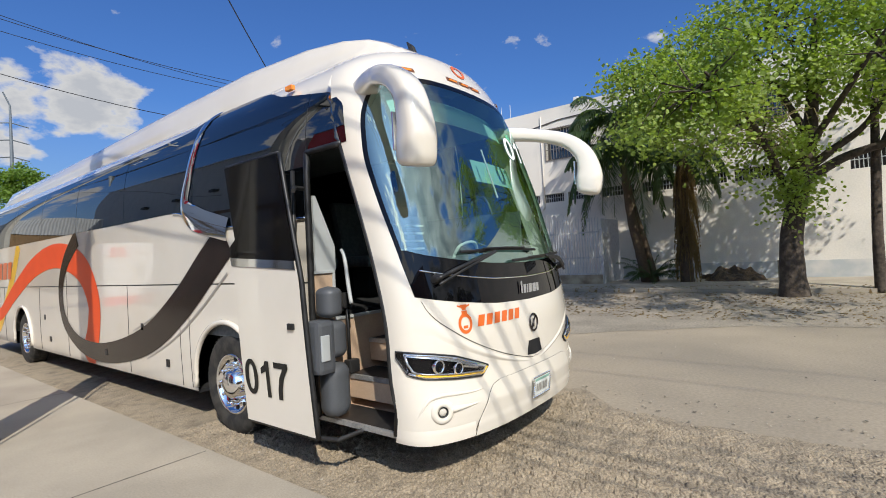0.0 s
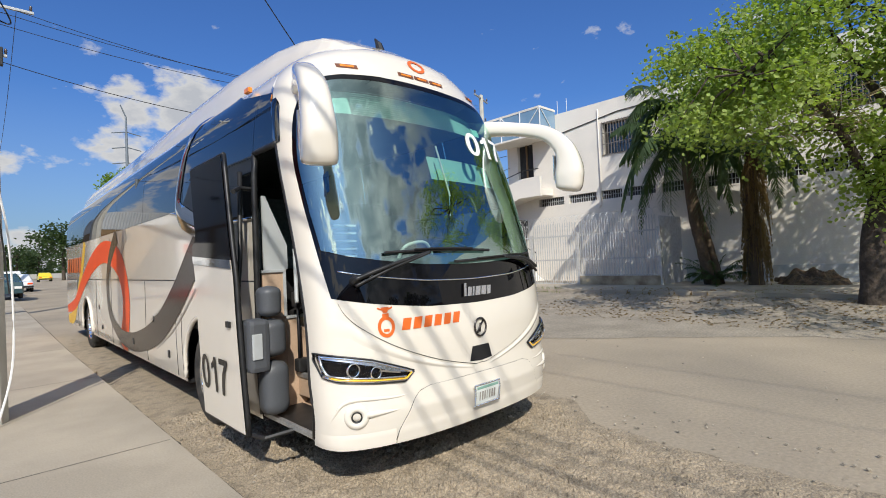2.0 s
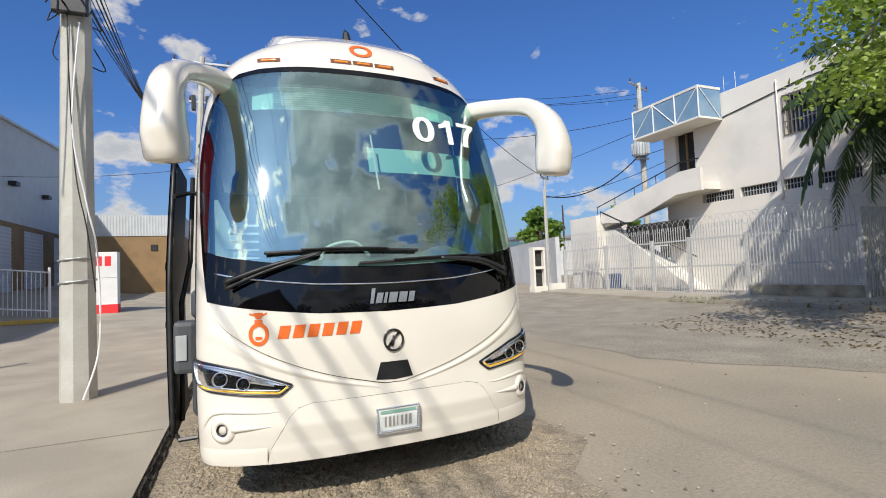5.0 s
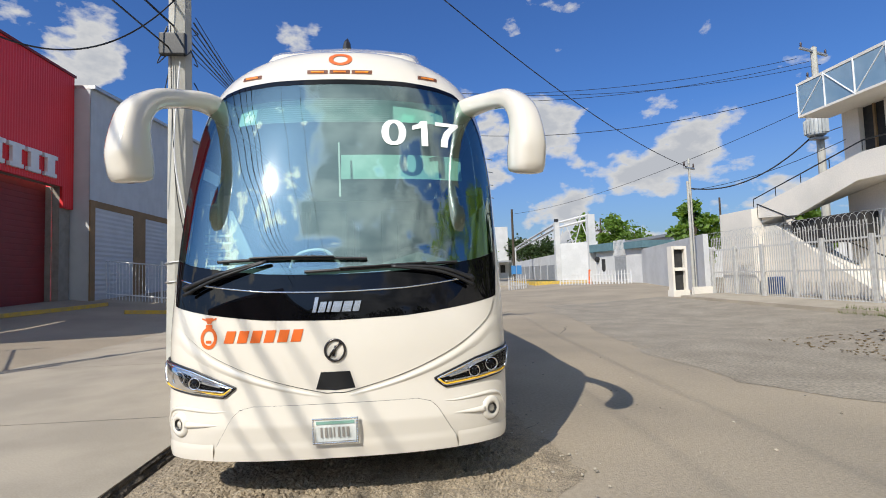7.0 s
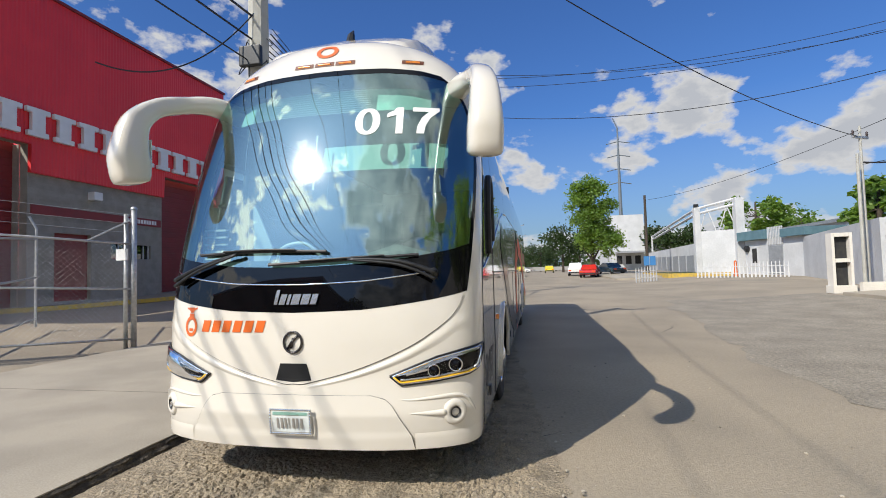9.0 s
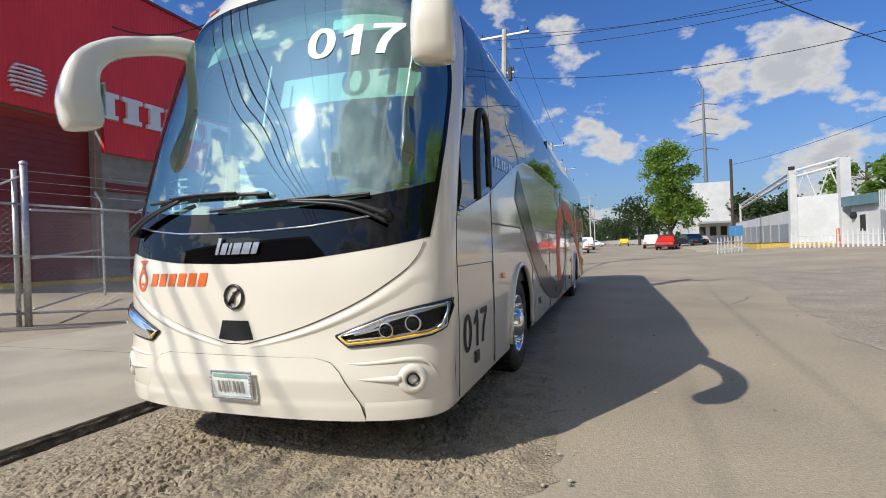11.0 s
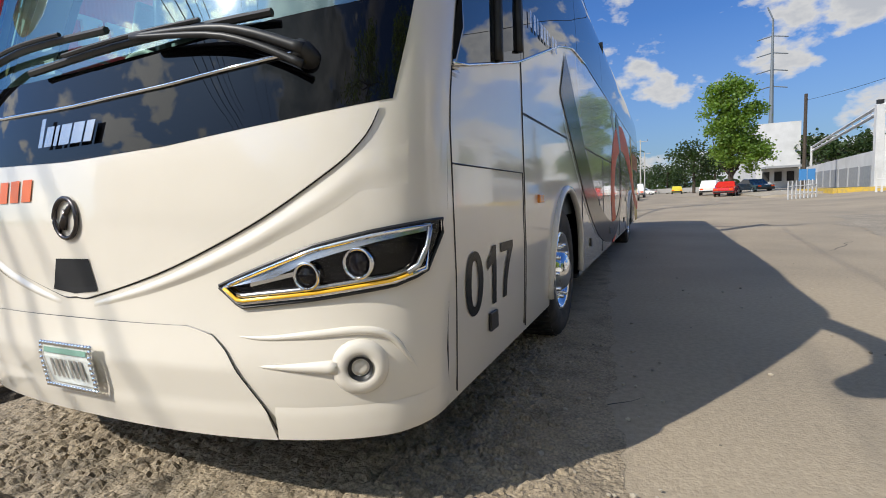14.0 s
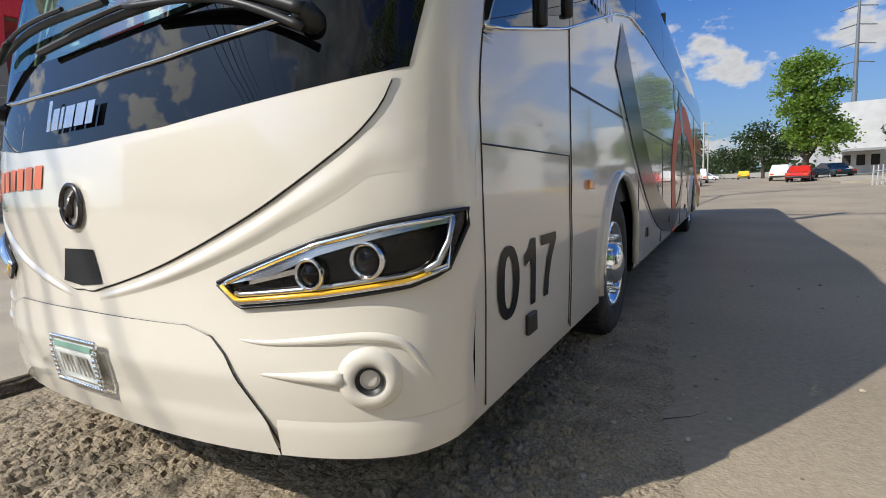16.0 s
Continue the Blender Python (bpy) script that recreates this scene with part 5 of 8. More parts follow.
# blinds behind the glass
part("sun_blind", sheet(bmesh.new(), lambda s, t: front_x(lerp(0.0, 1.02, s), lerp(2.41, 2.63, t)) + Vector((0, 0.24, 0)), 16, 3), CURTAIN, coach, "pale green sun visor")
bm = bmesh.new()
for i in range(12):
    z = 2.93 + i * 0.021
    sheet(bm, lambda s, t: front_x(lerp(-0.78, 0.42, s), z + 0.013 * t, -0.10 - 0.012 * t), 20, 1)
part("roller_blind", bm, PALE, coach, "ribbed roller blind", kind="stuff")
part("header_panel", sheet(bmesh.new(), lambda s, t: front_x(lerp(-0.95, 0.95, s), lerp(2.98, 3.2, t), -0.16), 20, 3), CURTAIN, coach)
part("visor_rod", bar([front_x(0.0, 2.72, -0.08), front_x(0.02, 2.25, -0.08)], 0.008, 6), SIGN_WHITE, coach)
part("toll_tag", sheet(bmesh.new(), lambda s, t: front_x(lerp(0.50, 0.62, s), lerp(2.86, 2.94, t), -0.004), 2, 2), CURTAIN, coach)


# ---- road surface: coarse worn strip along the kerb, with ragged edge ----
def rough_edge(y):
    return interp(y, [-14, -4, -2.3, -0.9, -0.2, 0.4, 1.1, 2.0, 4, 9, 16], [0.9, 1.1, 1.25, 1.22, 1.35, 1.9, 1.82, 1.7, 1.5, 1.0, -0.6]) + 0.10 * noise.noise((0, y * 2.3, 3.1)) + 0.05 * noise.noise((0, y * 9, 1.3))


def rough_strip(y0, y1, nx, ny):
    bm = bmesh.new()
    def f(s, t):
        y = lerp(y0, y1, t)
        x = lerp(-1.74, rough_edge(y), s)
        k = clip(min(s, 1 - s) * 7, 0, 1)
        h = 0.5 + 0.45 * noise.noise((x * 7, y * 7, 0)) + 0.35 * noise.noise((x * 22, y * 22, 4))
        if nx > 100:
            w = noise.noise_vector((x * 6, y * 6, 1)) * 0.35
            d, c = noise.voronoi((x * 20 + w.x, y * 20 + w.y, 0.0))
            chip = clip((d[1] - d[0]) * 5.0 - 0.25, 0, 1) * (0.35 + 0.65 * abs(noise.noise(c[0] * 7.31)) * 1.6)
            wear = clip(0.5 + 1.3 * noise.noise((x * 1.1, y * 0.9, 9)), 0, 1)
            h = h * 0.55 + lerp(0.35, 0.75, wear) * chip
        return Vector((x, y, 0.003 + k * (0.006 + (0.044 if nx > 100 else 0.036) * clip(h, 0, 1.1))))
    sheet(bm, f, nx, ny)
    return bm


tagged(part("road_strip_near", rough_strip(-3.2, 3.4, 260, 520), ROUGH), "coarse worn asphalt strip beside the kerb", "road", kind="structure")
tagged(part("road_strip_rear", rough_strip(3.4, 16, 40, 130), ROUGH, smooth=True), "coarse worn asphalt strip beside the kerb", "road", kind="structure")
tagged(part("road_strip_front", rough_strip(-14, -3.2, 40, 90), ROUGH, smooth=True), "coarse worn asphalt strip beside the kerb", "road", kind="structure")
# darker, grittier lane on the far side
GRIT = material("gritty_grey_asphalt", (0.235, 0.203, 0.158), 0.95, other=(0.32, 0.277, 0.215), scale=1.1, fine=0.3, fine_scale=24, bump=0.7, bump_scale=34, spread=(0.35, 0.7), detail=8)


def far_lane(s, t):
    y = lerp(-14, 19, t)
    x0 = interp(y, [-14, -1, 2, 5, 9, 19], [8.5, 7.8, 5.6, 5.0, 5.6, 7.0]) + 0.5 * noise.noise((0, y * 0.5, 7)) + 0.15 * noise.noise((0, y * 2.5, 7))
    x = lerp(x0, 12.92, s)
    return Vector((x, y, gz(x, y) + 0.005))


tagged(part("road_far_lane", sheet(bmesh.new(), far_lane, 30, 99), GRIT), "gritty grey asphalt lane scattered with leaf litter", "road", kind="structure")
# cracks
rnd = random.Random(5)
CRACK = material("crack_shadow", (0.045, 0.04, 0.034), 1.0, other=(0.07, 0.06, 0.05), scale=20)


def crack(x, y, ang, length, w, name="road_crack"):
    pts, p, a = [], Vector((x, y, 0)), ang
    while length > 0:
        pts.append(Vector((p.x, p.y, gz(p.x, p.y) + 0.002)))
        st = rnd.uniform(0.05, 0.14)
        a += rnd.uniform(-0.55, 0.55); a = lerp(a, ang, 0.25)
        p = p + Vector((math.cos(a), math.sin(a), 0)) * st
        length -= st
    n = len(pts) - 1
    ws = [w * rnd.uniform(0.4, 1.3) * (0.2 + 0.8 * math.sin(math.pi * i / n)) for i in range(n + 1)]
    def f(s, t):
        i = min(int(round(s * n)), n)
        d = (pts[min(i + 1, n)] - pts[max(i - 1, 0)]).normalized()
        return pts[i] + Vector((-d.y, d.x, 0)) * (t - 0.5) * ws[i]
    tagged(part(name, sheet(bmesh.new(), f, n, 1), CRACK), "dark ragged crack in the asphalt", "crack", "cracks in the road", "structure")


for x, y, a, l in ((3.1, 15.6, 0.25, 2.6), (2.2, 20.2, 0.1, 2.2), (1.35, 1.35, 0.9, 0.7), (1.5, 0.95, 2.0, 0.6), (1.7, 1.7, 2.6, 0.7), (1.2, 0.8, 0.1, 0.7), (4.5, 9, 1.2, 2.0)):
    crack(x, y, a, l, 0.010 if y < 5 else 0.03)
# pebbles
rnd = random.Random(11)
bm = bmesh.new()
for i in range(900):
    near = i < 700
    x, y = (rnd.uniform(-1.65, 2.0), rnd.uniform(-2.6, 2.6)) if near else (rnd.uniform(1.5, 10), rnd.uniform(-3, 9))
    r = rnd.uniform(0.005, 0.018)
    bmesh.ops.create_icosphere(bm, subdivisions=1, radius=1.0, matrix=pose(x, y, gz(x, y) + r * 0.4 + (0.012 if near else 0), 0, 0, rnd.uniform(0, 360)) @ Matrix.Diagonal((r, r * rnd.uniform(0.6, 1.0), r * 0.6, 1)))
tagged(part("pebbles", bm, material("pebble", (0.30, 0.265, 0.21), 0.95, vary=0.5)), "loose pebbles and grit on the road", "gravel", kind="stuff")
# pavement: joints, broken kerb lip
for y in (-9, -5.2, -1.6, 2.4, 6.4, 10.4, 15, 20, 25):
    b = bmesh.new()
    sheet(b, lambda s, t: Vector((lerp(-6.95, -1.75, s), y + 0.006 * (t - 0.5) * 2, gz(lerp(-6.95, -1.75, s), y) + 0.1015)), 6, 1)
    tagged(part("pavement_joint", b, CRACK), "dark joint between concrete slabs", "joint", "pavement joints", "structure")
bm = bmesh.new()
rnd = random.Random(3)
y = -13.5
while y < 26:
    l = rnd.uniform(0.12, 0.5)
    x = -1.735 + rnd.uniform(-0.015, 0.03)
    b = rnd.uniform(0.02, 0.06)
    box(bm, x - 0.05, x + b, y, y + l, gz(-1.7, y) - 0.02, gz(-1.7, y) + rnd.uniform(0.015, 0.085), 0.012)
    y += l + rnd.uniform(0.0, 0.35)
tagged(part("kerb_rubble", bm, ROUGH), "broken concrete crumbs along the kerb", "kerb", kind="stuff")
# broken face of the kerb: dirt, with its shade painted into the dark colour
KERB_DIRT_SHADE = material("kerb_dirt_and_shade", (0.05, 0.042, 0.033), 1.0, other=(0.11, 0.09, 0.066), scale=9, fine=0.3, fine_scale=60, bump=1.0, bump_scale=35)
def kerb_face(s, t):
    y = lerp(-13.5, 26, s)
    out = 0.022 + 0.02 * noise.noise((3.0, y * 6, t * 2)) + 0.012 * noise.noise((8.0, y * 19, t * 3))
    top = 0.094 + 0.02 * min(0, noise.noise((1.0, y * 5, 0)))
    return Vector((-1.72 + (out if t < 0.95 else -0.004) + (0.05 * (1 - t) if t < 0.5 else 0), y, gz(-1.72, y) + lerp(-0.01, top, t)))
tagged(part("kerb_face", sheet(bmesh.new(), kerb_face, 700, 5), KERB_DIRT_SHADE), "broken edge of the pavement slab, darkened for dirt and shade", "kerb", kind="structure")
# yellow kerbs of the yard
for k, pts in enumerate((((-13.4, 5.0), (-12.9, 10.5), (-12.2, 15.5), (-11.9, 18.0)), ((-10.2, 16.2), (-8.6, 17.4), (-7.25, 19.0)))):
    c = spline([(x, y, gz(x, y)) for x, y in pts], 6)
    b = bmesh.new()
    for p, q in zip(c, c[1:]):
        d = (q - p).normalized()
        nrm = Vector((-d.y, d.x, 0)) * 0.09
        v = [b.verts.new(w) for w in (p - nrm, p + nrm, q + nrm, q - nrm)]
        u = [b.verts.new(w + Vector((0, 0, 0.14))) for w in (p - nrm, p + nrm, q + nrm, q - nrm)]
        for quad in ((u[0], u[1], u[2], u[3]), (v[0], v[3], u[3], u[0]), (v[1], u[1], u[2], v[2]), (v[0], u[0], u[1], v[1]), (v[3], v[2], u[2], u[3])):
            b.faces.new(quad)
    tagged(part("yellow_kerb_%d" % (k + 1), b, KERB_YELLOW), "yellow painted concrete kerb of the yard", "kerb", kind="structure")


# ---- utility poles and cables ----
def utility_pole(x, y, h, r0, r1, label, sides=8, mat=POLE_CONCRETE, arms=(), lean=0.0):
    z = gz(x, y) + (0.1 if -7 < x < -1.7 else 0.1 if x > 12.9 else 0)
    t = thing("utility_pole", label, "pole", "poles along the street", at=pose(x, y, z))
    part("shaft", tube(bmesh.new(), [(lean * s, 0, h * s) for s in np.linspace(-0.02, 1, 8)], list(np.linspace(r0, r1, 8)), sides), mat, t)
    for zz, half, yaw in arms:
        b = made((-half, half, -0.05, 0.05, -0.05, 0.05), bevel=0.01)
        bmesh.ops.transform(b, matrix=pose(lean * zz / h, 0, zz, 0, 0, yaw), verts=b.verts[:])
        arm = part("crossarm", b, STEEL, t, "steel crossarm")
        for s in (-0.92, 0.0, 0.92):
            b = lathe(bmesh.new(), [(0.0, 0.0), (0.05, 0.0), (0.03, 0.06), (0.06, 0.09), (0.035, 0.14), (0.055, 0.18), (0.0, 0.26)], 8, pose(lean * zz / h, 0, zz, 0, 0, yaw) @ pose(half * s, 0, 0.05, 0, -90, 0))
            part("insulator", b, material("brown_insulator", (0.07, 0.05, 0.045), 0.3) if s == -0.92 and zz == arms[0][0] and "brown_insulator" not in bpy.data.materials else bpy.data.materials["brown_insulator"], arm, smooth=True)
    return t


pole_1 = utility_pole(-3.02, 4.55, 11.5, 0.215, 0.14, "tall tapered octagonal concrete pole with strapped cables", 8, arms=((11.0, 1.1, 0),))
for z in (1.55, 1.85):
    part("strap", tube(bmesh.new(), [Vector((0.208 * math.cos(a), 0.208 * math.sin(a), z + 0.02 * math.cos(a))) for a in np.linspace(0, 2 * math.pi, 17)[:-1]], 0.012, 6, True), STEEL, pole_1)
part("cable_drop", bar(spline([(0.10, -0.24, 5.0), (0.02, -0.26, 3.6), (0.16, -0.24, 2.6), (0.25, -0.12, 1.9), (0.26, -0.1, 0.7), (0.12, -0.27, 0.03)], 8), 0.012, 6), SIGN_WHITE, pole_1, "loose pale cable")
part("cable_drop", bar(spline([(-0.05, -0.22, 5.6), (-0.02, -0.25, 4.4), (0.05, -0.26, 3.0), (0.17, -0.24, 2.2), (0.24, -0.17, 1.4)], 8), 0.008, 6), TRIM, pole_1)
b = bmesh.new()
rnd = random.Random(2)
for i in range(9):
    a, z0 = rnd.uniform(0, 6.28), rnd.uniform(4.75, 5.7)
    tube(b, spline([Vector((math.cos(a) * 0.2, math.sin(a) * 0.2, z0)), Vector((math.cos(a) * 0.33, math.sin(a) * 0.33, z0 - rnd.uniform(0.1, 0.5))), Vector((math.cos(a + 0.8) * 0.2, math.sin(a + 0.8) * 0.2, z0 - rnd.uniform(0.0, 0.6)))], 5), 0.009, 5)
part("cable_tangle", b, TRIM, pole_1, "tangle of black cable loops", kind="stuff")
part("bracket", made((-0.2, 0.2, -0.3, -0.2, 5.1, 5.45), bevel=0.02), TRIM, pole_1)
pole_2 = utility_pole(-3.05, 21.8, 12.0, 0.22, 0.13, "tall concrete pole with crossarms and fuse gear", 8, arms=((11.7, 1.25, 0), (9.8, 0.5, 0)), lean=0.5)
for s in (-1, 1):
    part("fuse", made((0.4 + s * 0.3 - 0.09, 0.4 + s * 0.3 + 0.09, -0.12, 0.12, 9.4, 10.1), bevel=0.03), TRIM, pole_2)
for k in range(3):
    part("fuse", made((-0.7, -0.42, -0.1, 0.1, 9.3 + 0.3 * k, 9.5 + 0.3 * k), bevel=0.03), STEEL, pole_2)
utility_pole(-3.0, 45, 10.5, 0.18, 0.12, "distant concrete pole with crossarms", 6, arms=((10.2, 1.2, 0), (8.6, 1.0, 0)))
utility_pole(-3.2, 62, 10.5, 0.18, 0.12, "distant concrete pole with crossarms", 6, arms=((10.2, 1.2, 0), (8.6, 1.0, 0)))
t_pole = utility_pole(20.5, 17.8, 11.6, 0.2, 0.13, "concrete pole carrying a transformer", 8, arms=((11.4, 1.1, 20), (10.0, 0.7, 20)))
b = lathe(bmesh.new(), [(0.0, 0.0), (0.36, 0.0), (0.38, 0.05), (0.38, 0.85), (0.34, 0.92), (0.0, 0.95)], 20, pose(-0.45, -0.3, 7.2, 0, -90, 0))
part("transformer", b, PALE, t_pole, "grey finned transformer tank", smooth=True)
b = bmesh.new()
for k in range(18):
    a = 2 * math.pi * k / 18
    box(b, 0.36, 0.48, -0.012, 0.012, 7.3, 7.95, m=pose(-0.45, -0.3, 0) @ Matrix.Rotation(a, 4, "Z"))
part("cooling_fins", b, PALE, t_pole, kind="stuff")
part("bracket", made((-0.6, 0.1, -0.35, 0.0, 7.05, 7.15)), STEEL, t_pole)
r_pole = utility_pole(15.6, 20.6, 6.9, 0.07, 0.055, "slim grey pole beside the gate", 8, arms=((6.4, 0.5, 30),))
utility_pole(15.1, 20.0, 5.6, 0.075, 0.06, "slim grey pole beside the gate", 8)
utility_pole(13.8, 54, 8.6, 0.17, 0.13, "dark timber pole by the far yard", 8, mat=BARK)
utility_pole(23, 29, 6.0, 0.08, 0.07, "slim dark mast behind the gatehouse", 6, mat=BARK)
utility_pole(-1.6, 90, 9.5, 0.14, 0.1, "distant concrete pole with crossarms", 6, arms=((9.2, 1.2, 0),))
utility_pole(-1.9, 120, 9.5, 0.14, 0.1, "distant concrete pole with crossarms", 6, arms=((9.2, 1.2, 0),))


def cable(p, q, sag, r=0.014, label="black overhead cable slung between the poles"):
    p, q = Vector(p), Vector(q)
    pts = [p.lerp(q, s) - Vector((0, 0, sag * 4 * s * (1 - s))) for s in np.linspace(0, 1, 25)]
    tagged(part("overhead_cable", tube(bmesh.new(), pts, r, 5), TRIM), label, "cable", "overhead cables")


for k in range(3):
    cable((-2.9 + 1.05 * (k - 1), 21.8, 11.95 - 0.6 * (k == 1)), (20.5 + 0.9 * (k - 1), 17.8 + 0.3 * k, 11.5), 1.1, 0.013)
cable((-2.6, 21.8, 9.9), (20.4, 17.8, 10.1), 1.5, 0.016)
cable((-3.02, 4.55, 10.3), (15.6, 20.6, 6.9), 0.9, 0.016)
cable((13.8, 54, 8.9), (20.5, 17.8, 9.3), 0.9, 0.016)
cable((15.6, 20.6, 5.8), (20.2, 17.6, 7.9), 0.9, 0.035, "thick sagging black service cable")
cable((15.6, 20.6, 5.7), (17, 13, 6.2), 0.3, 0.014)
cable((20.5, 17.8, 7.8), (17.0, 7.6, 7.55), 0.25, 0.018)
cable((20.5, 17.8, 9.0), (16.9, -6, 9.0), 0.5, 0.016)
rnd = random.Random(9)
for k in range(7):
    cable((-3.02 + 0.03 * k, 4.7, 5.5 + 0.22 * k * 0.4), (-2.8, 21.7, 6.9 + 0.12 * k), 0.25 + 0.16 * k, 0.007 + 0.003 * (k % 3))
for k in range(5):
    cable((-3.05, 4.4, 5.3 + 0.42 * k), (-5.6 - 0.05 * k, -16, 7.5 + 0.55 * k), 0.35 + 0.05 * k, 0.013 + 0.004 * (k % 3))
cable((-3.6, 4.5, 11.1), (-4.6, -25, 11.2), 0.8, 0.01)
cable((-2.4, 4.5, 11.1), (-3.4, -25, 11.2), 0.9, 0.01)
cable((-3.0, 4.4, 6.2), (-4.4, 2.6, 4.7), 0.5, 0.012, "loose end of black cable hanging down")
for k in range(3):
    cable((-2.9 + 1.05 * (k - 1), 21.8, 11.9), (-3 + 1.1 * (k - 1), 45, 10.8), 0.5, 0.012)
cable((-3.0, 21.8, 6.9), (-14, 26, 7.2), 0.3, 0.012)

# ---- red warehouse ----
RX, RY0, RY1, RTOP = -14.0, 3.4, 18.95, 10.95
red = thing("red_warehouse", "red metal-clad warehouse with white sign letters over roller doors", "warehouse")
RB = 0.85


def wall_x(bm, x, y0, y1, z0, z1, thick, holes=()):
    """A wall in a plane of constant x, in one connected mesh, with openings y0, y1, z0, z1 cut through."""
    yy = sorted({y0, y1, *[h[0] for h in holes], *[h[1] for h in holes]})
    zz = sorted({z0, z1, *[clip(h[2], z0, z1) for h in holes], *[clip(h[3], z0, z1) for h in holes]})
    ny, nz = len(yy) - 1, len(zz) - 1
    def solid(i, j):
        if not (0 <= i < ny and 0 <= j < nz):
            return False
        cy, cz = (yy[i] + yy[i + 1]) / 2, (zz[j] + zz[j + 1]) / 2
        return not any(h[0] < cy < h[1] and h[2] < cz < h[3] for h in holes)
    store = {}
    def vert(i, j, k):
        if (i, j, k) not in store:
            store[i, j, k] = bm.verts.new((x + k * thick, yy[i], zz[j]))
        return store[i, j, k]
    for i in range(ny):
        for j in range(nz):
            if not solid(i, j):
                continue
            for k in (0, 1):
                bm.faces.new([vert(i, j, k), vert(i + 1, j, k), vert(i + 1, j + 1, k), vert(i, j + 1, k)])
            for di, dj, a, b in ((-1, 0, (0, 0), (0, 1)), (1, 0, (1, 0), (1, 1)), (0, -1, (0, 0), (1, 0)), (0, 1, (0, 1), (1, 1))):
                if not solid(i + di, j + dj):
                    bm.faces.new([vert(i + a[0], j + a[1], 0), vert(i + b[0], j + b[1], 0), vert(i + b[0], j + b[1], 1), vert(i + a[0], j + a[1], 1)])
    bmesh.ops.recalc_face_normals(bm, faces=bm.faces[:])
    return bm


D1, D2 = (14.9, 18.3, 0.9, 5.95), (4.8, 9.3, 0.9, 5.95)
SD = (10.2, 11.55, 0.9, 3.2)
W1, W2 = (12.4, 13.2, 2.35, 2.95), (13.6, 14.3, 2.35, 2.95)
bm = wall_x(bmesh.new(), RX, RY0, RY1, 0.3, 6.2, -0.3, [(h[0], h[1], 0.2, 5.95) for h in (D1, D2)] + [SD, W1, W2])
part("block_wall", bm, BLOCK, red, "grey concrete block lower wall")
bm = bmesh.new()
n = 90
def clad(s, t):
    y = lerp(RY0, RY1, s)
    return Vector((RX + 0.14 + (0.012 if int(s * 240) % 2 else 0), y, lerp(5.95 if 4.8 < y < 9.3 or 14.9 < y < 18.3 else 5.05, RTOP, t)))
sheet(bm, clad, 240, 1)
box(bm, RX + 0.004, RX + 0.135, RY0, RY1, 5.952, RTOP - 0.002)
for a, b in ((9.304, 14.896), (RY0, 4.796), (18.304, RY1)):
    box(bm, RX + 0.004, RX + 0.135, a, b, 5.05, 5.95)
part("red_cladding", bm, RED_METAL, red, "bright red ribbed cladding")
part("parapet_cap", made((RX - 0.4, RX + 0.22, RY0, RY1 + 0.02, RTOP, RTOP + 0.10)), RED_DOOR, red)
part("side_wall", made((RX - 30, RX - 0.31, RY1 - 0.3, RY1, 0.3, RTOP)), RED_METAL, red)
for dd in (D1, D2):
    rd = part("roller_door", made((RX - 0.62, RX - 0.55, dd[0], dd[1], dd[2] - 0.4, dd[3] + 0.2)), RED_DOOR, red, "dark red roller door")
    for i in range(22):
        z = dd[2] + 0.23 * i
        part("door_slat", made((RX - 0.56, RX - 0.535, dd[0] + 0.02, dd[1] - 0.02, z, z + 0.2), bevel=0.008), RED_DOOR, rd)
    for bx in ((RX - 0.55, RX - 0.305, dd[0], dd[0] + 0.04, 0.8, dd[3]), (RX - 0.55, RX - 0.305, dd[1] - 0.04, dd[1], 0.8, dd[3])):
        part("door_jamb", made(bx), BLOCK, red)
part("service_door", made((RX - 0.2, RX - 0.15, SD[0], SD[1], SD[2], SD[3])), RED_DOOR, red, "small red service door")
for w in (W1, W2):
    wn_ = part("window", made((RX - 0.16, RX - 0.14, w[0], w[1], w[2], w[3])), SIDE_GLASS, red)
    part("window_frame", made((RX - 0.13, RX - 0.09, w[0], w[0] + 0.05, w[2], w[3]), (RX - 0.13, RX - 0.09, w[1] - 0.05, w[1], w[2], w[3]), (RX - 0.13, RX - 0.09, w[0] + 0.4, w[0] + 0.44, w[2], w[3])), PALE_METAL, wn_)
part("band", made((RX, RX + 0.05, 9.4, 14.8, 3.75, 4.05)), RED_DOOR, red)
for i in range(12):
    part("sign_bar", made((RX + 0.052, RX + 0.06, 12.9 + i * 0.14, 13.0 + i * 0.14, 3.82, 3.98)), SIGN_WHITE, red)
part("wall_lamp", made((RX, RX + 0.3, 11.4, 11.75, 4.45, 4.75), bevel=0.03), SIGN_WHITE, red)
# block courses
b = bmesh.new()
for i in range(20):
    z = 1.0 + i * 0.2
    for a0, a1 in ((9.34, 14.86),):
        if not (z < 3.3):
            box(b, RX - 0.001, RX + 0.006, a0, a1, z, z + 0.188)
        else:
            box(b, RX - 0.001, RX + 0.006, a0, 10.15, z, z + 0.188)
            box(b, RX - 0.001, RX + 0.006, 11.6, 12.35 if 2.2 < z < 3.0 else a1, z, z + 0.188)
part("block_course", b, BLOCK, red, kind="stuff")
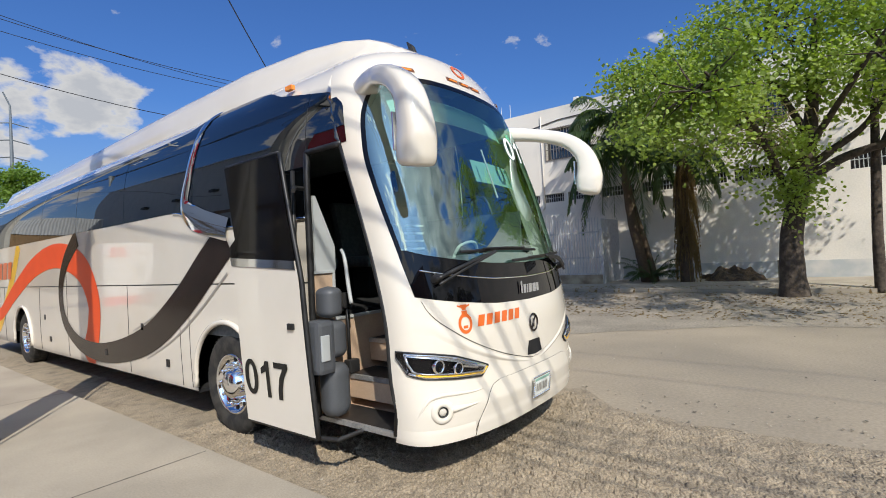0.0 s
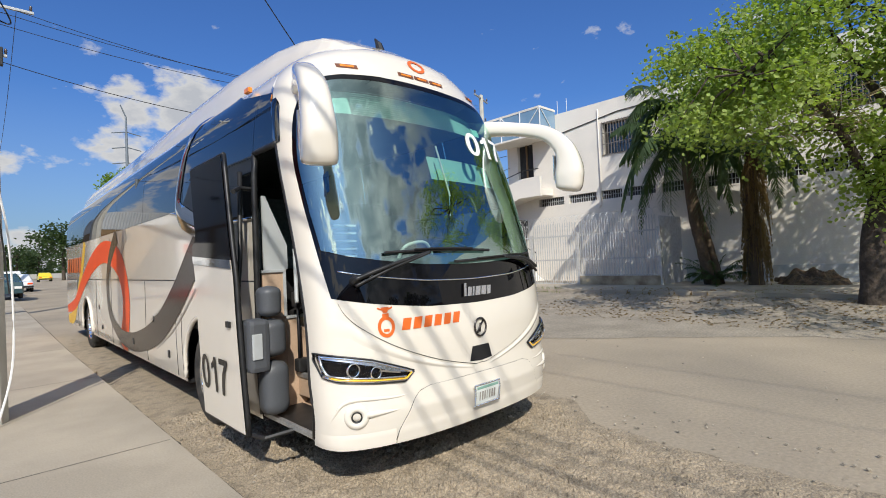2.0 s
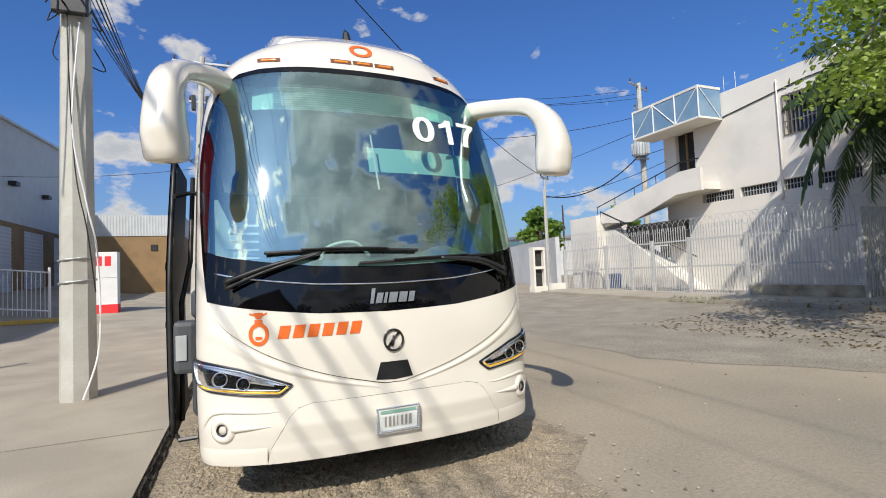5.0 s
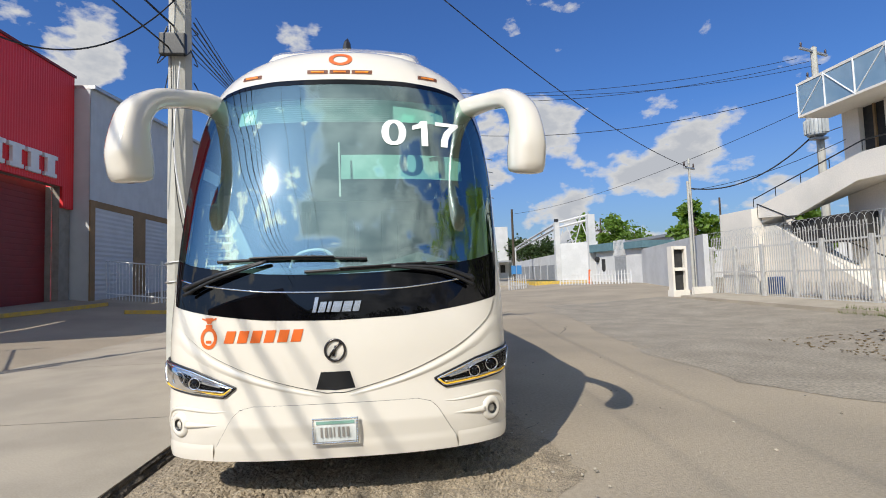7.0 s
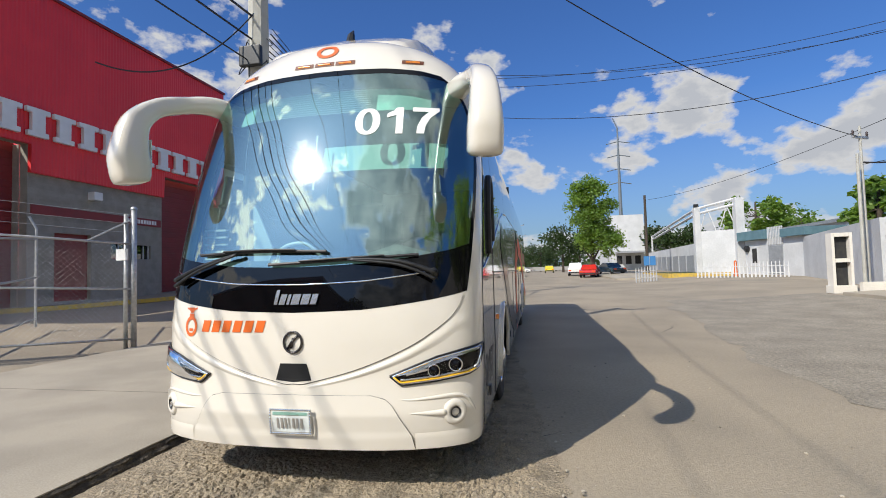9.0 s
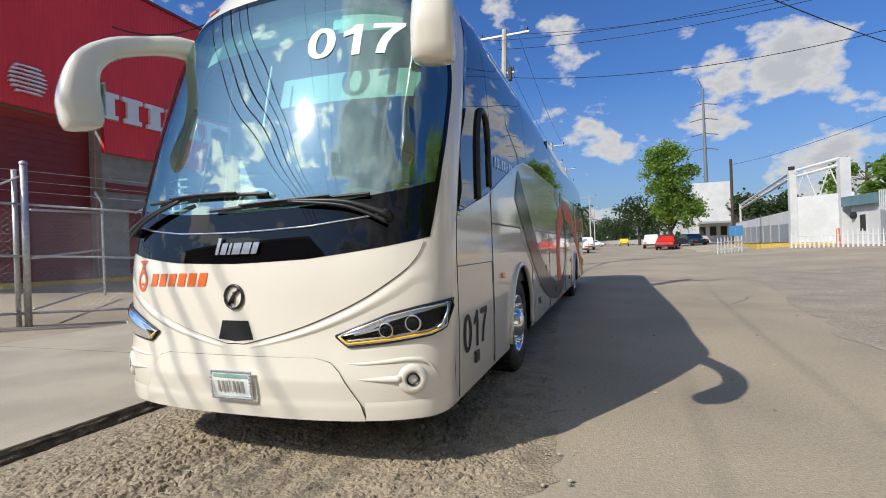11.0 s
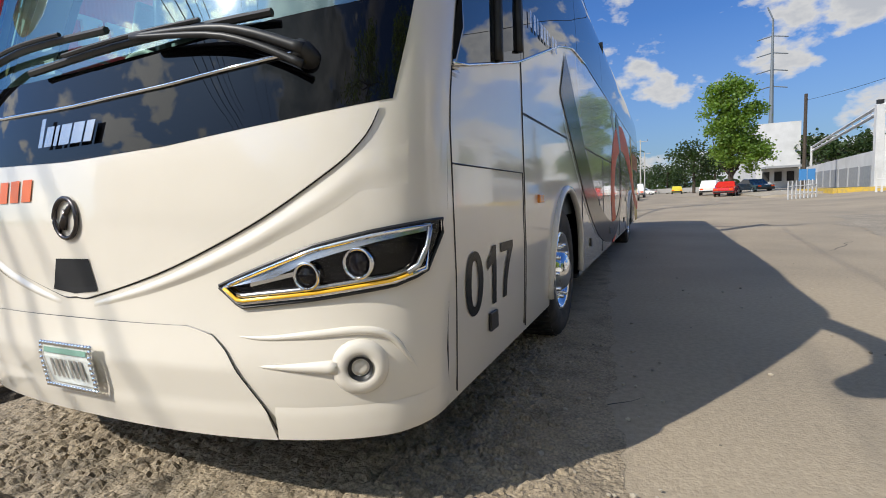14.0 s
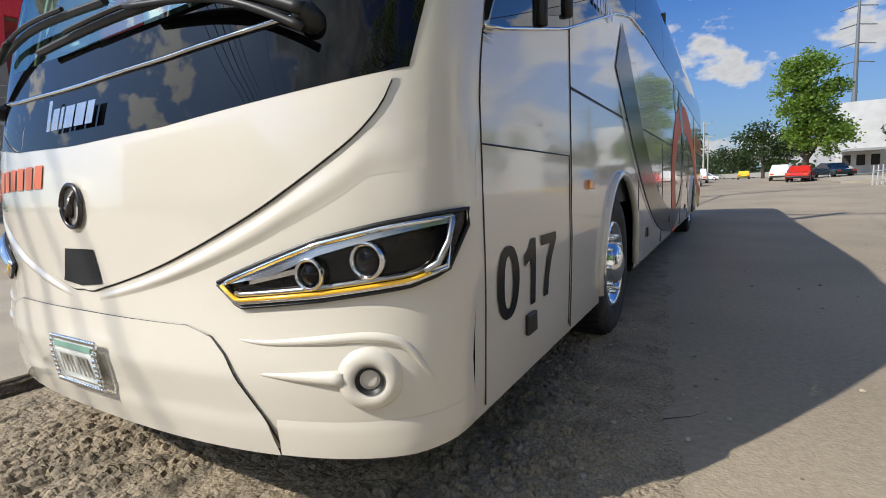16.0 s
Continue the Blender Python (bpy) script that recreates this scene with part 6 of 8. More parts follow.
# sign: eleven plain raised blocks with slab feet, and a striped disc
def sign_block(y, w):
    b = bmesh.new()
    zt, zb = 7.10, 6.18
    box(b, RX + 0.16, RX + 0.30, y + w * 0.22, y + w * 0.78, zb, zt, 0.02)
    box(b, RX + 0.16, RX + 0.295, y, y + w, zt - 0.17, zt - 0.003, 0.02)
    box(b, RX + 0.16, RX + 0.295, y + w * 0.06, y + w * 0.94, zb + 0.003, zb + 0.17, 0.02)
    tagged(part("sign_letter", b, SIGN_WHITE, red), "white raised sign block")
for i in range(11):
    sign_block(8.15 + i * 0.885, 0.76)
b = bmesh.new()
for i in range(7):
    z = 6.33 + i * 0.125
    h = math.sqrt(max(0.0, 0.52 ** 2 - (z + 0.05 - 6.75) ** 2))
    prism(b, [(-h, 0), (-h * 0.5, 0.05), (h * 0.9, 0.03), (h, 0.06), (h * 0.6, 0.10), (-h * 0.9, 0.085)], 0.1, Matrix.Translation((RX + 0.16, 7.05, z)) @ Matrix(((0, 0, 1, 0), (1, 0, 0, 0), (0, 1, 0, 0), (0, 0, 0, 1))))
part("striped_disc", b, SIGN_WHITE, red, "white striped disc sign")

# ---- pale warehouse beyond it ----
pale = thing("pale_warehouse", "pale blue-grey metal warehouse with tall doors", "warehouse")
PX = -13.2
PY0, PY1 = 19.0, 48.0


def pale_top(y):
    return lerp(10.5, 12.1, (y - PY0) / (PY1 - PY0))


part("upper_cladding", sheet(bmesh.new(), lambda s, t: Vector((PX + (0.015 if int(s * 130) % 2 else 0), lerp(PY0, PY1, s), lerp(5.5, pale_top(lerp(PY0, PY1, s)), t))), 130, 1), PALE_METAL, pale, "pale ribbed cladding")
b = made((PX - 22, PX - 0.02, PY0, PY1, 0.5, 10.0))
for v_ in b.verts:
    if v_.co.z > 5:
        v_.co.z = pale_top(v_.co.y)
part("body", b, PALE_METAL, pale)
PALE_DOORS = (19.35, 23.6, 28.6, 33.4, 38.4)
part("lower_wall", wall_x(bmesh.new(), PX + 0.03, PY0, PY1, 0.5, 5.5, -0.06, [(y, y + 3.1, 0.5, 5.2) for y in PALE_DOORS]), BROWN_WALL, pale, "brown lower wall")
for y in PALE_DOORS:
    part("loading_door", sheet(bmesh.new(), lambda s, t: Vector((PX + (0.02 if int(t * 40) % 2 else 0), lerp(y, y + 3.1, s), lerp(0.8, 5.2, t))), 1, 40), PALE_METAL, pale, "pale ribbed roller door")
b = made((PX - 22, PX + 0.2, PY0 - 0.02, PY1 + 0.1, 0.0, 0.15))
for v_ in b.verts:
    v_.co.z += pale_top(v_.co.y)
part("eave", b, STEEL, pale)
for y in (26.2, 31.2, 36.2):
    part("wall_lamp", made((PX + 0.02, PX + 0.4, y, y + 0.6, 7.6, 7.85), bevel=0.02), TRIM, pale)
railing = thing("yard_railing", "low white steel railing beside the yard entrance", "fence")
for h in (0.25, 1.75):
    part("rail", bar([(-13.6, 20.2, gz(-13.6, 20.2) + h), (-8.0, 20.2, gz(-8.0, 20.2) + h)], 0.03, 8), SIGN_WHITE, railing)
for k in range(40):
    x = lerp(-13.6, -8.0, k / 39)
    big = k in (0, 20, 39)
    part("post" if big else "baluster", bar([(x, 20.2, gz(x, 20.2) - 0.02), (x, 20.2, gz(x, 20.2) + (1.95 if big else 1.75))], 0.05 if big else 0.012, 6), SIGN_WHITE, railing)
# ---- brown building with metal top ----
brown = thing("brown_building", "brown block building with a pale metal top band", "building")
BX0, BX1, BY0, BY1 = -9.9, -4.75, 34.5, 41.0
part("block_wall", made((BX0, BX1, BY0, BY1, 0.4, 4.9)), BROWN_WALL, brown)
part("metal_band", sheet(bmesh.new(), lambda s, t: Vector((lerp(BX0, BX1 + 0.05, s), BY0 - 0.05 + (0.02 if int(s * 60) % 2 else 0), lerp(4.9, 6.3, t))), 60, 1), PALE_METAL, brown)
part("metal_top", made((BX0, BX1 + 0.05, BY0 - 0.02, BY1, 4.9, 6.3)), PALE_METAL, brown)
part("vent", made((-6.7, -6.3, BY0 - 0.06, BY0 + 0.02, 3.9, 4.3)), DARK_OPEN, brown)
b = made((-4.7, -3.4, 41.1, 44, 3.6, 3.75))
part("awning", b, TRIM, brown)
# kiosk
kiosk = thing("kiosk", "white kiosk panel with a red foot and red bars", "kiosk", at=pose(-6.25, 20.9, gz(-6.25, 20.9) + 0.05))
part("panel", made((-1.39, 0.42, -0.25, 0.25, 0.0, 2.58), bevel=0.02), SIGN_WHITE, kiosk)
part("meter_box", made((-1.08, -0.82, -0.36, -0.252, 1.35, 1.72), bevel=0.02), PALE, kiosk, "grey electricity meter box")
part("conduit", bar([(-0.95, -0.28, 0.3), (-0.95, -0.28, 2.55)], 0.02, 6), PALE, kiosk)
part("foot", made((-1.40, 0.43, -0.26, 0.26, 0.0, 0.40), bevel=0.01), RED_METAL, kiosk)
for x in (-0.35, -0.02):
    part("sign_bar", made((x, x + 0.22, -0.262, -0.25, 2.0, 2.4)), RED_METAL, kiosk)
part("seam", made((-1.38, 0.41, -0.256, -0.25, 1.5, 1.52)), STEEL, kiosk)


# ---- chain-link fence of the yard ----
def mesh_panel(bm, p, q, z0, z1, pitch=0.11, r=0.0016):
    p, q = Vector(p), Vector(q)
    L, H = (q - p).length, z1 - z0
    d = (q - p).normalized()
    k = -H
    while k < L:
        for sgn in (1, -1):
            a0, a1 = max(k, 0), min(k + H, L)
            if a1 > a0:
                h0, h1 = (a0 - k, a1 - k) if sgn > 0 else (H - (a0 - k), H - (a1 - k))
                tube(bm, [p + d * a0 + Vector((0, 0, z0 + h0)), p + d * a1 + Vector((0, 0, z0 + h1))], r, 3, cap=False)
        k += pitch


fence = thing("chain_link_fence", "galvanised chain-link fence with barbed wire on top", "fence")
FP = [(-11.2, -1.4), (-9.8, 1.15), (-8.42, 3.75), (-7.1, 6.15)]
for i, (x, y) in enumerate(FP):
    z = gz(x, y) + 0.02
    big = i >= 2
    part("post", bar([(x, y, z - 0.1), (x, y, z + 3.1)], 0.06 if big else 0.035, 12), STEEL, fence, smooth=True)
    if big:
        part("gate_post", bar([(x - 0.11, y - 0.1, z), (x - 0.11, y - 0.1, z + 3.0)], 0.045, 12), STEEL, fence, smooth=True)
        part("post_cap", lathe(bmesh.new(), [(0.07, 0.0), (0.07, 0.04), (0.03, 0.07), (0.0, 0.075)], 12, pose(x, y, z + 3.1, 0, -90, 0)), STEEL, fence, smooth=True)
        part("brace", bar([(x, y, z + 2.9), (x - 0.45, y - 0.8, z + 2.35)], 0.02, 8), STEEL, fence)
for (x0, y0_), (x1, y1_) in zip(FP, FP[1:]):
    for h in (0.25, 1.35, 2.35):
        part("rail", bar([(x0, y0_, gz(x0, y0_) + h), (x1, y1_, gz(x1, y1_) + h)], 0.024, 8), STEEL, fence, smooth=True)
    for h in (2.6, 2.8, 3.0):
        part("barbed_wire", bar([(x0, y0_, gz(x0, y0_) + h), (x1, y1_, gz(x1, y1_) + h)], 0.004, 4), STEEL, fence)
    b = bmesh.new()
    mesh_panel(b, (x0, y0_, gz(x0, y0_)), (x1, y1_, gz(x1, y1_)), 0.25, 2.35)
    part("wire_mesh", b, STEEL, fence, kind="stuff")
gate_leaf = thing("yard_gate", "open chain-link gate leaf on a pipe frame", "gate")
GA, GB = (-8.5, 3.9), (-10.3, 6.6)
for h in (0.3, 1.3, 2.25):
    part("rail", bar([(*GA, gz(*GA) + h), (*GB, gz(*GB) + h)], 0.024, 8), STEEL, gate_leaf, smooth=True)
part("stile", bar([(*GB, gz(*GB) + 0.1), (*GB, gz(*GB) + 2.5), (GB[0] - 0.1, GB[1] - 0.1, gz(*GB) + 2.8)], 0.03, 8), STEEL, gate_leaf)
b = bmesh.new()
mesh_panel(b, (*GA, gz(*GA)), (*GB, gz(*GB)), 0.3, 2.25)
part("wire_mesh", b, STEEL, gate_leaf, kind="stuff")
part("latch_plate", made((-7.42, -7.12, 6.0, 6.02, 2.0, 2.25)), SIGN_WHITE, fence)


# ---- white building across the street ----
HX, HTOP = 17.0, 8.3
house = thing("white_building", "white rendered two-storey building with barred windows and an outside stair", "building")
VENTS = [(9.85, 11.26, 3.98, 4.36), (8.18, 9.58, 3.98, 4.36), (6.98, 7.98, 3.98, 4.36), (5.55, 6.78, 3.98, 4.36), (3.9, 5.3, 3.95, 4.36), (2.2, 3.6, 3.95, 4.36), (0.55, 1.9, 3.95, 4.36), (-0.9, 0.3, 3.95, 4.4), (-5.0, -3.0, 3.9, 4.5), (-8.5, -6.5, 3.9, 4.5)]
WINS = [(5.6, 7.75, 5.92, 7.34), (2.6, 4.6, 5.92, 7.34), (-1.4, 0.6, 5.92, 7.34), (-6.0, -3.5, 5.92, 7.34)]
HDOOR = (11.5, 12.45, 5.35, 7.2)
part("front_wall", wall_x(bmesh.new(), HX, -24, 13.1, 0.0, HTOP, 0.35, VENTS + WINS + [HDOOR]), WHITE_WALL, house, "white rendered wall with stains")
part("end_wall", made((HX + 0.36, HX + 16, 12.8, 13.1, 0, HTOP)), WHITE_WALL, house)
part("roof_slab", made((HX + 0.36, HX + 16, -24, 12.79, HTOP - 0.3, HTOP - 0.02)), CONCRETE, house)
# added dark sheet, standing in for the unlit rooms behind the openings
part("dark_room_sheet", made((HX + 0.9, HX + 1.0, -24, 12.7, 0.2, HTOP - 0.4)), DARK_OPEN, house)
part("plinth", made((HX - 0.02, HX - 0.002, -24, 4.5, 0.3, 0.95)), material("grey_plinth_paint", (0.40, 0.42, 0.42), 0.85, other=(0.55, 0.53, 0.49), scale=1.5), house)
for i, (a, b_, c, d) in enumerate(VENTS):
    v = part("vent_grille", made((HX + 0.2, HX + 0.24, a, b_, c, d)), DARK_OPEN, house, "slot window with a dark sheet behind its grille")
    g = bmesh.new()
    n = int((b_ - a) / 0.11)
    for k in range(1, n):
        y = lerp(a, b_, k / n)
        box(g, HX + 0.08, HX + 0.1, y - 0.012, y + 0.012, c, d)
    box(g, HX + 0.06, HX + 0.08, a, b_, (c + d) / 2 - 0.012, (c + d) / 2 + 0.012)
    part("grille", g, PALE, v, kind="stuff")
for a, b_, c, d in WINS:
    w = part("barred_window", made((HX + 0.25, HX + 0.27, a, b_, c, d)), SIDE_GLASS, house, "dark window behind white bars")
    n = int((b_ - a) / 0.13)
    g = bmesh.new()
    for k in range(n + 1):
        y = lerp(a + 0.01, b_ - 0.01, k / n)
        box(g, HX - 0.06, HX - 0.035, y - 0.013, y + 0.013, c - 0.03, d + 0.03)
    for z in (c, (c * 2 + d) / 3, (c + 2 * d) / 3, d):
        box(g, HX - 0.034, HX - 0.01, a - 0.03, b_ + 0.03, z - 0.014, z + 0.014)
    part("window_grille", g, material("brown_grey_bars", (0.17, 0.15, 0.13), 0.6) if "brown_grey_bars" not in bpy.data.materials else bpy.data.materials["brown_grey_bars"], w, kind="stuff")
# dark sheet painted as the unlit doorway
part("dark_doorway_sheet", made((HX + 0.2, HX + 0.24, HDOOR[0], HDOOR[1], HDOOR[2], HDOOR[3])), DARK_OPEN, house)
part("door_frame", made((HX + 0.1, HX + 0.18, HDOOR[0], HDOOR[0] + 0.08, HDOOR[2], HDOOR[3]), (HX + 0.1, HX + 0.18, HDOOR[0] + 0.45, HDOOR[0] + 0.51, HDOOR[2], HDOOR[3])), BROWN_WALL, house)
part("downpipe", bar([(HX - 0.05, 7.92, 8.0), (HX - 0.05, 7.92, 3.7)], 0.022, 8), WHITE_WALL, house, smooth=True)
part("pipe_elbow", bar([(HX - 0.05, 7.92, 3.75), (HX - 0.05, 8.05, 3.66)], 0.05, 8), WHITE_WALL, house)
part("conduit", bar([(HX - 0.03, 10.1, 7.3), (HX - 0.03, 7.0, 7.7), (HX - 0.03, 3.0, 7.75)], 0.02, 6), TRIM, house)
for y in (9.6, 10.1, 2.2):
    part("roof_rod", bar([(HX + 0.2, y, HTOP), (HX + 0.2, y, HTOP + 0.7)], 0.014, 5), STEEL, house)
part("flood_lamp", made((HX - 0.15, HX + 0.1, 6.0, 6.25, HTOP + 0.02, HTOP + 0.2), bevel=0.03), SIGN_WHITE, house)
# outside stair with solid parapet
def yz(outline, x0, x1):
    return prism(bmesh.new(), outline, x1 - x0, Matrix.Translation((x0, 0, 0)) @ Matrix(((0, 0, 1, 0), (1, 0, 0, 0), (0, 1, 0, 0), (0, 0, 0, 1))))
part("stair_parapet", yz([(10.4, 4.40), (10.4, 5.32), (11.4, 5.32), (16.6, 4.12), (16.6, 3.72), (14.2, 3.55), (11.6, 4.40)][::-1], 15.9, 16.05), WHITE_WALL, house, "white solid stair parapet")
part("stair_flight", yz([(10.4, 4.45), (10.4, 4.75), (11.4, 4.75), (16.6, 3.72), (16.6, 3.42), (11.4, 4.42)][::-1], 16.06, 16.98), WHITE_WALL, house)
part("stair_wall", yz([(11.0, 0.3), (16.4, 0.3), (16.4, 3.3), (15.6, 3.3)][::-1], 16.1, 16.98), WHITE_WALL, house)
part("landing_block", made((15.6, 17.6, 16.3, 18.4, 0.3, 4.1)), WHITE_WALL, house)
# dark box painted as the shade under the flight
part("understair_shade", made((16.3, 16.99, 12.0, 15.0, 2.4, 3.4)), DARK_OPEN, house)
for pts in (((15.97, 10.5, 5.34), (15.97, 11.4, 5.36), (15.97, 16.6, 4.2)), ((15.9, 16.3, 4.3), (15.9, 10.8, 1.75))):
    off = 0.35 if pts[0][1] < 12 else 0.0
    rl = part("hand_rail", bar([Vector(p) + Vector((0, 0, off)) for p in pts], 0.025, 8), TRIM, house, "dark stair rail")
    p0, p1 = Vector(pts[-2]), Vector(pts[-1])
    for k in range(5):
        q = p0.lerp(p1, k / 4)
        part("rail_post", bar([q - Vector((0, 0, 0.6 if not off else 0)), q + Vector((0, 0, off))], 0.016, 6), TRIM, rl)
# glazed lobby on the corner
b = made((15.7, 16.98, 10.1, 13.6, 7.2, 7.28), (15.7, 16.98, 10.1, 13.6, 8.42, 8.52))
part("lobby_slab", b, WHITE_WALL, house)
part("lobby_glass", made((15.72, 15.74, 10.14, 13.56, 7.28, 8.42)), BRIDGE_GLASS, house, "blue tinted glazing")
part("lobby_glass", made((15.76, 16.96, 10.12, 10.14, 7.28, 8.42)), BRIDGE_GLASS, house, "blue tinted glazing")
for y in (10.12, 11.25, 12.4, 13.56):
    part("mullion", bar([(15.71, y, 7.22), (15.71, y, 8.48)], 0.03, 6), SIGN_WHITE, house)
for y0_, y1_ in ((10.12, 11.25), (12.4, 11.25), (12.4, 13.56)):
    part("lobby_brace", bar([(15.71, y0_, 8.45), (15.71, y1_, 7.25)], 0.024, 6), SIGN_WHITE, house)
part("lobby_brace", bar([(16.9, 10.1, 7.25), (15.75, 10.1, 8.45)], 0.024, 6), SIGN_WHITE, house)

# ---- steel bar fence with coiled razor wire ----
bf = thing("bar_fence", "pale steel bar fence with coiled razor wire on top", "fence")
FXX = 14.8
FENCE_STEEL = material("pale_fence_paint", (0.50, 0.50, 0.48), 0.5, other=(0.42, 0.41, 0.39), scale=8)
def fence_base(y):
    return 0.72 if y < 7.85 else 0.36
for y in (4.6, 7.9, 10.2, 12.0, 13.2, 14.8, 16.4, 18.0):
    part("post", made((FXX - 0.06, FXX + 0.06, y - 0.06, y + 0.06, 0.2, 2.5), bevel=0.008), FENCE_STEEL, bf)
for y0_, y1_ in ((4.6, 7.9), (7.9, 10.2), (10.2, 12.0), (12.0, 13.2), (13.2, 14.8), (14.8, 16.4), (16.4, 18.0)):
    zb = fence_base((y0_ + y1_) / 2)
    pn = part("panel", made((FXX - 0.025, FXX + 0.025, y0_ + 0.06, y1_ - 0.06, zb, zb + 0.06)), FENCE_STEEL, bf)
    for zr in (1.36, 2.36):
        part("rail", made((FXX - 0.025, FXX + 0.025, y0_ + 0.06, y1_ - 0.06, zr, zr + 0.06)), FENCE_STEEL, pn)
    n = int((y1_ - y0_) / 0.11)
    one = part("fence_bar", made((-0.04, -0.026, -0.014, 0.014, 0, 2.95 - zb)), FENCE_STEEL, pn)
    one.matrix_basis = pose(FXX, lerp(y0_, y1_, 1 / n), zb)
    for k in range(2, n):
        o = new("fence_bar", one.data)
        o.parent = pn
        o.matrix_basis = pose(FXX, lerp(y0_, y1_, k / n), zb)
b = bmesh.new()
pts = []
for k in range(int((18 - 4.6) / 0.26 * 14)):
    a = 2 * math.pi * k / 14
    pts.append(Vector((FXX + 0.22 * math.cos(a), 4.6 + 0.26 * k / 14, 3.0 + 0.22 * math.sin(a))))
tube(b, pts, 0.006, 4)
part("razor_wire", b, STEEL, bf, "coiled razor wire", kind="stuff")
tagged(part("low_wall", made((14.7, 14.95, 4.6, 7.84, 0.1, 0.72), bevel=0.01), material("stained_low_wall", (0.42, 0.36, 0.25), 0.9, other=(0.16, 0.11, 0.07), scale=2.4, spread=(0.35, 0.75))), "stained low wall under the steel fence", "wall", kind="structure")
return_fence = thing("return_fence", "pale steel bar fence returning to the building", "fence")
b = bmesh.new()
for k in range(20):
    x = lerp(14.9, 16.98, k / 20)
    box(b, x - 0.013, x + 0.013, 4.6, 4.63, 0.3, 2.9)
part("fence_bar", b, FENCE_STEEL, return_fence, kind="stuff")
tagged(part("blue_bin", made((15.8, 16.4, 15.3, 15.9, 0.25, 1.15), bevel=0.05), material("blue_plastic", (0.03, 0.08, 0.22), 0.5)), "blue plastic bin behind the fence", "bin")
meter = thing("meter_pillar", "white masonry pillar with dark meter openings", "pillar", at=pose(13.35, 18.4, gz(13.35, 18.4)))
part("frame", made((-0.36, -0.26, -0.2, 0.2, 0, 2.35), (0.26, 0.36, -0.2, 0.2, 0, 2.35), (-0.25, 0.25, -0.2, 0.2, 2.2, 2.35), (-0.25, 0.25, -0.2, 0.2, 1.2, 1.35), (-0.4, 0.4, -0.25, 0.25, 0, 0.3)), WHITE_WALL, meter)
part("recess", made((-0.25, 0.25, 0.0, 0.18, 0.3, 1.2), (-0.25, 0.25, 0.0, 0.18, 1.35, 2.2)), DARK_OPEN, meter)
tagged(part("low_plinth_wall", made((13.8, 14.7, 17.9, 18.1, 0.2, 0.75)), WHITE_WALL), "low white wall beside the meter pillar", "wall", kind="structure")


# ---- plants ----
def leaf_mesh(points, size, rnd, droop=0.3, shape="leaf"):
    """Many small leaves; each an outline of six corners, slightly folded."""
    verts, faces = [], []
    outline = ((0, 0.0), (0.42, 0.22), (0.5, 0.55), (0.0, 1.0), (-0.5, 0.55), (-0.42, 0.22)) if shape == "leaf" else ((0, 0), (0.08, 0.3), (0.06, 0.8), (0, 1), (-0.06, 0.8), (-0.08, 0.3))
    for p in points:
        s = size * rnd.uniform(0.65, 1.25)
        m = Matrix.Translation(p) @ Euler((rnd.uniform(-1.2, 0.6) - droop, rnd.uniform(-0.9, 0.9), rnd.uniform(0, 6.283))).to_matrix().to_4x4()
        k = len(verts)
        for u, v in outline:
            verts.append(m @ Vector((u * s, v * s, -0.12 * s * abs(u) * 2)))
        faces.append(tuple(range(k, k + 6)))
    return verts, faces


def pydata(name, verts, faces, mat, parent, label="", kind="stuff"):
    me = bpy.data.meshes.new(name)
    me.from_pydata([tuple(v) for v in verts], [], faces)
    me.materials.append(mat)
    ob = new(name, me)
    ob.parent = parent
    if label:
        ob["label"] = label
    if kind:
        ob["kind"] = kind
    return ob


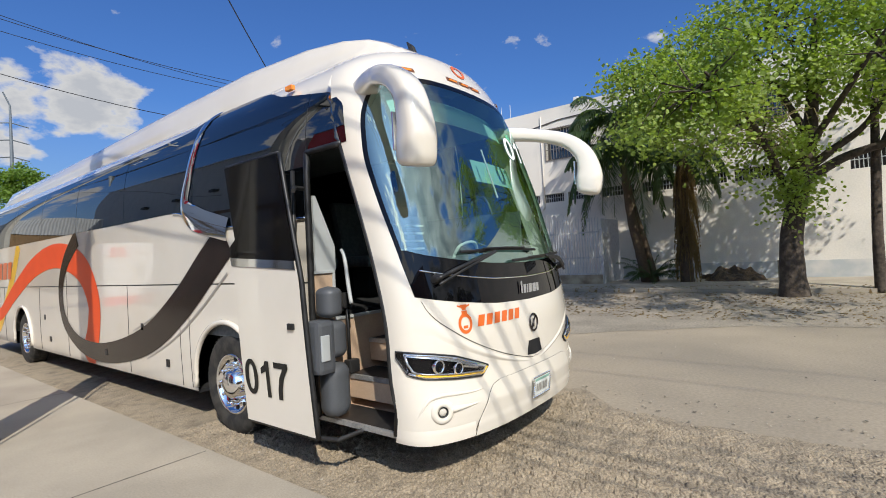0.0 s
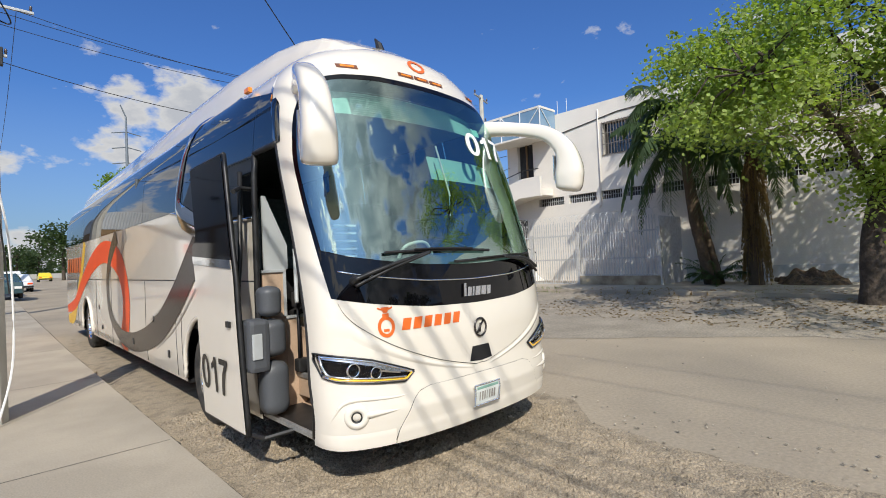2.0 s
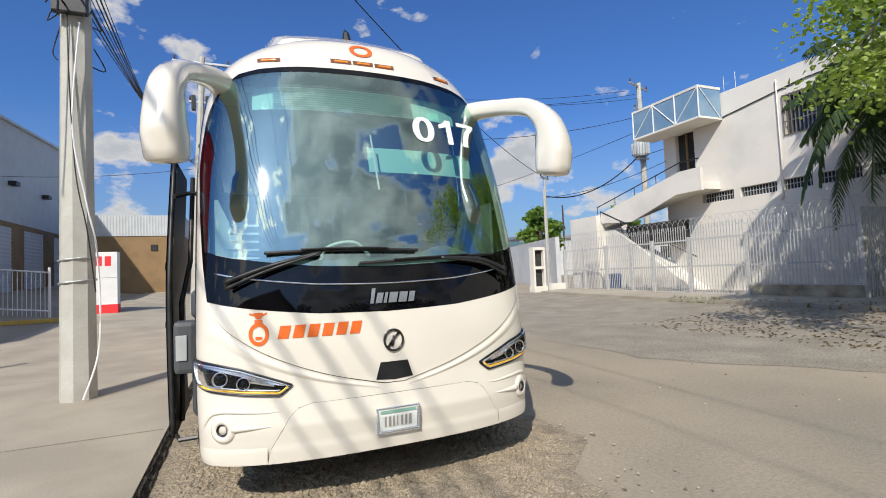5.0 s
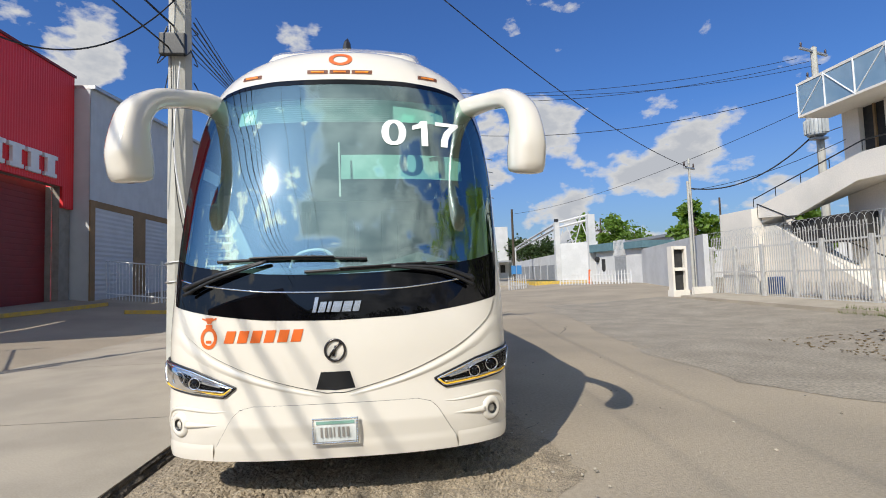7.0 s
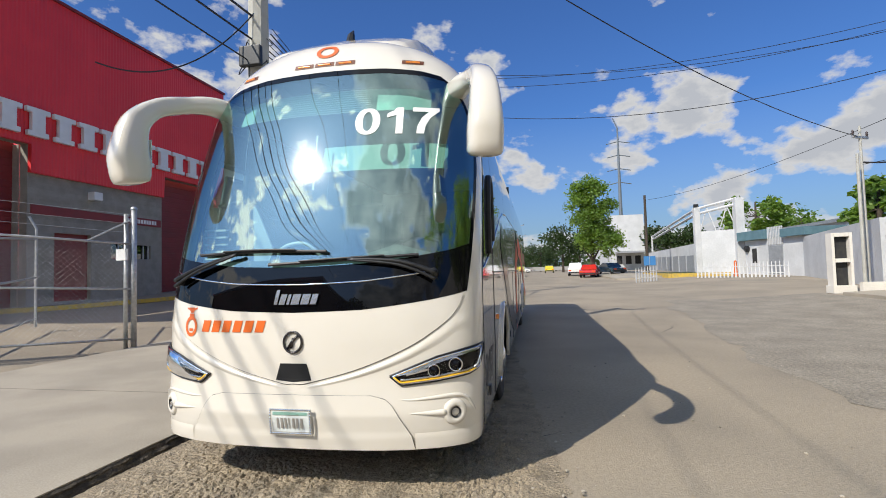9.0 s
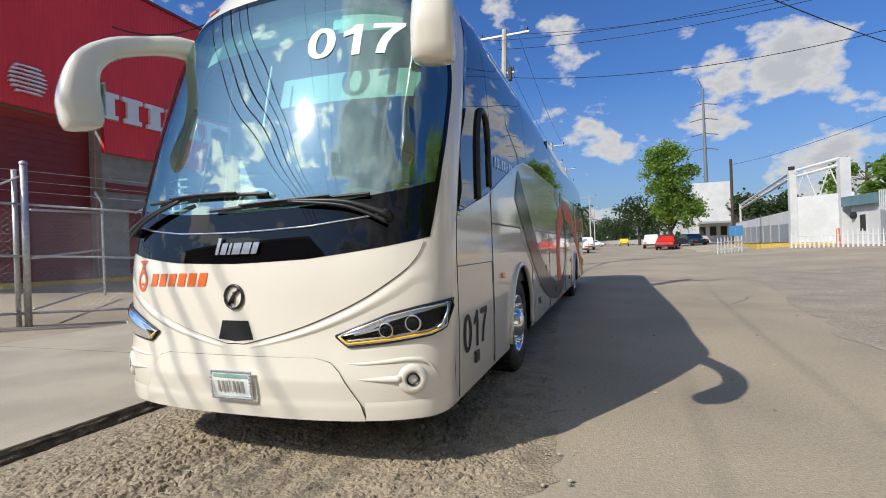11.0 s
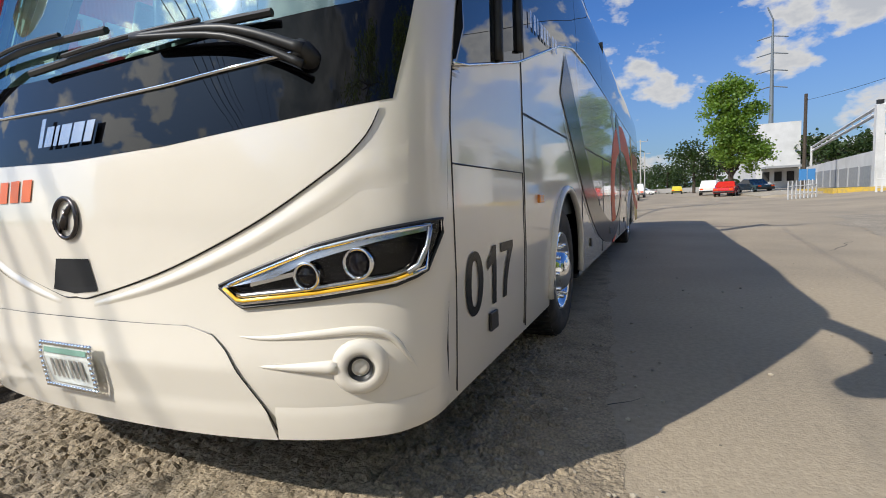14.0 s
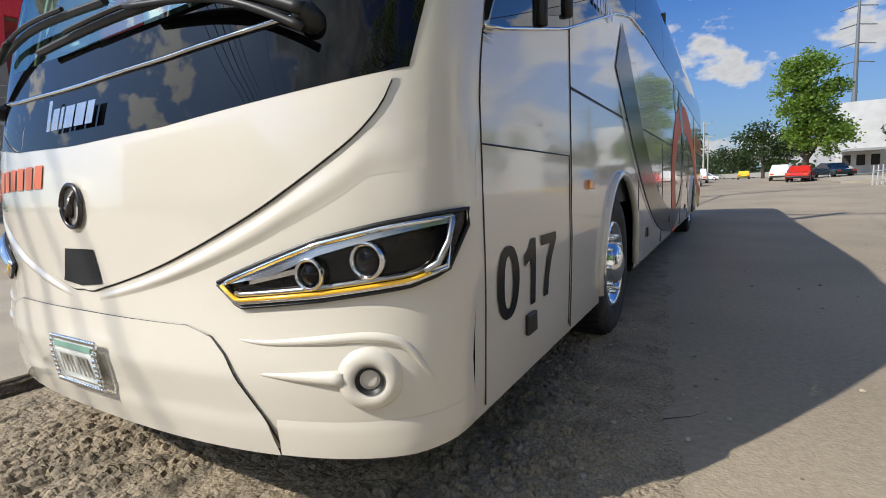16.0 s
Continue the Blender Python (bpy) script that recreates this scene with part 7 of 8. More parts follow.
def tree(name, label, base, trunk, limbs, blobs, leaf, mat, seed, clump=0.42, per=170, at=None, drape=None):
    """Trunk points with radii, limbs as lists of points, blobs of twig ends: centre, radii, number."""
    rnd = random.Random(seed)
    t = thing(name, label, "tree")
    part("trunk", tube(bmesh.new(), spline([Vector(base) + Vector(p[:3]) for p in trunk], 5), list(np.interp(np.linspace(0, 1, 5 * (len(trunk) - 1) + 1), np.linspace(0, 1, len(trunk)), [p[3] for p in trunk])), 12), BARK, t, smooth=True)
    for l in limbs:
        c = spline([Vector(base) + Vector(p) for p in l[0]], 6)
        part("limb", tube(bmesh.new(), c, list(np.linspace(l[1], l[2], len(c))), 8), BARK, t, smooth=True)
    ends, pts = [], []
    for c, r, n in blobs:
        for _ in range(n):
            while True:
                q = Vector((rnd.uniform(-1, 1), rnd.uniform(-1, 1), rnd.uniform(-1, 1)))
                if 0.25 < q.length < 1:
                    break
            ends.append((Vector(base) + Vector(c) + Vector((q.x * r[0], q.y * r[1], q.z * r[2])), Vector(base) + Vector(c)))
    tw = bmesh.new()
    for e, c in ends:
        mid = c.lerp(e, 0.5) + Vector((rnd.uniform(-.3, .3), rnd.uniform(-.3, .3), rnd.uniform(-.1, .4)))
        tube(tw, [c, mid, e, e + (e - mid) * 0.3 - Vector((0, 0, 0.15))], [0.035, 0.02, 0.010, 0.004], 4, cap=False)
        for _ in range(per):
            g = Vector((rnd.gauss(0, clump), rnd.gauss(0, clump), rnd.gauss(0, clump * 0.75)))
            pts.append(e + g - Vector((0, 0, 0.25 * g.length)))
    part("twig", tw, BARK, t, kind="stuff")
    if drape:
        tw = bmesh.new()
        c, r, n = drape
        for _ in range(n):
            p = Vector(base) + Vector(c) + Vector((rnd.uniform(-1, 1) * r[0], rnd.uniform(-1, 1) * r[1], rnd.uniform(-1, 1) * r[2]))
            d = Vector((rnd.uniform(-0.25, 0.25), rnd.uniform(-0.45, 0.45), rnd.uniform(0.0, 0.12)))
            tube(tw, [p, p + d, p + d * 1.7 - Vector((0, 0, rnd.uniform(0.1, 0.3))), p + d * 2.0 - Vector((0, 0, rnd.uniform(0.3, 0.7)))], [0.011, 0.009, 0.006, 0.003], 4, cap=False)
        part("dry_twig", tw, DRY_TWIG, t, "pale dry hanging twigs", kind="stuff")
    pydata("crown", *leaf_mesh(pts, leaf, rnd), mat, t, "many separate leaves in uneven clumps with gaps")
    return t


tree("street_tree", "leafy street tree with a thick dark trunk and bright green leaves", (12.35, -1.45, 0.15),
     [(0.0, 0.0, -0.15, 0.42), (0.0, 0.02, 0.5, 0.31), (0.06, 0.0, 1.6, 0.27), (0.12, -0.22, 2.8, 0.25), (0.08, -0.52, 4.2, 0.19), (0.05, -0.68, 5.8, 0.12), (0.1, -0.8, 7.4, 0.06)],
     [([(0.1, 0, 2.6), (-1.0, 0.3, 3.8), (-2.4, 0.8, 4.9), (-4.2, 1.2, 5.3)], 0.13, 0.03), ([(0.15, -0.1, 2.9), (0.2, -1.2, 3.6), (0.1, -2.6, 4.0), (0.0, -4.0, 4.9)], 0.15, 0.04), ([(0.2, -0.1, 3.8), (0.6, 1.0, 5.0), (0.4, 2.0, 6.4)], 0.12, 0.03), ([(0.2, -0.1, 3.4), (-0.9, -1.0, 4.6), (-2.2, -2.0, 6.0)], 0.12, 0.03), ([(0.1, -0.5, 4.2), (1.2, -0.8, 5.6), (2.2, -1.2, 7.0)], 0.1, 0.03), ([(0.1, -0.5, 4.3), (-0.5, 0.1, 5.6), (-0.9, 0.7, 6.9)], 0.11, 0.03), ([(0.1, -0.3, 3.3), (0.15, -1.0, 3.85), (0.1, -1.7, 4.4), (-0.1, -2.4, 5.6)], 0.13, 0.04)],
     [((-3.7, 1.5, 5.1), (1.8, 1.8, 1.4), 20), ((-1.8, 2.0, 5.5), (1.6, 1.9, 1.8), 30), ((-1.9, 3.3, 6.2), (1.1, 0.7, 0.9), 8), ((-1.2, 0.2, 6.8), (2.6, 2.4, 1.8), 26), ((0.4, -2.8, 6.8), (3.0, 2.8, 2.1), 26), ((-2.6, -2.2, 4.6), (1.7, 1.8, 1.4), 9), ((-0.9, 0.5, 4.1), (0.9, 1.2, 0.7), 7), ((-0.35, -0.05, 2.75), (0.3, 0.45, 0.7), 4), ((-5.2, -4.5, 6.6), (2.6, 3.0, 1.6), 16)],
     0.098, LEAF, 21, 0.33, 230, drape=((-1.2, 0.9, 4.4), (0.7, 1.1, 0.5), 110))
tree("slim_tree", "slim dark-trunked tree on the pavement", (13.0, -3.25, 0.22),
     [(0, 0, -0.1, 0.14), (0.02, 0, 1.5, 0.12), (0.0, -0.05, 3.2, 0.11), (-0.05, -0.1, 5.0, 0.08)], [([(0, 0, 3.4), (-0.6, -0.4, 4.4), (-1.2, -0.6, 5.6)], 0.07, 0.02)],
     [((-0.3, -0.4, 6.0), (2.0, 2.0, 1.8), 20)], 0.13, LEAF, 8, 0.4, 130)


def frond(verts, faces, root, yaw, length, rise, drop, rnd, width=0.62, leaflets=46, thin=0.026):
    """One pinnate palm leaf: a curved rib with pairs of hanging leaflets."""
    c, s = math.cos(yaw), math.sin(yaw)
    rib = []
    for i in range(13):
        t = i / 12
        r = length * (t - interp(drop, [0.8, 1.3], [0.2, 0.48]) * t * t)
        rib.append(Vector(root) + Vector((c * r, s * r, rise * length * t - drop * length * t * t)))
    def strip(a, b, w, up):
        k = len(verts)
        d = (b - a).normalized()
        n = d.cross(up)
        n = n.normalized() * w if n.length > 1e-4 else Vector((w, 0, 0))
        verts.extend((a - n, a + n, a.lerp(b, 0.6) + n * 0.8, b, a.lerp(b, 0.6) - n * 0.8))
        faces.append((k, k + 1, k + 2, k + 3, k + 4))
    for a, b in zip(rib, rib[1:]):
        strip(a, b + (b - a) * 0.1, 0.014, Vector((0, 0, 1)))
    for j in range(2, leaflets):
        t = j / leaflets * 12
        i = min(int(t), 11)
        p = rib[i].lerp(rib[i + 1], t - i)
        d = (rib[i + 1] - rib[i]).normalized()
        sd = d.cross(Vector((0, 0, 1)))
        sd = sd.normalized() if sd.length > 1e-3 else Vector((-s, c, 0))
        w = width * math.sin(math.pi * (0.12 + 0.86 * j / leaflets)) ** 0.7
        for k in (-1, 1):
            q = p + sd * k * w * rnd.uniform(0.45, 0.75) + d * w * 0.35 - Vector((0, 0, w * rnd.uniform(0.35, 0.85)))
            strip(p, q, thin, Vector((0, 0, 1)))


def palm(label, base, head, r0, r1, fronds, length, seed, skirt=0, name="palm_tree", bend=0.15):
    rnd = random.Random(seed)
    t = thing(name, label, "palm")
    b, h = Vector(base), Vector(head)
    mid = b.lerp(h, 0.5) + Vector((bend * 0.3, bend, 0))
    c = spline([b - Vector((0, 0, 0.1)), b.lerp(mid, 0.5), mid, h], 6)
    part("trunk", tube(bmesh.new(), c, [lerp(r0, r1, i / (len(c) - 1)) * (1 + 0.08 * (i % 2)) for i in range(len(c))], 12), PALM_BARK, t, smooth=True)
    v, f = [], []
    for k in range(fronds):
        el = k / fronds
        frond(v, f, head, k * 2.4 + rnd.uniform(-.3, .3), length * rnd.uniform(0.85, 1.12), lerp(0.95, 0.12, el), lerp(0.75, 1.28, el), rnd, 0.17 * length + 0.2)
    pydata("fronds", v, f, LEAF_PALM, t, "arching feathery fronds")
    if skirt:
        v, f = [], []
        for k in range(skirt):
            z = rnd.uniform(0.25, 1.0)
            p = b.lerp(h, z)
            frond(v, f, p, rnd.uniform(0, 6.28), rnd.uniform(0.5, 0.9), 0.1, rnd.uniform(1.6, 2.4), rnd, 0.2, 14, 0.015)
        pydata("dry_skirt", v, f, LEAF_DRY, t, "hanging dry brown fronds")
    return t


palm("tall feather palm with drooping dark green fronds", (15.4, 3.15, 0.35), (15.2, 3.75, 5.4), 0.19, 0.14, 22, 3.3, 3)
palm("feather palm behind the tree with arching fronds", (15.7, 2.9, 0.35), (15.5, 4.1, 6.9), 0.13, 0.10, 20, 3.0, 4)
palm("palm with a thick skirt of dry brown fronds", (15.35, 1.75, 0.35), (15.3, 1.65, 4.9), 0.22, 0.2, 14, 2.2, 5, 150)
rnd = random.Random(6)
cy = thing("cycad", "low dark cycad with stiff feathery leaves by the wall", "plant")
v, f = [], []
for k in range(26):
    frond(v, f, (15.3, 2.95, 0.55), k * 2.4, rnd.uniform(1.15, 1.6), lerp(1.1, 0.35, k / 26), 0.55, rnd, 0.22, 22, 0.016)
pydata("leaves", v, f, LEAF_DARK, cy)
part("stem", tube(bmesh.new(), [(15.3, 2.95, 0.25), (15.3, 2.95, 0.62)], [0.2, 0.14], 10), PALM_BARK, cy)
rub = thing("leaf_pile", "heap of cut palm trunks and dry litter by the wall", "litter")
rnd = random.Random(14)
for k in range(5):
    x, y = 16.2 + rnd.uniform(-.3, .3), 0.4 + rnd.uniform(-.8, .8)
    part("log", bar([(x, y, 0.42), (x + rnd.uniform(-.3, .3), y + rnd.uniform(0.3, 0.7), 0.5)], rnd.uniform(0.06, 0.12), 8), PALM_BARK, rub)
rnd = random.Random(17)
b = bmesh.new()
def heap(s, t):
    a, r = 2 * math.pi * s, t
    x, y = 15.9 + 0.75 * r * math.cos(a), 0.35 + 1.05 * r * math.sin(a)
    return Vector((x, y, 0.26 + (1 - r * r) * 0.75 * (0.75 + 0.5 * noise.noise((x * 3, y * 3, 2))) + 0.08 * noise.noise((x * 11, y * 11, 5))))
tagged(part("litter_mound", sheet(b, heap, 48, 16), material("dry_brown_litter", (0.13, 0.085, 0.045), 0.95, other=(0.06, 0.042, 0.028), scale=7, fine=0.4, fine_scale=30, bump=1.0, bump_scale=20), None), "brown heap of dry palm litter by the white wall", "litter")
board = thing("leaning_board", "weathered grey board leaning beside the wall", "board")
part("panel", made((15.15, 15.2, -1.15, -0.95, 0.25, 1.05), bevel=0.006), material("weathered_board", (0.22, 0.19, 0.15), 0.9, other=(0.15, 0.13, 0.1), scale=5), board)
# leaf litter and weeds
v, f = leaf_mesh([Vector((x := rnd.uniform(8.2, 13.6), y := rnd.uniform(-4, 6.5), gz(x, y) + 0.015 + (0.12 if x > 12.9 else 0))) for _ in range(1500)], 0.07, rnd, 0)
for i, q in enumerate(v):
    q.z = gz(q.x, q.y) + 0.012 + (0.12 if q.x > 12.9 else 0) + 0.01 * (i % 3)
ob = pydata("leaf_litter", v, f, LEAF_DRY, None)
tagged(ob, "dry fallen leaves scattered over the far lane", "leaves", kind="stuff")
v, f = [], []
for _ in range(900):
    y = rnd.uniform(-6, 9.5)
    x = rnd.choice((12.85 + rnd.gauss(0, 0.12), 14.4 + rnd.gauss(0, 0.2) if y < 4.5 else 12.9 + rnd.gauss(0, 0.1)))
    if math.sin(y * 1.7) + math.sin(y * 0.6 + 2) < 0.5:
        continue
    k = len(v)
    a, h = rnd.uniform(0, 6.28), rnd.uniform(0.05, 0.16)
    z = gz(x, y) + (0.12 if x > 12.9 else 0)
    v += [Vector((x - 0.012, y, z)), Vector((x + 0.012, y, z)), Vector((x + math.cos(a) * 0.06, y + math.sin(a) * 0.06, z + h))]
    f.append((k, k + 1, k + 2))
tagged(pydata("weeds", v, f, GRASS, None), "tufts of weeds along the pavement edge", "grass", kind="stuff")

# ---- far end of the street: gatehouse, pickets, white walls ----
def wall_line(name, p, q, z1, thick, mat, label, z0=None):
    p, q = Vector((*p, 0)), Vector((*q, 0))
    d = (q - p)
    L, yaw = d.length, math.degrees(math.atan2(d.y, d.x))
    b = made((0, L, -thick / 2, thick / 2, 0, z1))
    bmesh.ops.transform(b, matrix=pose(p.x, p.y, min(gz(p.x, p.y), gz(q.x, q.y)) - 0.2 if z0 is None else z0, 0, 0, yaw), verts=b.verts[:])
    return tagged(part(name, b, mat), label, "wall", kind="structure")


BRIGHT = material("bright_white_paint", (0.58, 0.58, 0.575), 0.8, other=(0.51, 0.51, 0.505), scale=0.7, fine=0.05, fine_scale=9)
GREY_PANEL = material("grey_panel", (0.26, 0.27, 0.28), 0.6, other=(0.3, 0.31, 0.32), scale=4)
TEAL = material("teal_roof_band", (0.09, 0.17, 0.20), 0.6, other=(0.11, 0.2, 0.23), scale=2)
wall_line("white_yard_wall", (16.6, 46), (19.2, 78), 3.1, 0.25, BRIGHT, "long white yard wall with grey panels")
wall_line("white_wall_front", (16.7, 46), (20.0, 43.6), 4.2, 0.25, BRIGHT, "tall white wall beside the gatehouse")
wall_line("white_wall_side", (21.0, 37), (16.2, 20.5), 3.2, 0.25, BRIGHT, "white wall running back to the fence")
for k in range(8):
    t = 0.03 + 0.118 * k
    p, q = Vector((16.45, 46, 0)), Vector((19.05, 78, 0))
    a, b_ = p.lerp(q, t), p.lerp(q, t + 0.10)
    g = made((0, (b_ - a).length, -0.02, 0.02, 0, 1.75))
    bmesh.ops.transform(g, matrix=pose(a.x, a.y, gz(a.x, a.y) + 0.05, 0, 0, math.degrees(math.atan2((q - p).y, (q - p).x))), verts=g.verts[:])
    tagged(part("grey_wall_panel", g, GREY_PANEL), "flat grey panel on the white wall", "panel", "panels of the yard wall")
gh = thing("gatehouse", "small white gatehouse with a teal flat roof", "building", at=pose(21.6, 39.6, gz(21, 39) - 0.1, 0, 0, 99))
part("wall_block", made((-3.6, 3.6, -1.2, 1.6, 0, 3.0)), BRIGHT, gh)
part("roof_band", made((0.4, 4.1, -1.2, 2.0, 3.0, 3.75), bevel=0.02), TEAL, gh)
part("roof_band", made((-4.2, -1.6, -1.2, 2.0, 3.0, 3.6), bevel=0.02), TEAL, gh)
part("window", made((2.0, 2.6, 1.58, 1.63, 1.1, 2.3)), DARK_OPEN, gh)
rd = part("roller_door", made((-1.3, 0.4, 1.58, 1.64, 0.2, 2.4)), GREY_PANEL, gh, "grey slatted roller door")
for k in range(11):
    part("slat", made((-1.28, 0.38, 1.64, 1.66, 0.22 + k * 0.198, 0.22 + k * 0.198 + 0.17)), GREY_PANEL, rd)
b = bmesh.new()
for k in range(10):
    box(b, -1.4 + k * 0.19, -1.31 + k * 0.19, 1.66, 1.7, 2.5, 3.9)
part("roof_slats", b, BRIGHT, gh, kind="stuff")
part("wall_fan", lathe(bmesh.new(), [(0.0, 0), (0.28, 0), (0.28, 0.2), (0.2, 0.25), (0.0, 0.25)], 14, pose(3.2, 1.6, 2.3, 0, 0, 90)), TRIM, gh)
def pickets(p, q, n, label):
    p, q = Vector((*p, 0)), Vector((*q, 0))
    t = thing("picket_fence", label, "fence", "picket fences")
    b = made((-0.055, 0.055, -0.02, 0.02, 0, 1.15))
    for v_ in b.verts:
        if v_.co.z > 1:
            v_.co.x *= 0.4
    yaw = math.degrees(math.atan2((q - p).y, (q - p).x))
    first = None
    for k in range(n):
        c = p.lerp(q, k / (n - 1))
        m = pose(c.x, c.y, gz(c.x, c.y), 0, 0, yaw)
        if first is None:
            first = part("picket", b, BRIGHT, t)
            first.matrix_basis = m
        else:
            o = new("picket", first.data); o.parent = t; o.matrix_basis = m
    for h in (0.3, 0.8):
        part("rail", bar([p + Vector((0, 0, gz(p.x, p.y) + h)), q + Vector((0, 0, gz(q.x, q.y) + h))], 0.03, 6), BRIGHT, t)
pickets((13.7, 36.7), (19.2, 35.2), 24, "white picket fence before the gatehouse")
pickets((9.1, 35.8), (10.8, 36.9), 8, "short white picket fence at the corner")
# portal with lattice beam
portal = thing("lattice_portal", "white lattice beam on square posts over the yard wall", "structure", at=pose(-1.0, 0, 0))
part("post", made((17.35, 17.85, 45.7, 46.2, 0.5, 6.9)), BRIGHT, portal)
part("post", made((20.1, 20.8, 43.6, 44.3, 0.5, 7.4)), BRIGHT, portal)
for a, b_ in (((20.8, 78, 6.2), (17.6, 46, 6.8)), ((17.6, 46, 6.8), (20.4, 44, 7.4)), ((20.8, 78, 5.7), (17.6, 46, 6.3)), ((17.6, 46, 6.3), (20.4, 44, 6.9))):
    part("chord", bar([a, b_], 0.13, 6), BRIGHT, portal)
for k in range(10):
    p, q = Vector((20.8, 78, 6.2)), Vector((17.6, 46, 6.8))
    a, b_ = p.lerp(q, k / 10), p.lerp(q, (k + 0.5) / 10)
    part("lacing", bar([a, b_ - Vector((0, 0, 0.5))], 0.05, 5), BRIGHT, portal)
for k in range(4):
    p, q = Vector((17.7, 45.9, 0)), Vector((20.4, 44, 0))
    a, b_ = p.lerp(q, k / 4), p.lerp(q, (k + 1) / 4)
    z = (4.2, 6.8)
    part("lacing", bar([a + Vector((0, 0, z[k % 2])), b_ + Vector((0, 0, z[(k + 1) % 2]))], 0.05, 5), BRIGHT, portal)
part("flood_lamp", made((17.4, 17.8, 45.8, 46.1, 6.95, 7.25), bevel=0.03), TRIM, portal)
part("column", made((20.6, 20.8, 77.9, 78.1, 0.5, 6.3)), BRIGHT, portal)
lot = slab("garden_bed", (12.6, 17.2, 40, 50), 0.16, GRASS, "raised lawn with a yellow kerb", "lawn")
tagged(part("yellow_kerb_3", made((12.4, 12.62, 39.9, 50, gz(12.5, 39) - 0.1, gz(12.5, 45) + 0.3), (12.63, 17.2, 39.7, 39.98, gz(12.5, 39) - 0.1, gz(15, 39) + 0.3)), KERB_YELLOW), "yellow kerb round the lawn", "kerb", kind="structure")
slab("verge_bed", (8.6, 12.4, 42, 62), 0.14, CONCRETE, "raised concrete verge under the far tree", "pavement")
office = thing("white_office_block", "white flat-roofed office block behind the trees", "building")
part("wall_block", made((14.4, 19.8, 84, 100, 0.5, 10.4)), BRIGHT, office)
part("wing_block", made((19.8, 24.5, 86, 100, 0.5, 8.2)), PALE_METAL, office)
for k in range(3):
    part("window", made((15.2 + k * 1.5, 16.1 + k * 1.5, 83.95, 84.02, 2.0, 3.4)), DARK_OPEN, office)
part("canopy", made((15, 19.4, 80, 84, 3.8, 4.1)), GREY_PANEL, office)
blue_sign = thing("blue_sign", "small blue sign board on a post", "sign", at=pose(13.6, 52, gz(13.6, 52)))
part("post", bar([(0, 0, 0), (0, 0, 1.9)], 0.04, 6), STEEL, blue_sign)
part("board", made((-0.6, 0.6, -0.03, 0.03, 0.9, 1.9)), material("blue_board", (0.05, 0.2, 0.45), 0.5), blue_sign)
cone = thing("orange_cone", "orange traffic post by the picket fence", "bollard", at=pose(17.0, 38.5, gz(17, 38.5)))
part("post", lathe(bmesh.new(), [(0.16, 0), (0.14, 0.1), (0.09, 1.2), (0.0, 1.25)], 10, pose(0, 0, 0, 0, -90, 0)), ORANGE, cone)

# pylon
py = thing("transmission_pylon", "tall steel transmission mast with crossarms far off", "pylon", at=pose(35.5, 200, 1.5))
PYLON = material("dark_galvanised_mast", (0.13, 0.155, 0.18), 0.6)
part("mast", tube(bmesh.new(), [(0, 0, 0), (0, 0, 56)], [1.0, 0.3], 8), PYLON, py)
for z in (33, 38.5, 44, 49.5):
    part("crossarm", bar([(-4.5, 0, z), (0, 0, z + 0.9), (4.5, 0, z)], 0.2, 5), PYLON, py)
part("crossarm", bar([(0, 0, 56), (-1.6, 0, 60)], 0.25, 5), PYLON, py)

# far trees
tree("roadside_tree", "tall bright green tree beside the parked red car", (8.1, 55.5, 0.6), [(0, 0, -0.2, 0.34), (0.0, 0, 1.5, 0.25), (0.1, 0, 4, 0.2), (0.1, 0, 8, 0.08)], [([(0, 0, 1.6), (1, 0, 3.5), (1.8, 0, 5.5)], 0.12, 0.04), ([(0, 0, 1.8), (-1, 0.3, 3.5), (-1.6, 0, 5.5)], 0.12, 0.04)],
     [((0, 0, 8.0), (2.5, 2.3, 3.9), 70), ((0.8, -0.5, 4.4), (2.3, 2.0, 2.0), 26)], 0.22, LEAF_FAR, 31, 0.42, 150)
def far_tree(x, y, h, w, mat, seed, name="far_tree", label="dark green tree at the end of the street"):
    tree(name, label, (x, y, gz(x, y)), [(0, 0, -0.2, 0.3), (0, 0, h * 0.3, 0.25), (0, 0, h * 0.8, 0.08)], [], [((0, 0, h * 0.62), (w, w, h * 0.36), 26)], 0.42, mat, seed, w * 0.17, 90)
for i, (x, y, h, w, m) in enumerate(((7.3, 104, 10, 4.6, LEAF_DARK), (12, 118, 9, 4.5, LEAF_DARK), (3.0, 150, 9, 5, LEAF_DARK), (-7.5, 140, 9, 5, LEAF_DARK), (-13, 120, 9, 5, LEAF_DARK), (-20, 130, 9, 6, LEAF_DARK), (29, 64, 10.5, 3.0, LEAF_FAR), (36, 68, 8, 3.5, LEAF_FAR), (25.5, 36, 7.4, 1.7, LEAF_FAR), (24, 84, 8, 4.5, LEAF_DARK), (30, 88, 8, 5, LEAF_DARK), (-2, 165, 8, 6, LEAF_DARK), (8, 165, 9, 6, LEAF_DARK), (-30, 110, 10, 6, LEAF_DARK), (30, 30, 7.0, 1.8, LEAF_FAR))):
    far_tree(x, y, h, w, m, 50 + i)
palm("distant feather palm by the road", (-3.6, 100, 1.4), (-3.5, 100, 8.4), 0.3, 0.2, 16, 2.6, 40)
palm("distant feather palm by the road", (-5.5, 82, 1.4), (-5.4, 82, 7.0), 0.3, 0.2, 16, 2.6, 41)
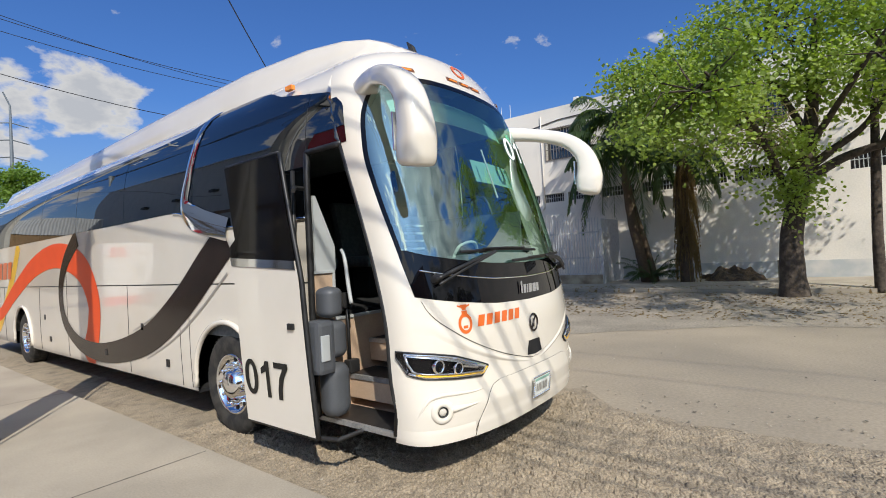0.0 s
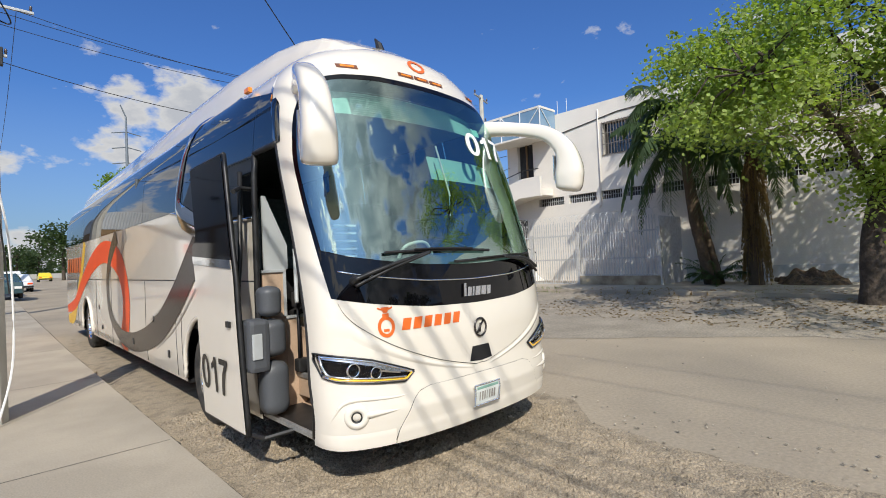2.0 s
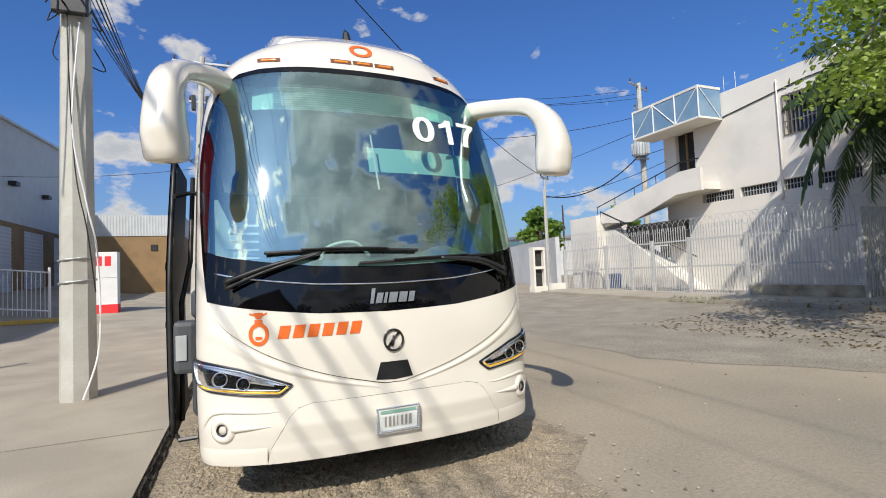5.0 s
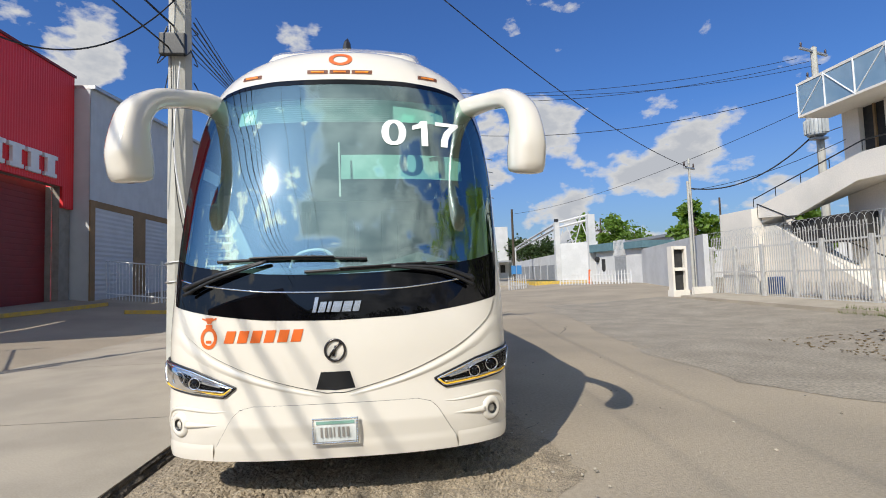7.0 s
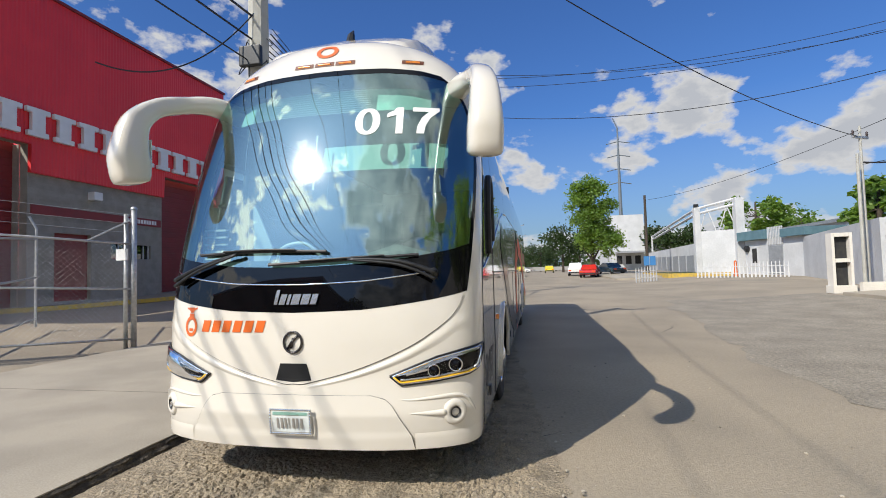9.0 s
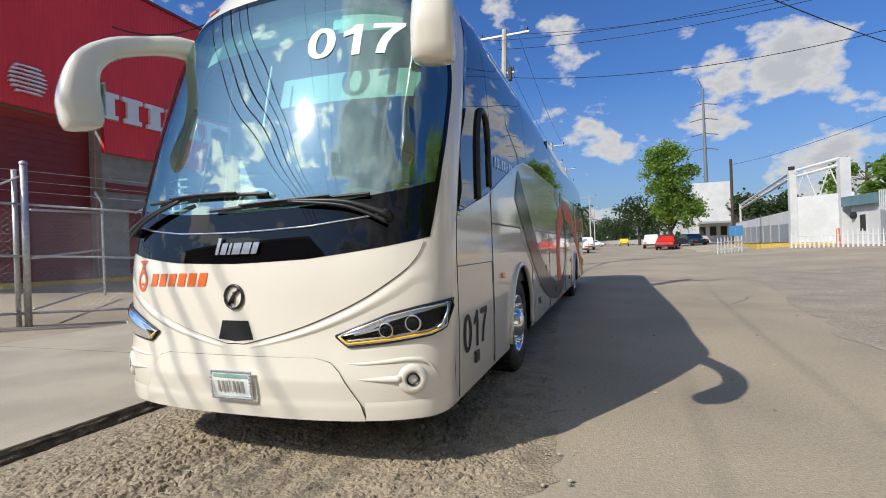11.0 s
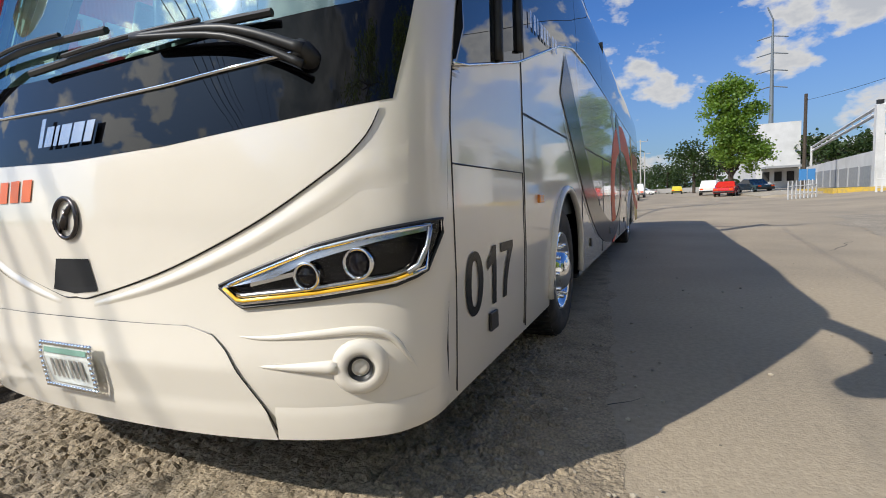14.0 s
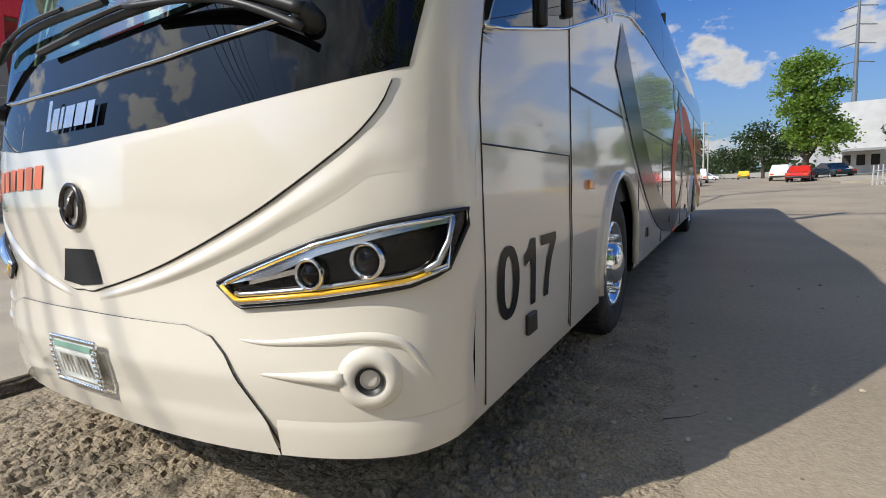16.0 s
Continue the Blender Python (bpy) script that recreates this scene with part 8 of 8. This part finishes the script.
# low far skyline: overpass, walls, shrubs
tagged(part("overpass_rail", made((-60, 80, 141, 142, 1.0, 2.1)), material("far_concrete", (0.38, 0.37, 0.35), 0.9, other=(0.33, 0.32, 0.3), scale=0.3)), "pale crash barrier across the end of the street", "barrier", kind="structure")
hedge = thing("far_woods", "band of distant trees on the horizon", "woods", kind="stuff")
rnd = random.Random(77)
pts = []
for _ in range(9000):
    a = rnd.uniform(0, 2 * math.pi)
    r = rnd.uniform(215, 330)
    x, y = r * math.cos(a), r * math.sin(a)
    h = 5.5 + 3.5 * noise.noise((x * 0.03, y * 0.03, 2))
    pts.append(Vector((x, y, gz(x, y) + rnd.uniform(0, 1) ** 0.8 * max(h, 2))))
pydata("leaves", *leaf_mesh(pts, 3.2, rnd), LEAF_DARK, hedge)
def warehouse_far(x0, x1, y0, y1, h, mat, label):
    t = thing("far_building", label, "building")
    part("wall_block", made((x0, x1, y0, y1, -0.5, h)), mat, t)
    part("roof", made((x0 - 0.3, x1 + 0.3, y0 - 0.3, y1 + 0.3, h, h + 0.3)), STEEL, t)
    n = max(2, int((x1 - x0) / 6))
    for k in range(n):
        xx = lerp(x0, x1, (k + 0.3) / n)
        part("window", made((xx, xx + 1.8, y0 - 0.04, y0, h * 0.45, h * 0.75)), DARK_OPEN, t)
warehouse_far(-45, -20, 60, 80, 7.5, WHITE_WALL, "low pale shed behind the yard")
warehouse_far(28, 60, 44, 60, 5.0, BRIGHT, "low white shed behind the gatehouse wall")
# buildings behind the camera, which only show as reflections
warehouse_far(-34, -9, -44, -21, 9.0, BROWN_WALL, "brown warehouse further down the street")
for i, (x, y, h, w) in enumerate(((-6.5, -30, 9, 3.4), (4, -38, 10, 4.2), (12, -30, 9, 3.6), (-4, -48, 10, 4.5))):
    far_tree(x, y, h, w, LEAF_DARK, 90 + i, "street_tree", "dark green street tree further down the road")
warehouse_far(20, 60, -70, -45, 7.0, BROWN_WALL, "brown block building further down the street")


# ---- parked vehicles ----
def car(label, paint, at, kind="sedan"):
    t = thing("parked_car", label, "car", "cars parked along the street", at=at)
    L, W_ = 4.3, 1.72
    if kind == "pickup":
        prof = [(0, 0.35), (0, 0.85), (0.1, 0.98), (1.1, 1.04), (1.75, 1.62), (2.9, 1.66), (3.15, 1.1), (4.9, 1.06), (5.0, 0.5), (5.0, 0.35)]
        glass_p = [(1.25, 1.08), (1.8, 1.56), (2.85, 1.6), (3.05, 1.1)]
        L = 5.0
    else:
        prof = [(0, 0.32), (0, 0.62), (0.12, 0.78), (1.05, 0.92), (1.75, 1.40), (2.9, 1.45), (3.65, 1.02), (4.2, 0.96), (4.3, 0.7), (4.3, 0.32)]
        glass_p = [(1.2, 0.95), (1.8, 1.35), (2.85, 1.39), (3.5, 1.02)]
    b = bmesh.new()
    n = len(prof)
    rows = []
    for k, sx in enumerate((-1, -0.92, 0.92, 1)):
        row = []
        for y, z in prof:
            tuck = 0.16 * clip((z - 0.95) / 0.5, 0, 1)
            edge = 0.04 if abs(sx) == 1 else 0.0
            row.append(b.verts.new((sx * (W_ / 2 - tuck), lerp(y, L / 2, edge), z - edge * (z > 0.5))))
        rows.append(row)
    for r0, r1 in zip(rows, rows[1:]):
        for i in range(n - 1):
            b.faces.new((r0[i], r1[i], r1[i + 1], r0[i + 1]))
    b.faces.new(rows[0]); b.faces.new(rows[-1][::-1])
    bmesh.ops.recalc_face_normals(b, faces=b.faces[:])
    part("body", b, paint, t)
    for sx in (-1, 1):
        g = bmesh.new()
        g.faces.new([g.verts.new((sx * (W_ / 2 - 0.16 * clip((z - 0.95) / 0.5, 0, 1) + 0.006), y, z)) for y, z in glass_p])
        part("side_glass", g, SIDE_GLASS, t)
    for (ya, za), (yb, zb) in ((glass_p[0], glass_p[1]), (glass_p[3], glass_p[2])):
        s = -1 if ya < 2 else 1
        g = bmesh.new()
        g.faces.new([g.verts.new(p) for p in ((-0.66, ya + s * 0.06, za + 0.02), (0.66, ya + s * 0.06, za + 0.02), (0.58, yb + s * 0.07, zb), (-0.58, yb + s * 0.07, zb))])
        part("end_glass", g, SIDE_GLASS, t)
    for yy in (0.82, L - 0.88):
        for sx in (-1, 1):
            w = part("wheel", lathe(bmesh.new(), [(0.18, -0.19), (0.3, -0.19), (0.32, -0.15), (0.32, -0.04), (0.3, 0.0), (0.2, 0.0)], 20, Matrix.Translation((sx * (W_ / 2 + 0.01), yy, 0.32)) @ Matrix.Diagonal((sx, 1, 1, 1))), RUBBER, t, smooth=True)
            part("rim", lathe(bmesh.new(), [(0.2, 0.0), (0.18, -0.03), (0.0, -0.01)], 14, Matrix.Translation((sx * (W_ / 2 + 0.012), yy, 0.32)) @ Matrix.Diagonal((sx, 1, 1, 1))), STEEL, w)
    for sx in (-0.62, 0.62):
        part("lamp", made((sx - 0.16, sx + 0.16, -0.02, 0.03, 0.6, 0.74), bevel=0.01), REDORANGE, t)
        part("lamp", made((sx - 0.16, sx + 0.16, L - 0.03, L + 0.02, 0.58, 0.72), bevel=0.01), SIGN_WHITE, t)
    part("bumper", made((-0.82, 0.82, -0.05, 0.06, 0.36, 0.52), bevel=0.03), TRIM, t)
    return t


CAR_RED = material("red_car_paint", (0.52, 0.02, 0.02), 0.25, coat=0.8)
CAR_WHITE = material("white_car_paint", (0.72, 0.72, 0.70), 0.3, coat=0.6)
CAR_GREEN = material("dark_teal_car_paint", (0.035, 0.07, 0.08), 0.25, coat=0.8)
CAR_YELLOW = material("yellow_car_paint", (0.62, 0.52, 0.04), 0.3, coat=0.6)
CAR_MAROON = material("maroon_car_paint", (0.10, 0.012, 0.014), 0.3, coat=0.6)
def park(label, paint, x, y, yaw, kind="sedan"):
    car(label, paint, pose(x, y, gz(x, y) + (0.1 if -7 < x < -1.72 else 0), 0, 0, yaw), kind)
park("red hatchback parked under the bright green tree", CAR_RED, 7.0, 50.5, -12)
park("white pickup parked ahead of the red car", CAR_WHITE, 6.3, 58, -6, "pickup")
park("yellow taxi parked far down the street", CAR_YELLOW, 4.2, 95, 0)
park("white car parked behind the coach", CAR_WHITE, -0.9, 47, 2)
park("white van-like car further along the kerb", CAR_WHITE, -0.9, 60, 0, "pickup")
park("white car at the end of the street", CAR_WHITE, 0.5, 112, 80)
park("dark teal sedan parked on the pavement side", CAR_GREEN, -2.3, 37.8, 182)
park("dark teal sedan parked further along", CAR_GREEN, -2.9, 44, 182)
park("maroon car beside the brown building", CAR_MAROON, -4.3, 45, 178)
park("dark car in the shade by the verge", CAR_GREEN, 11.2, 56, 20)
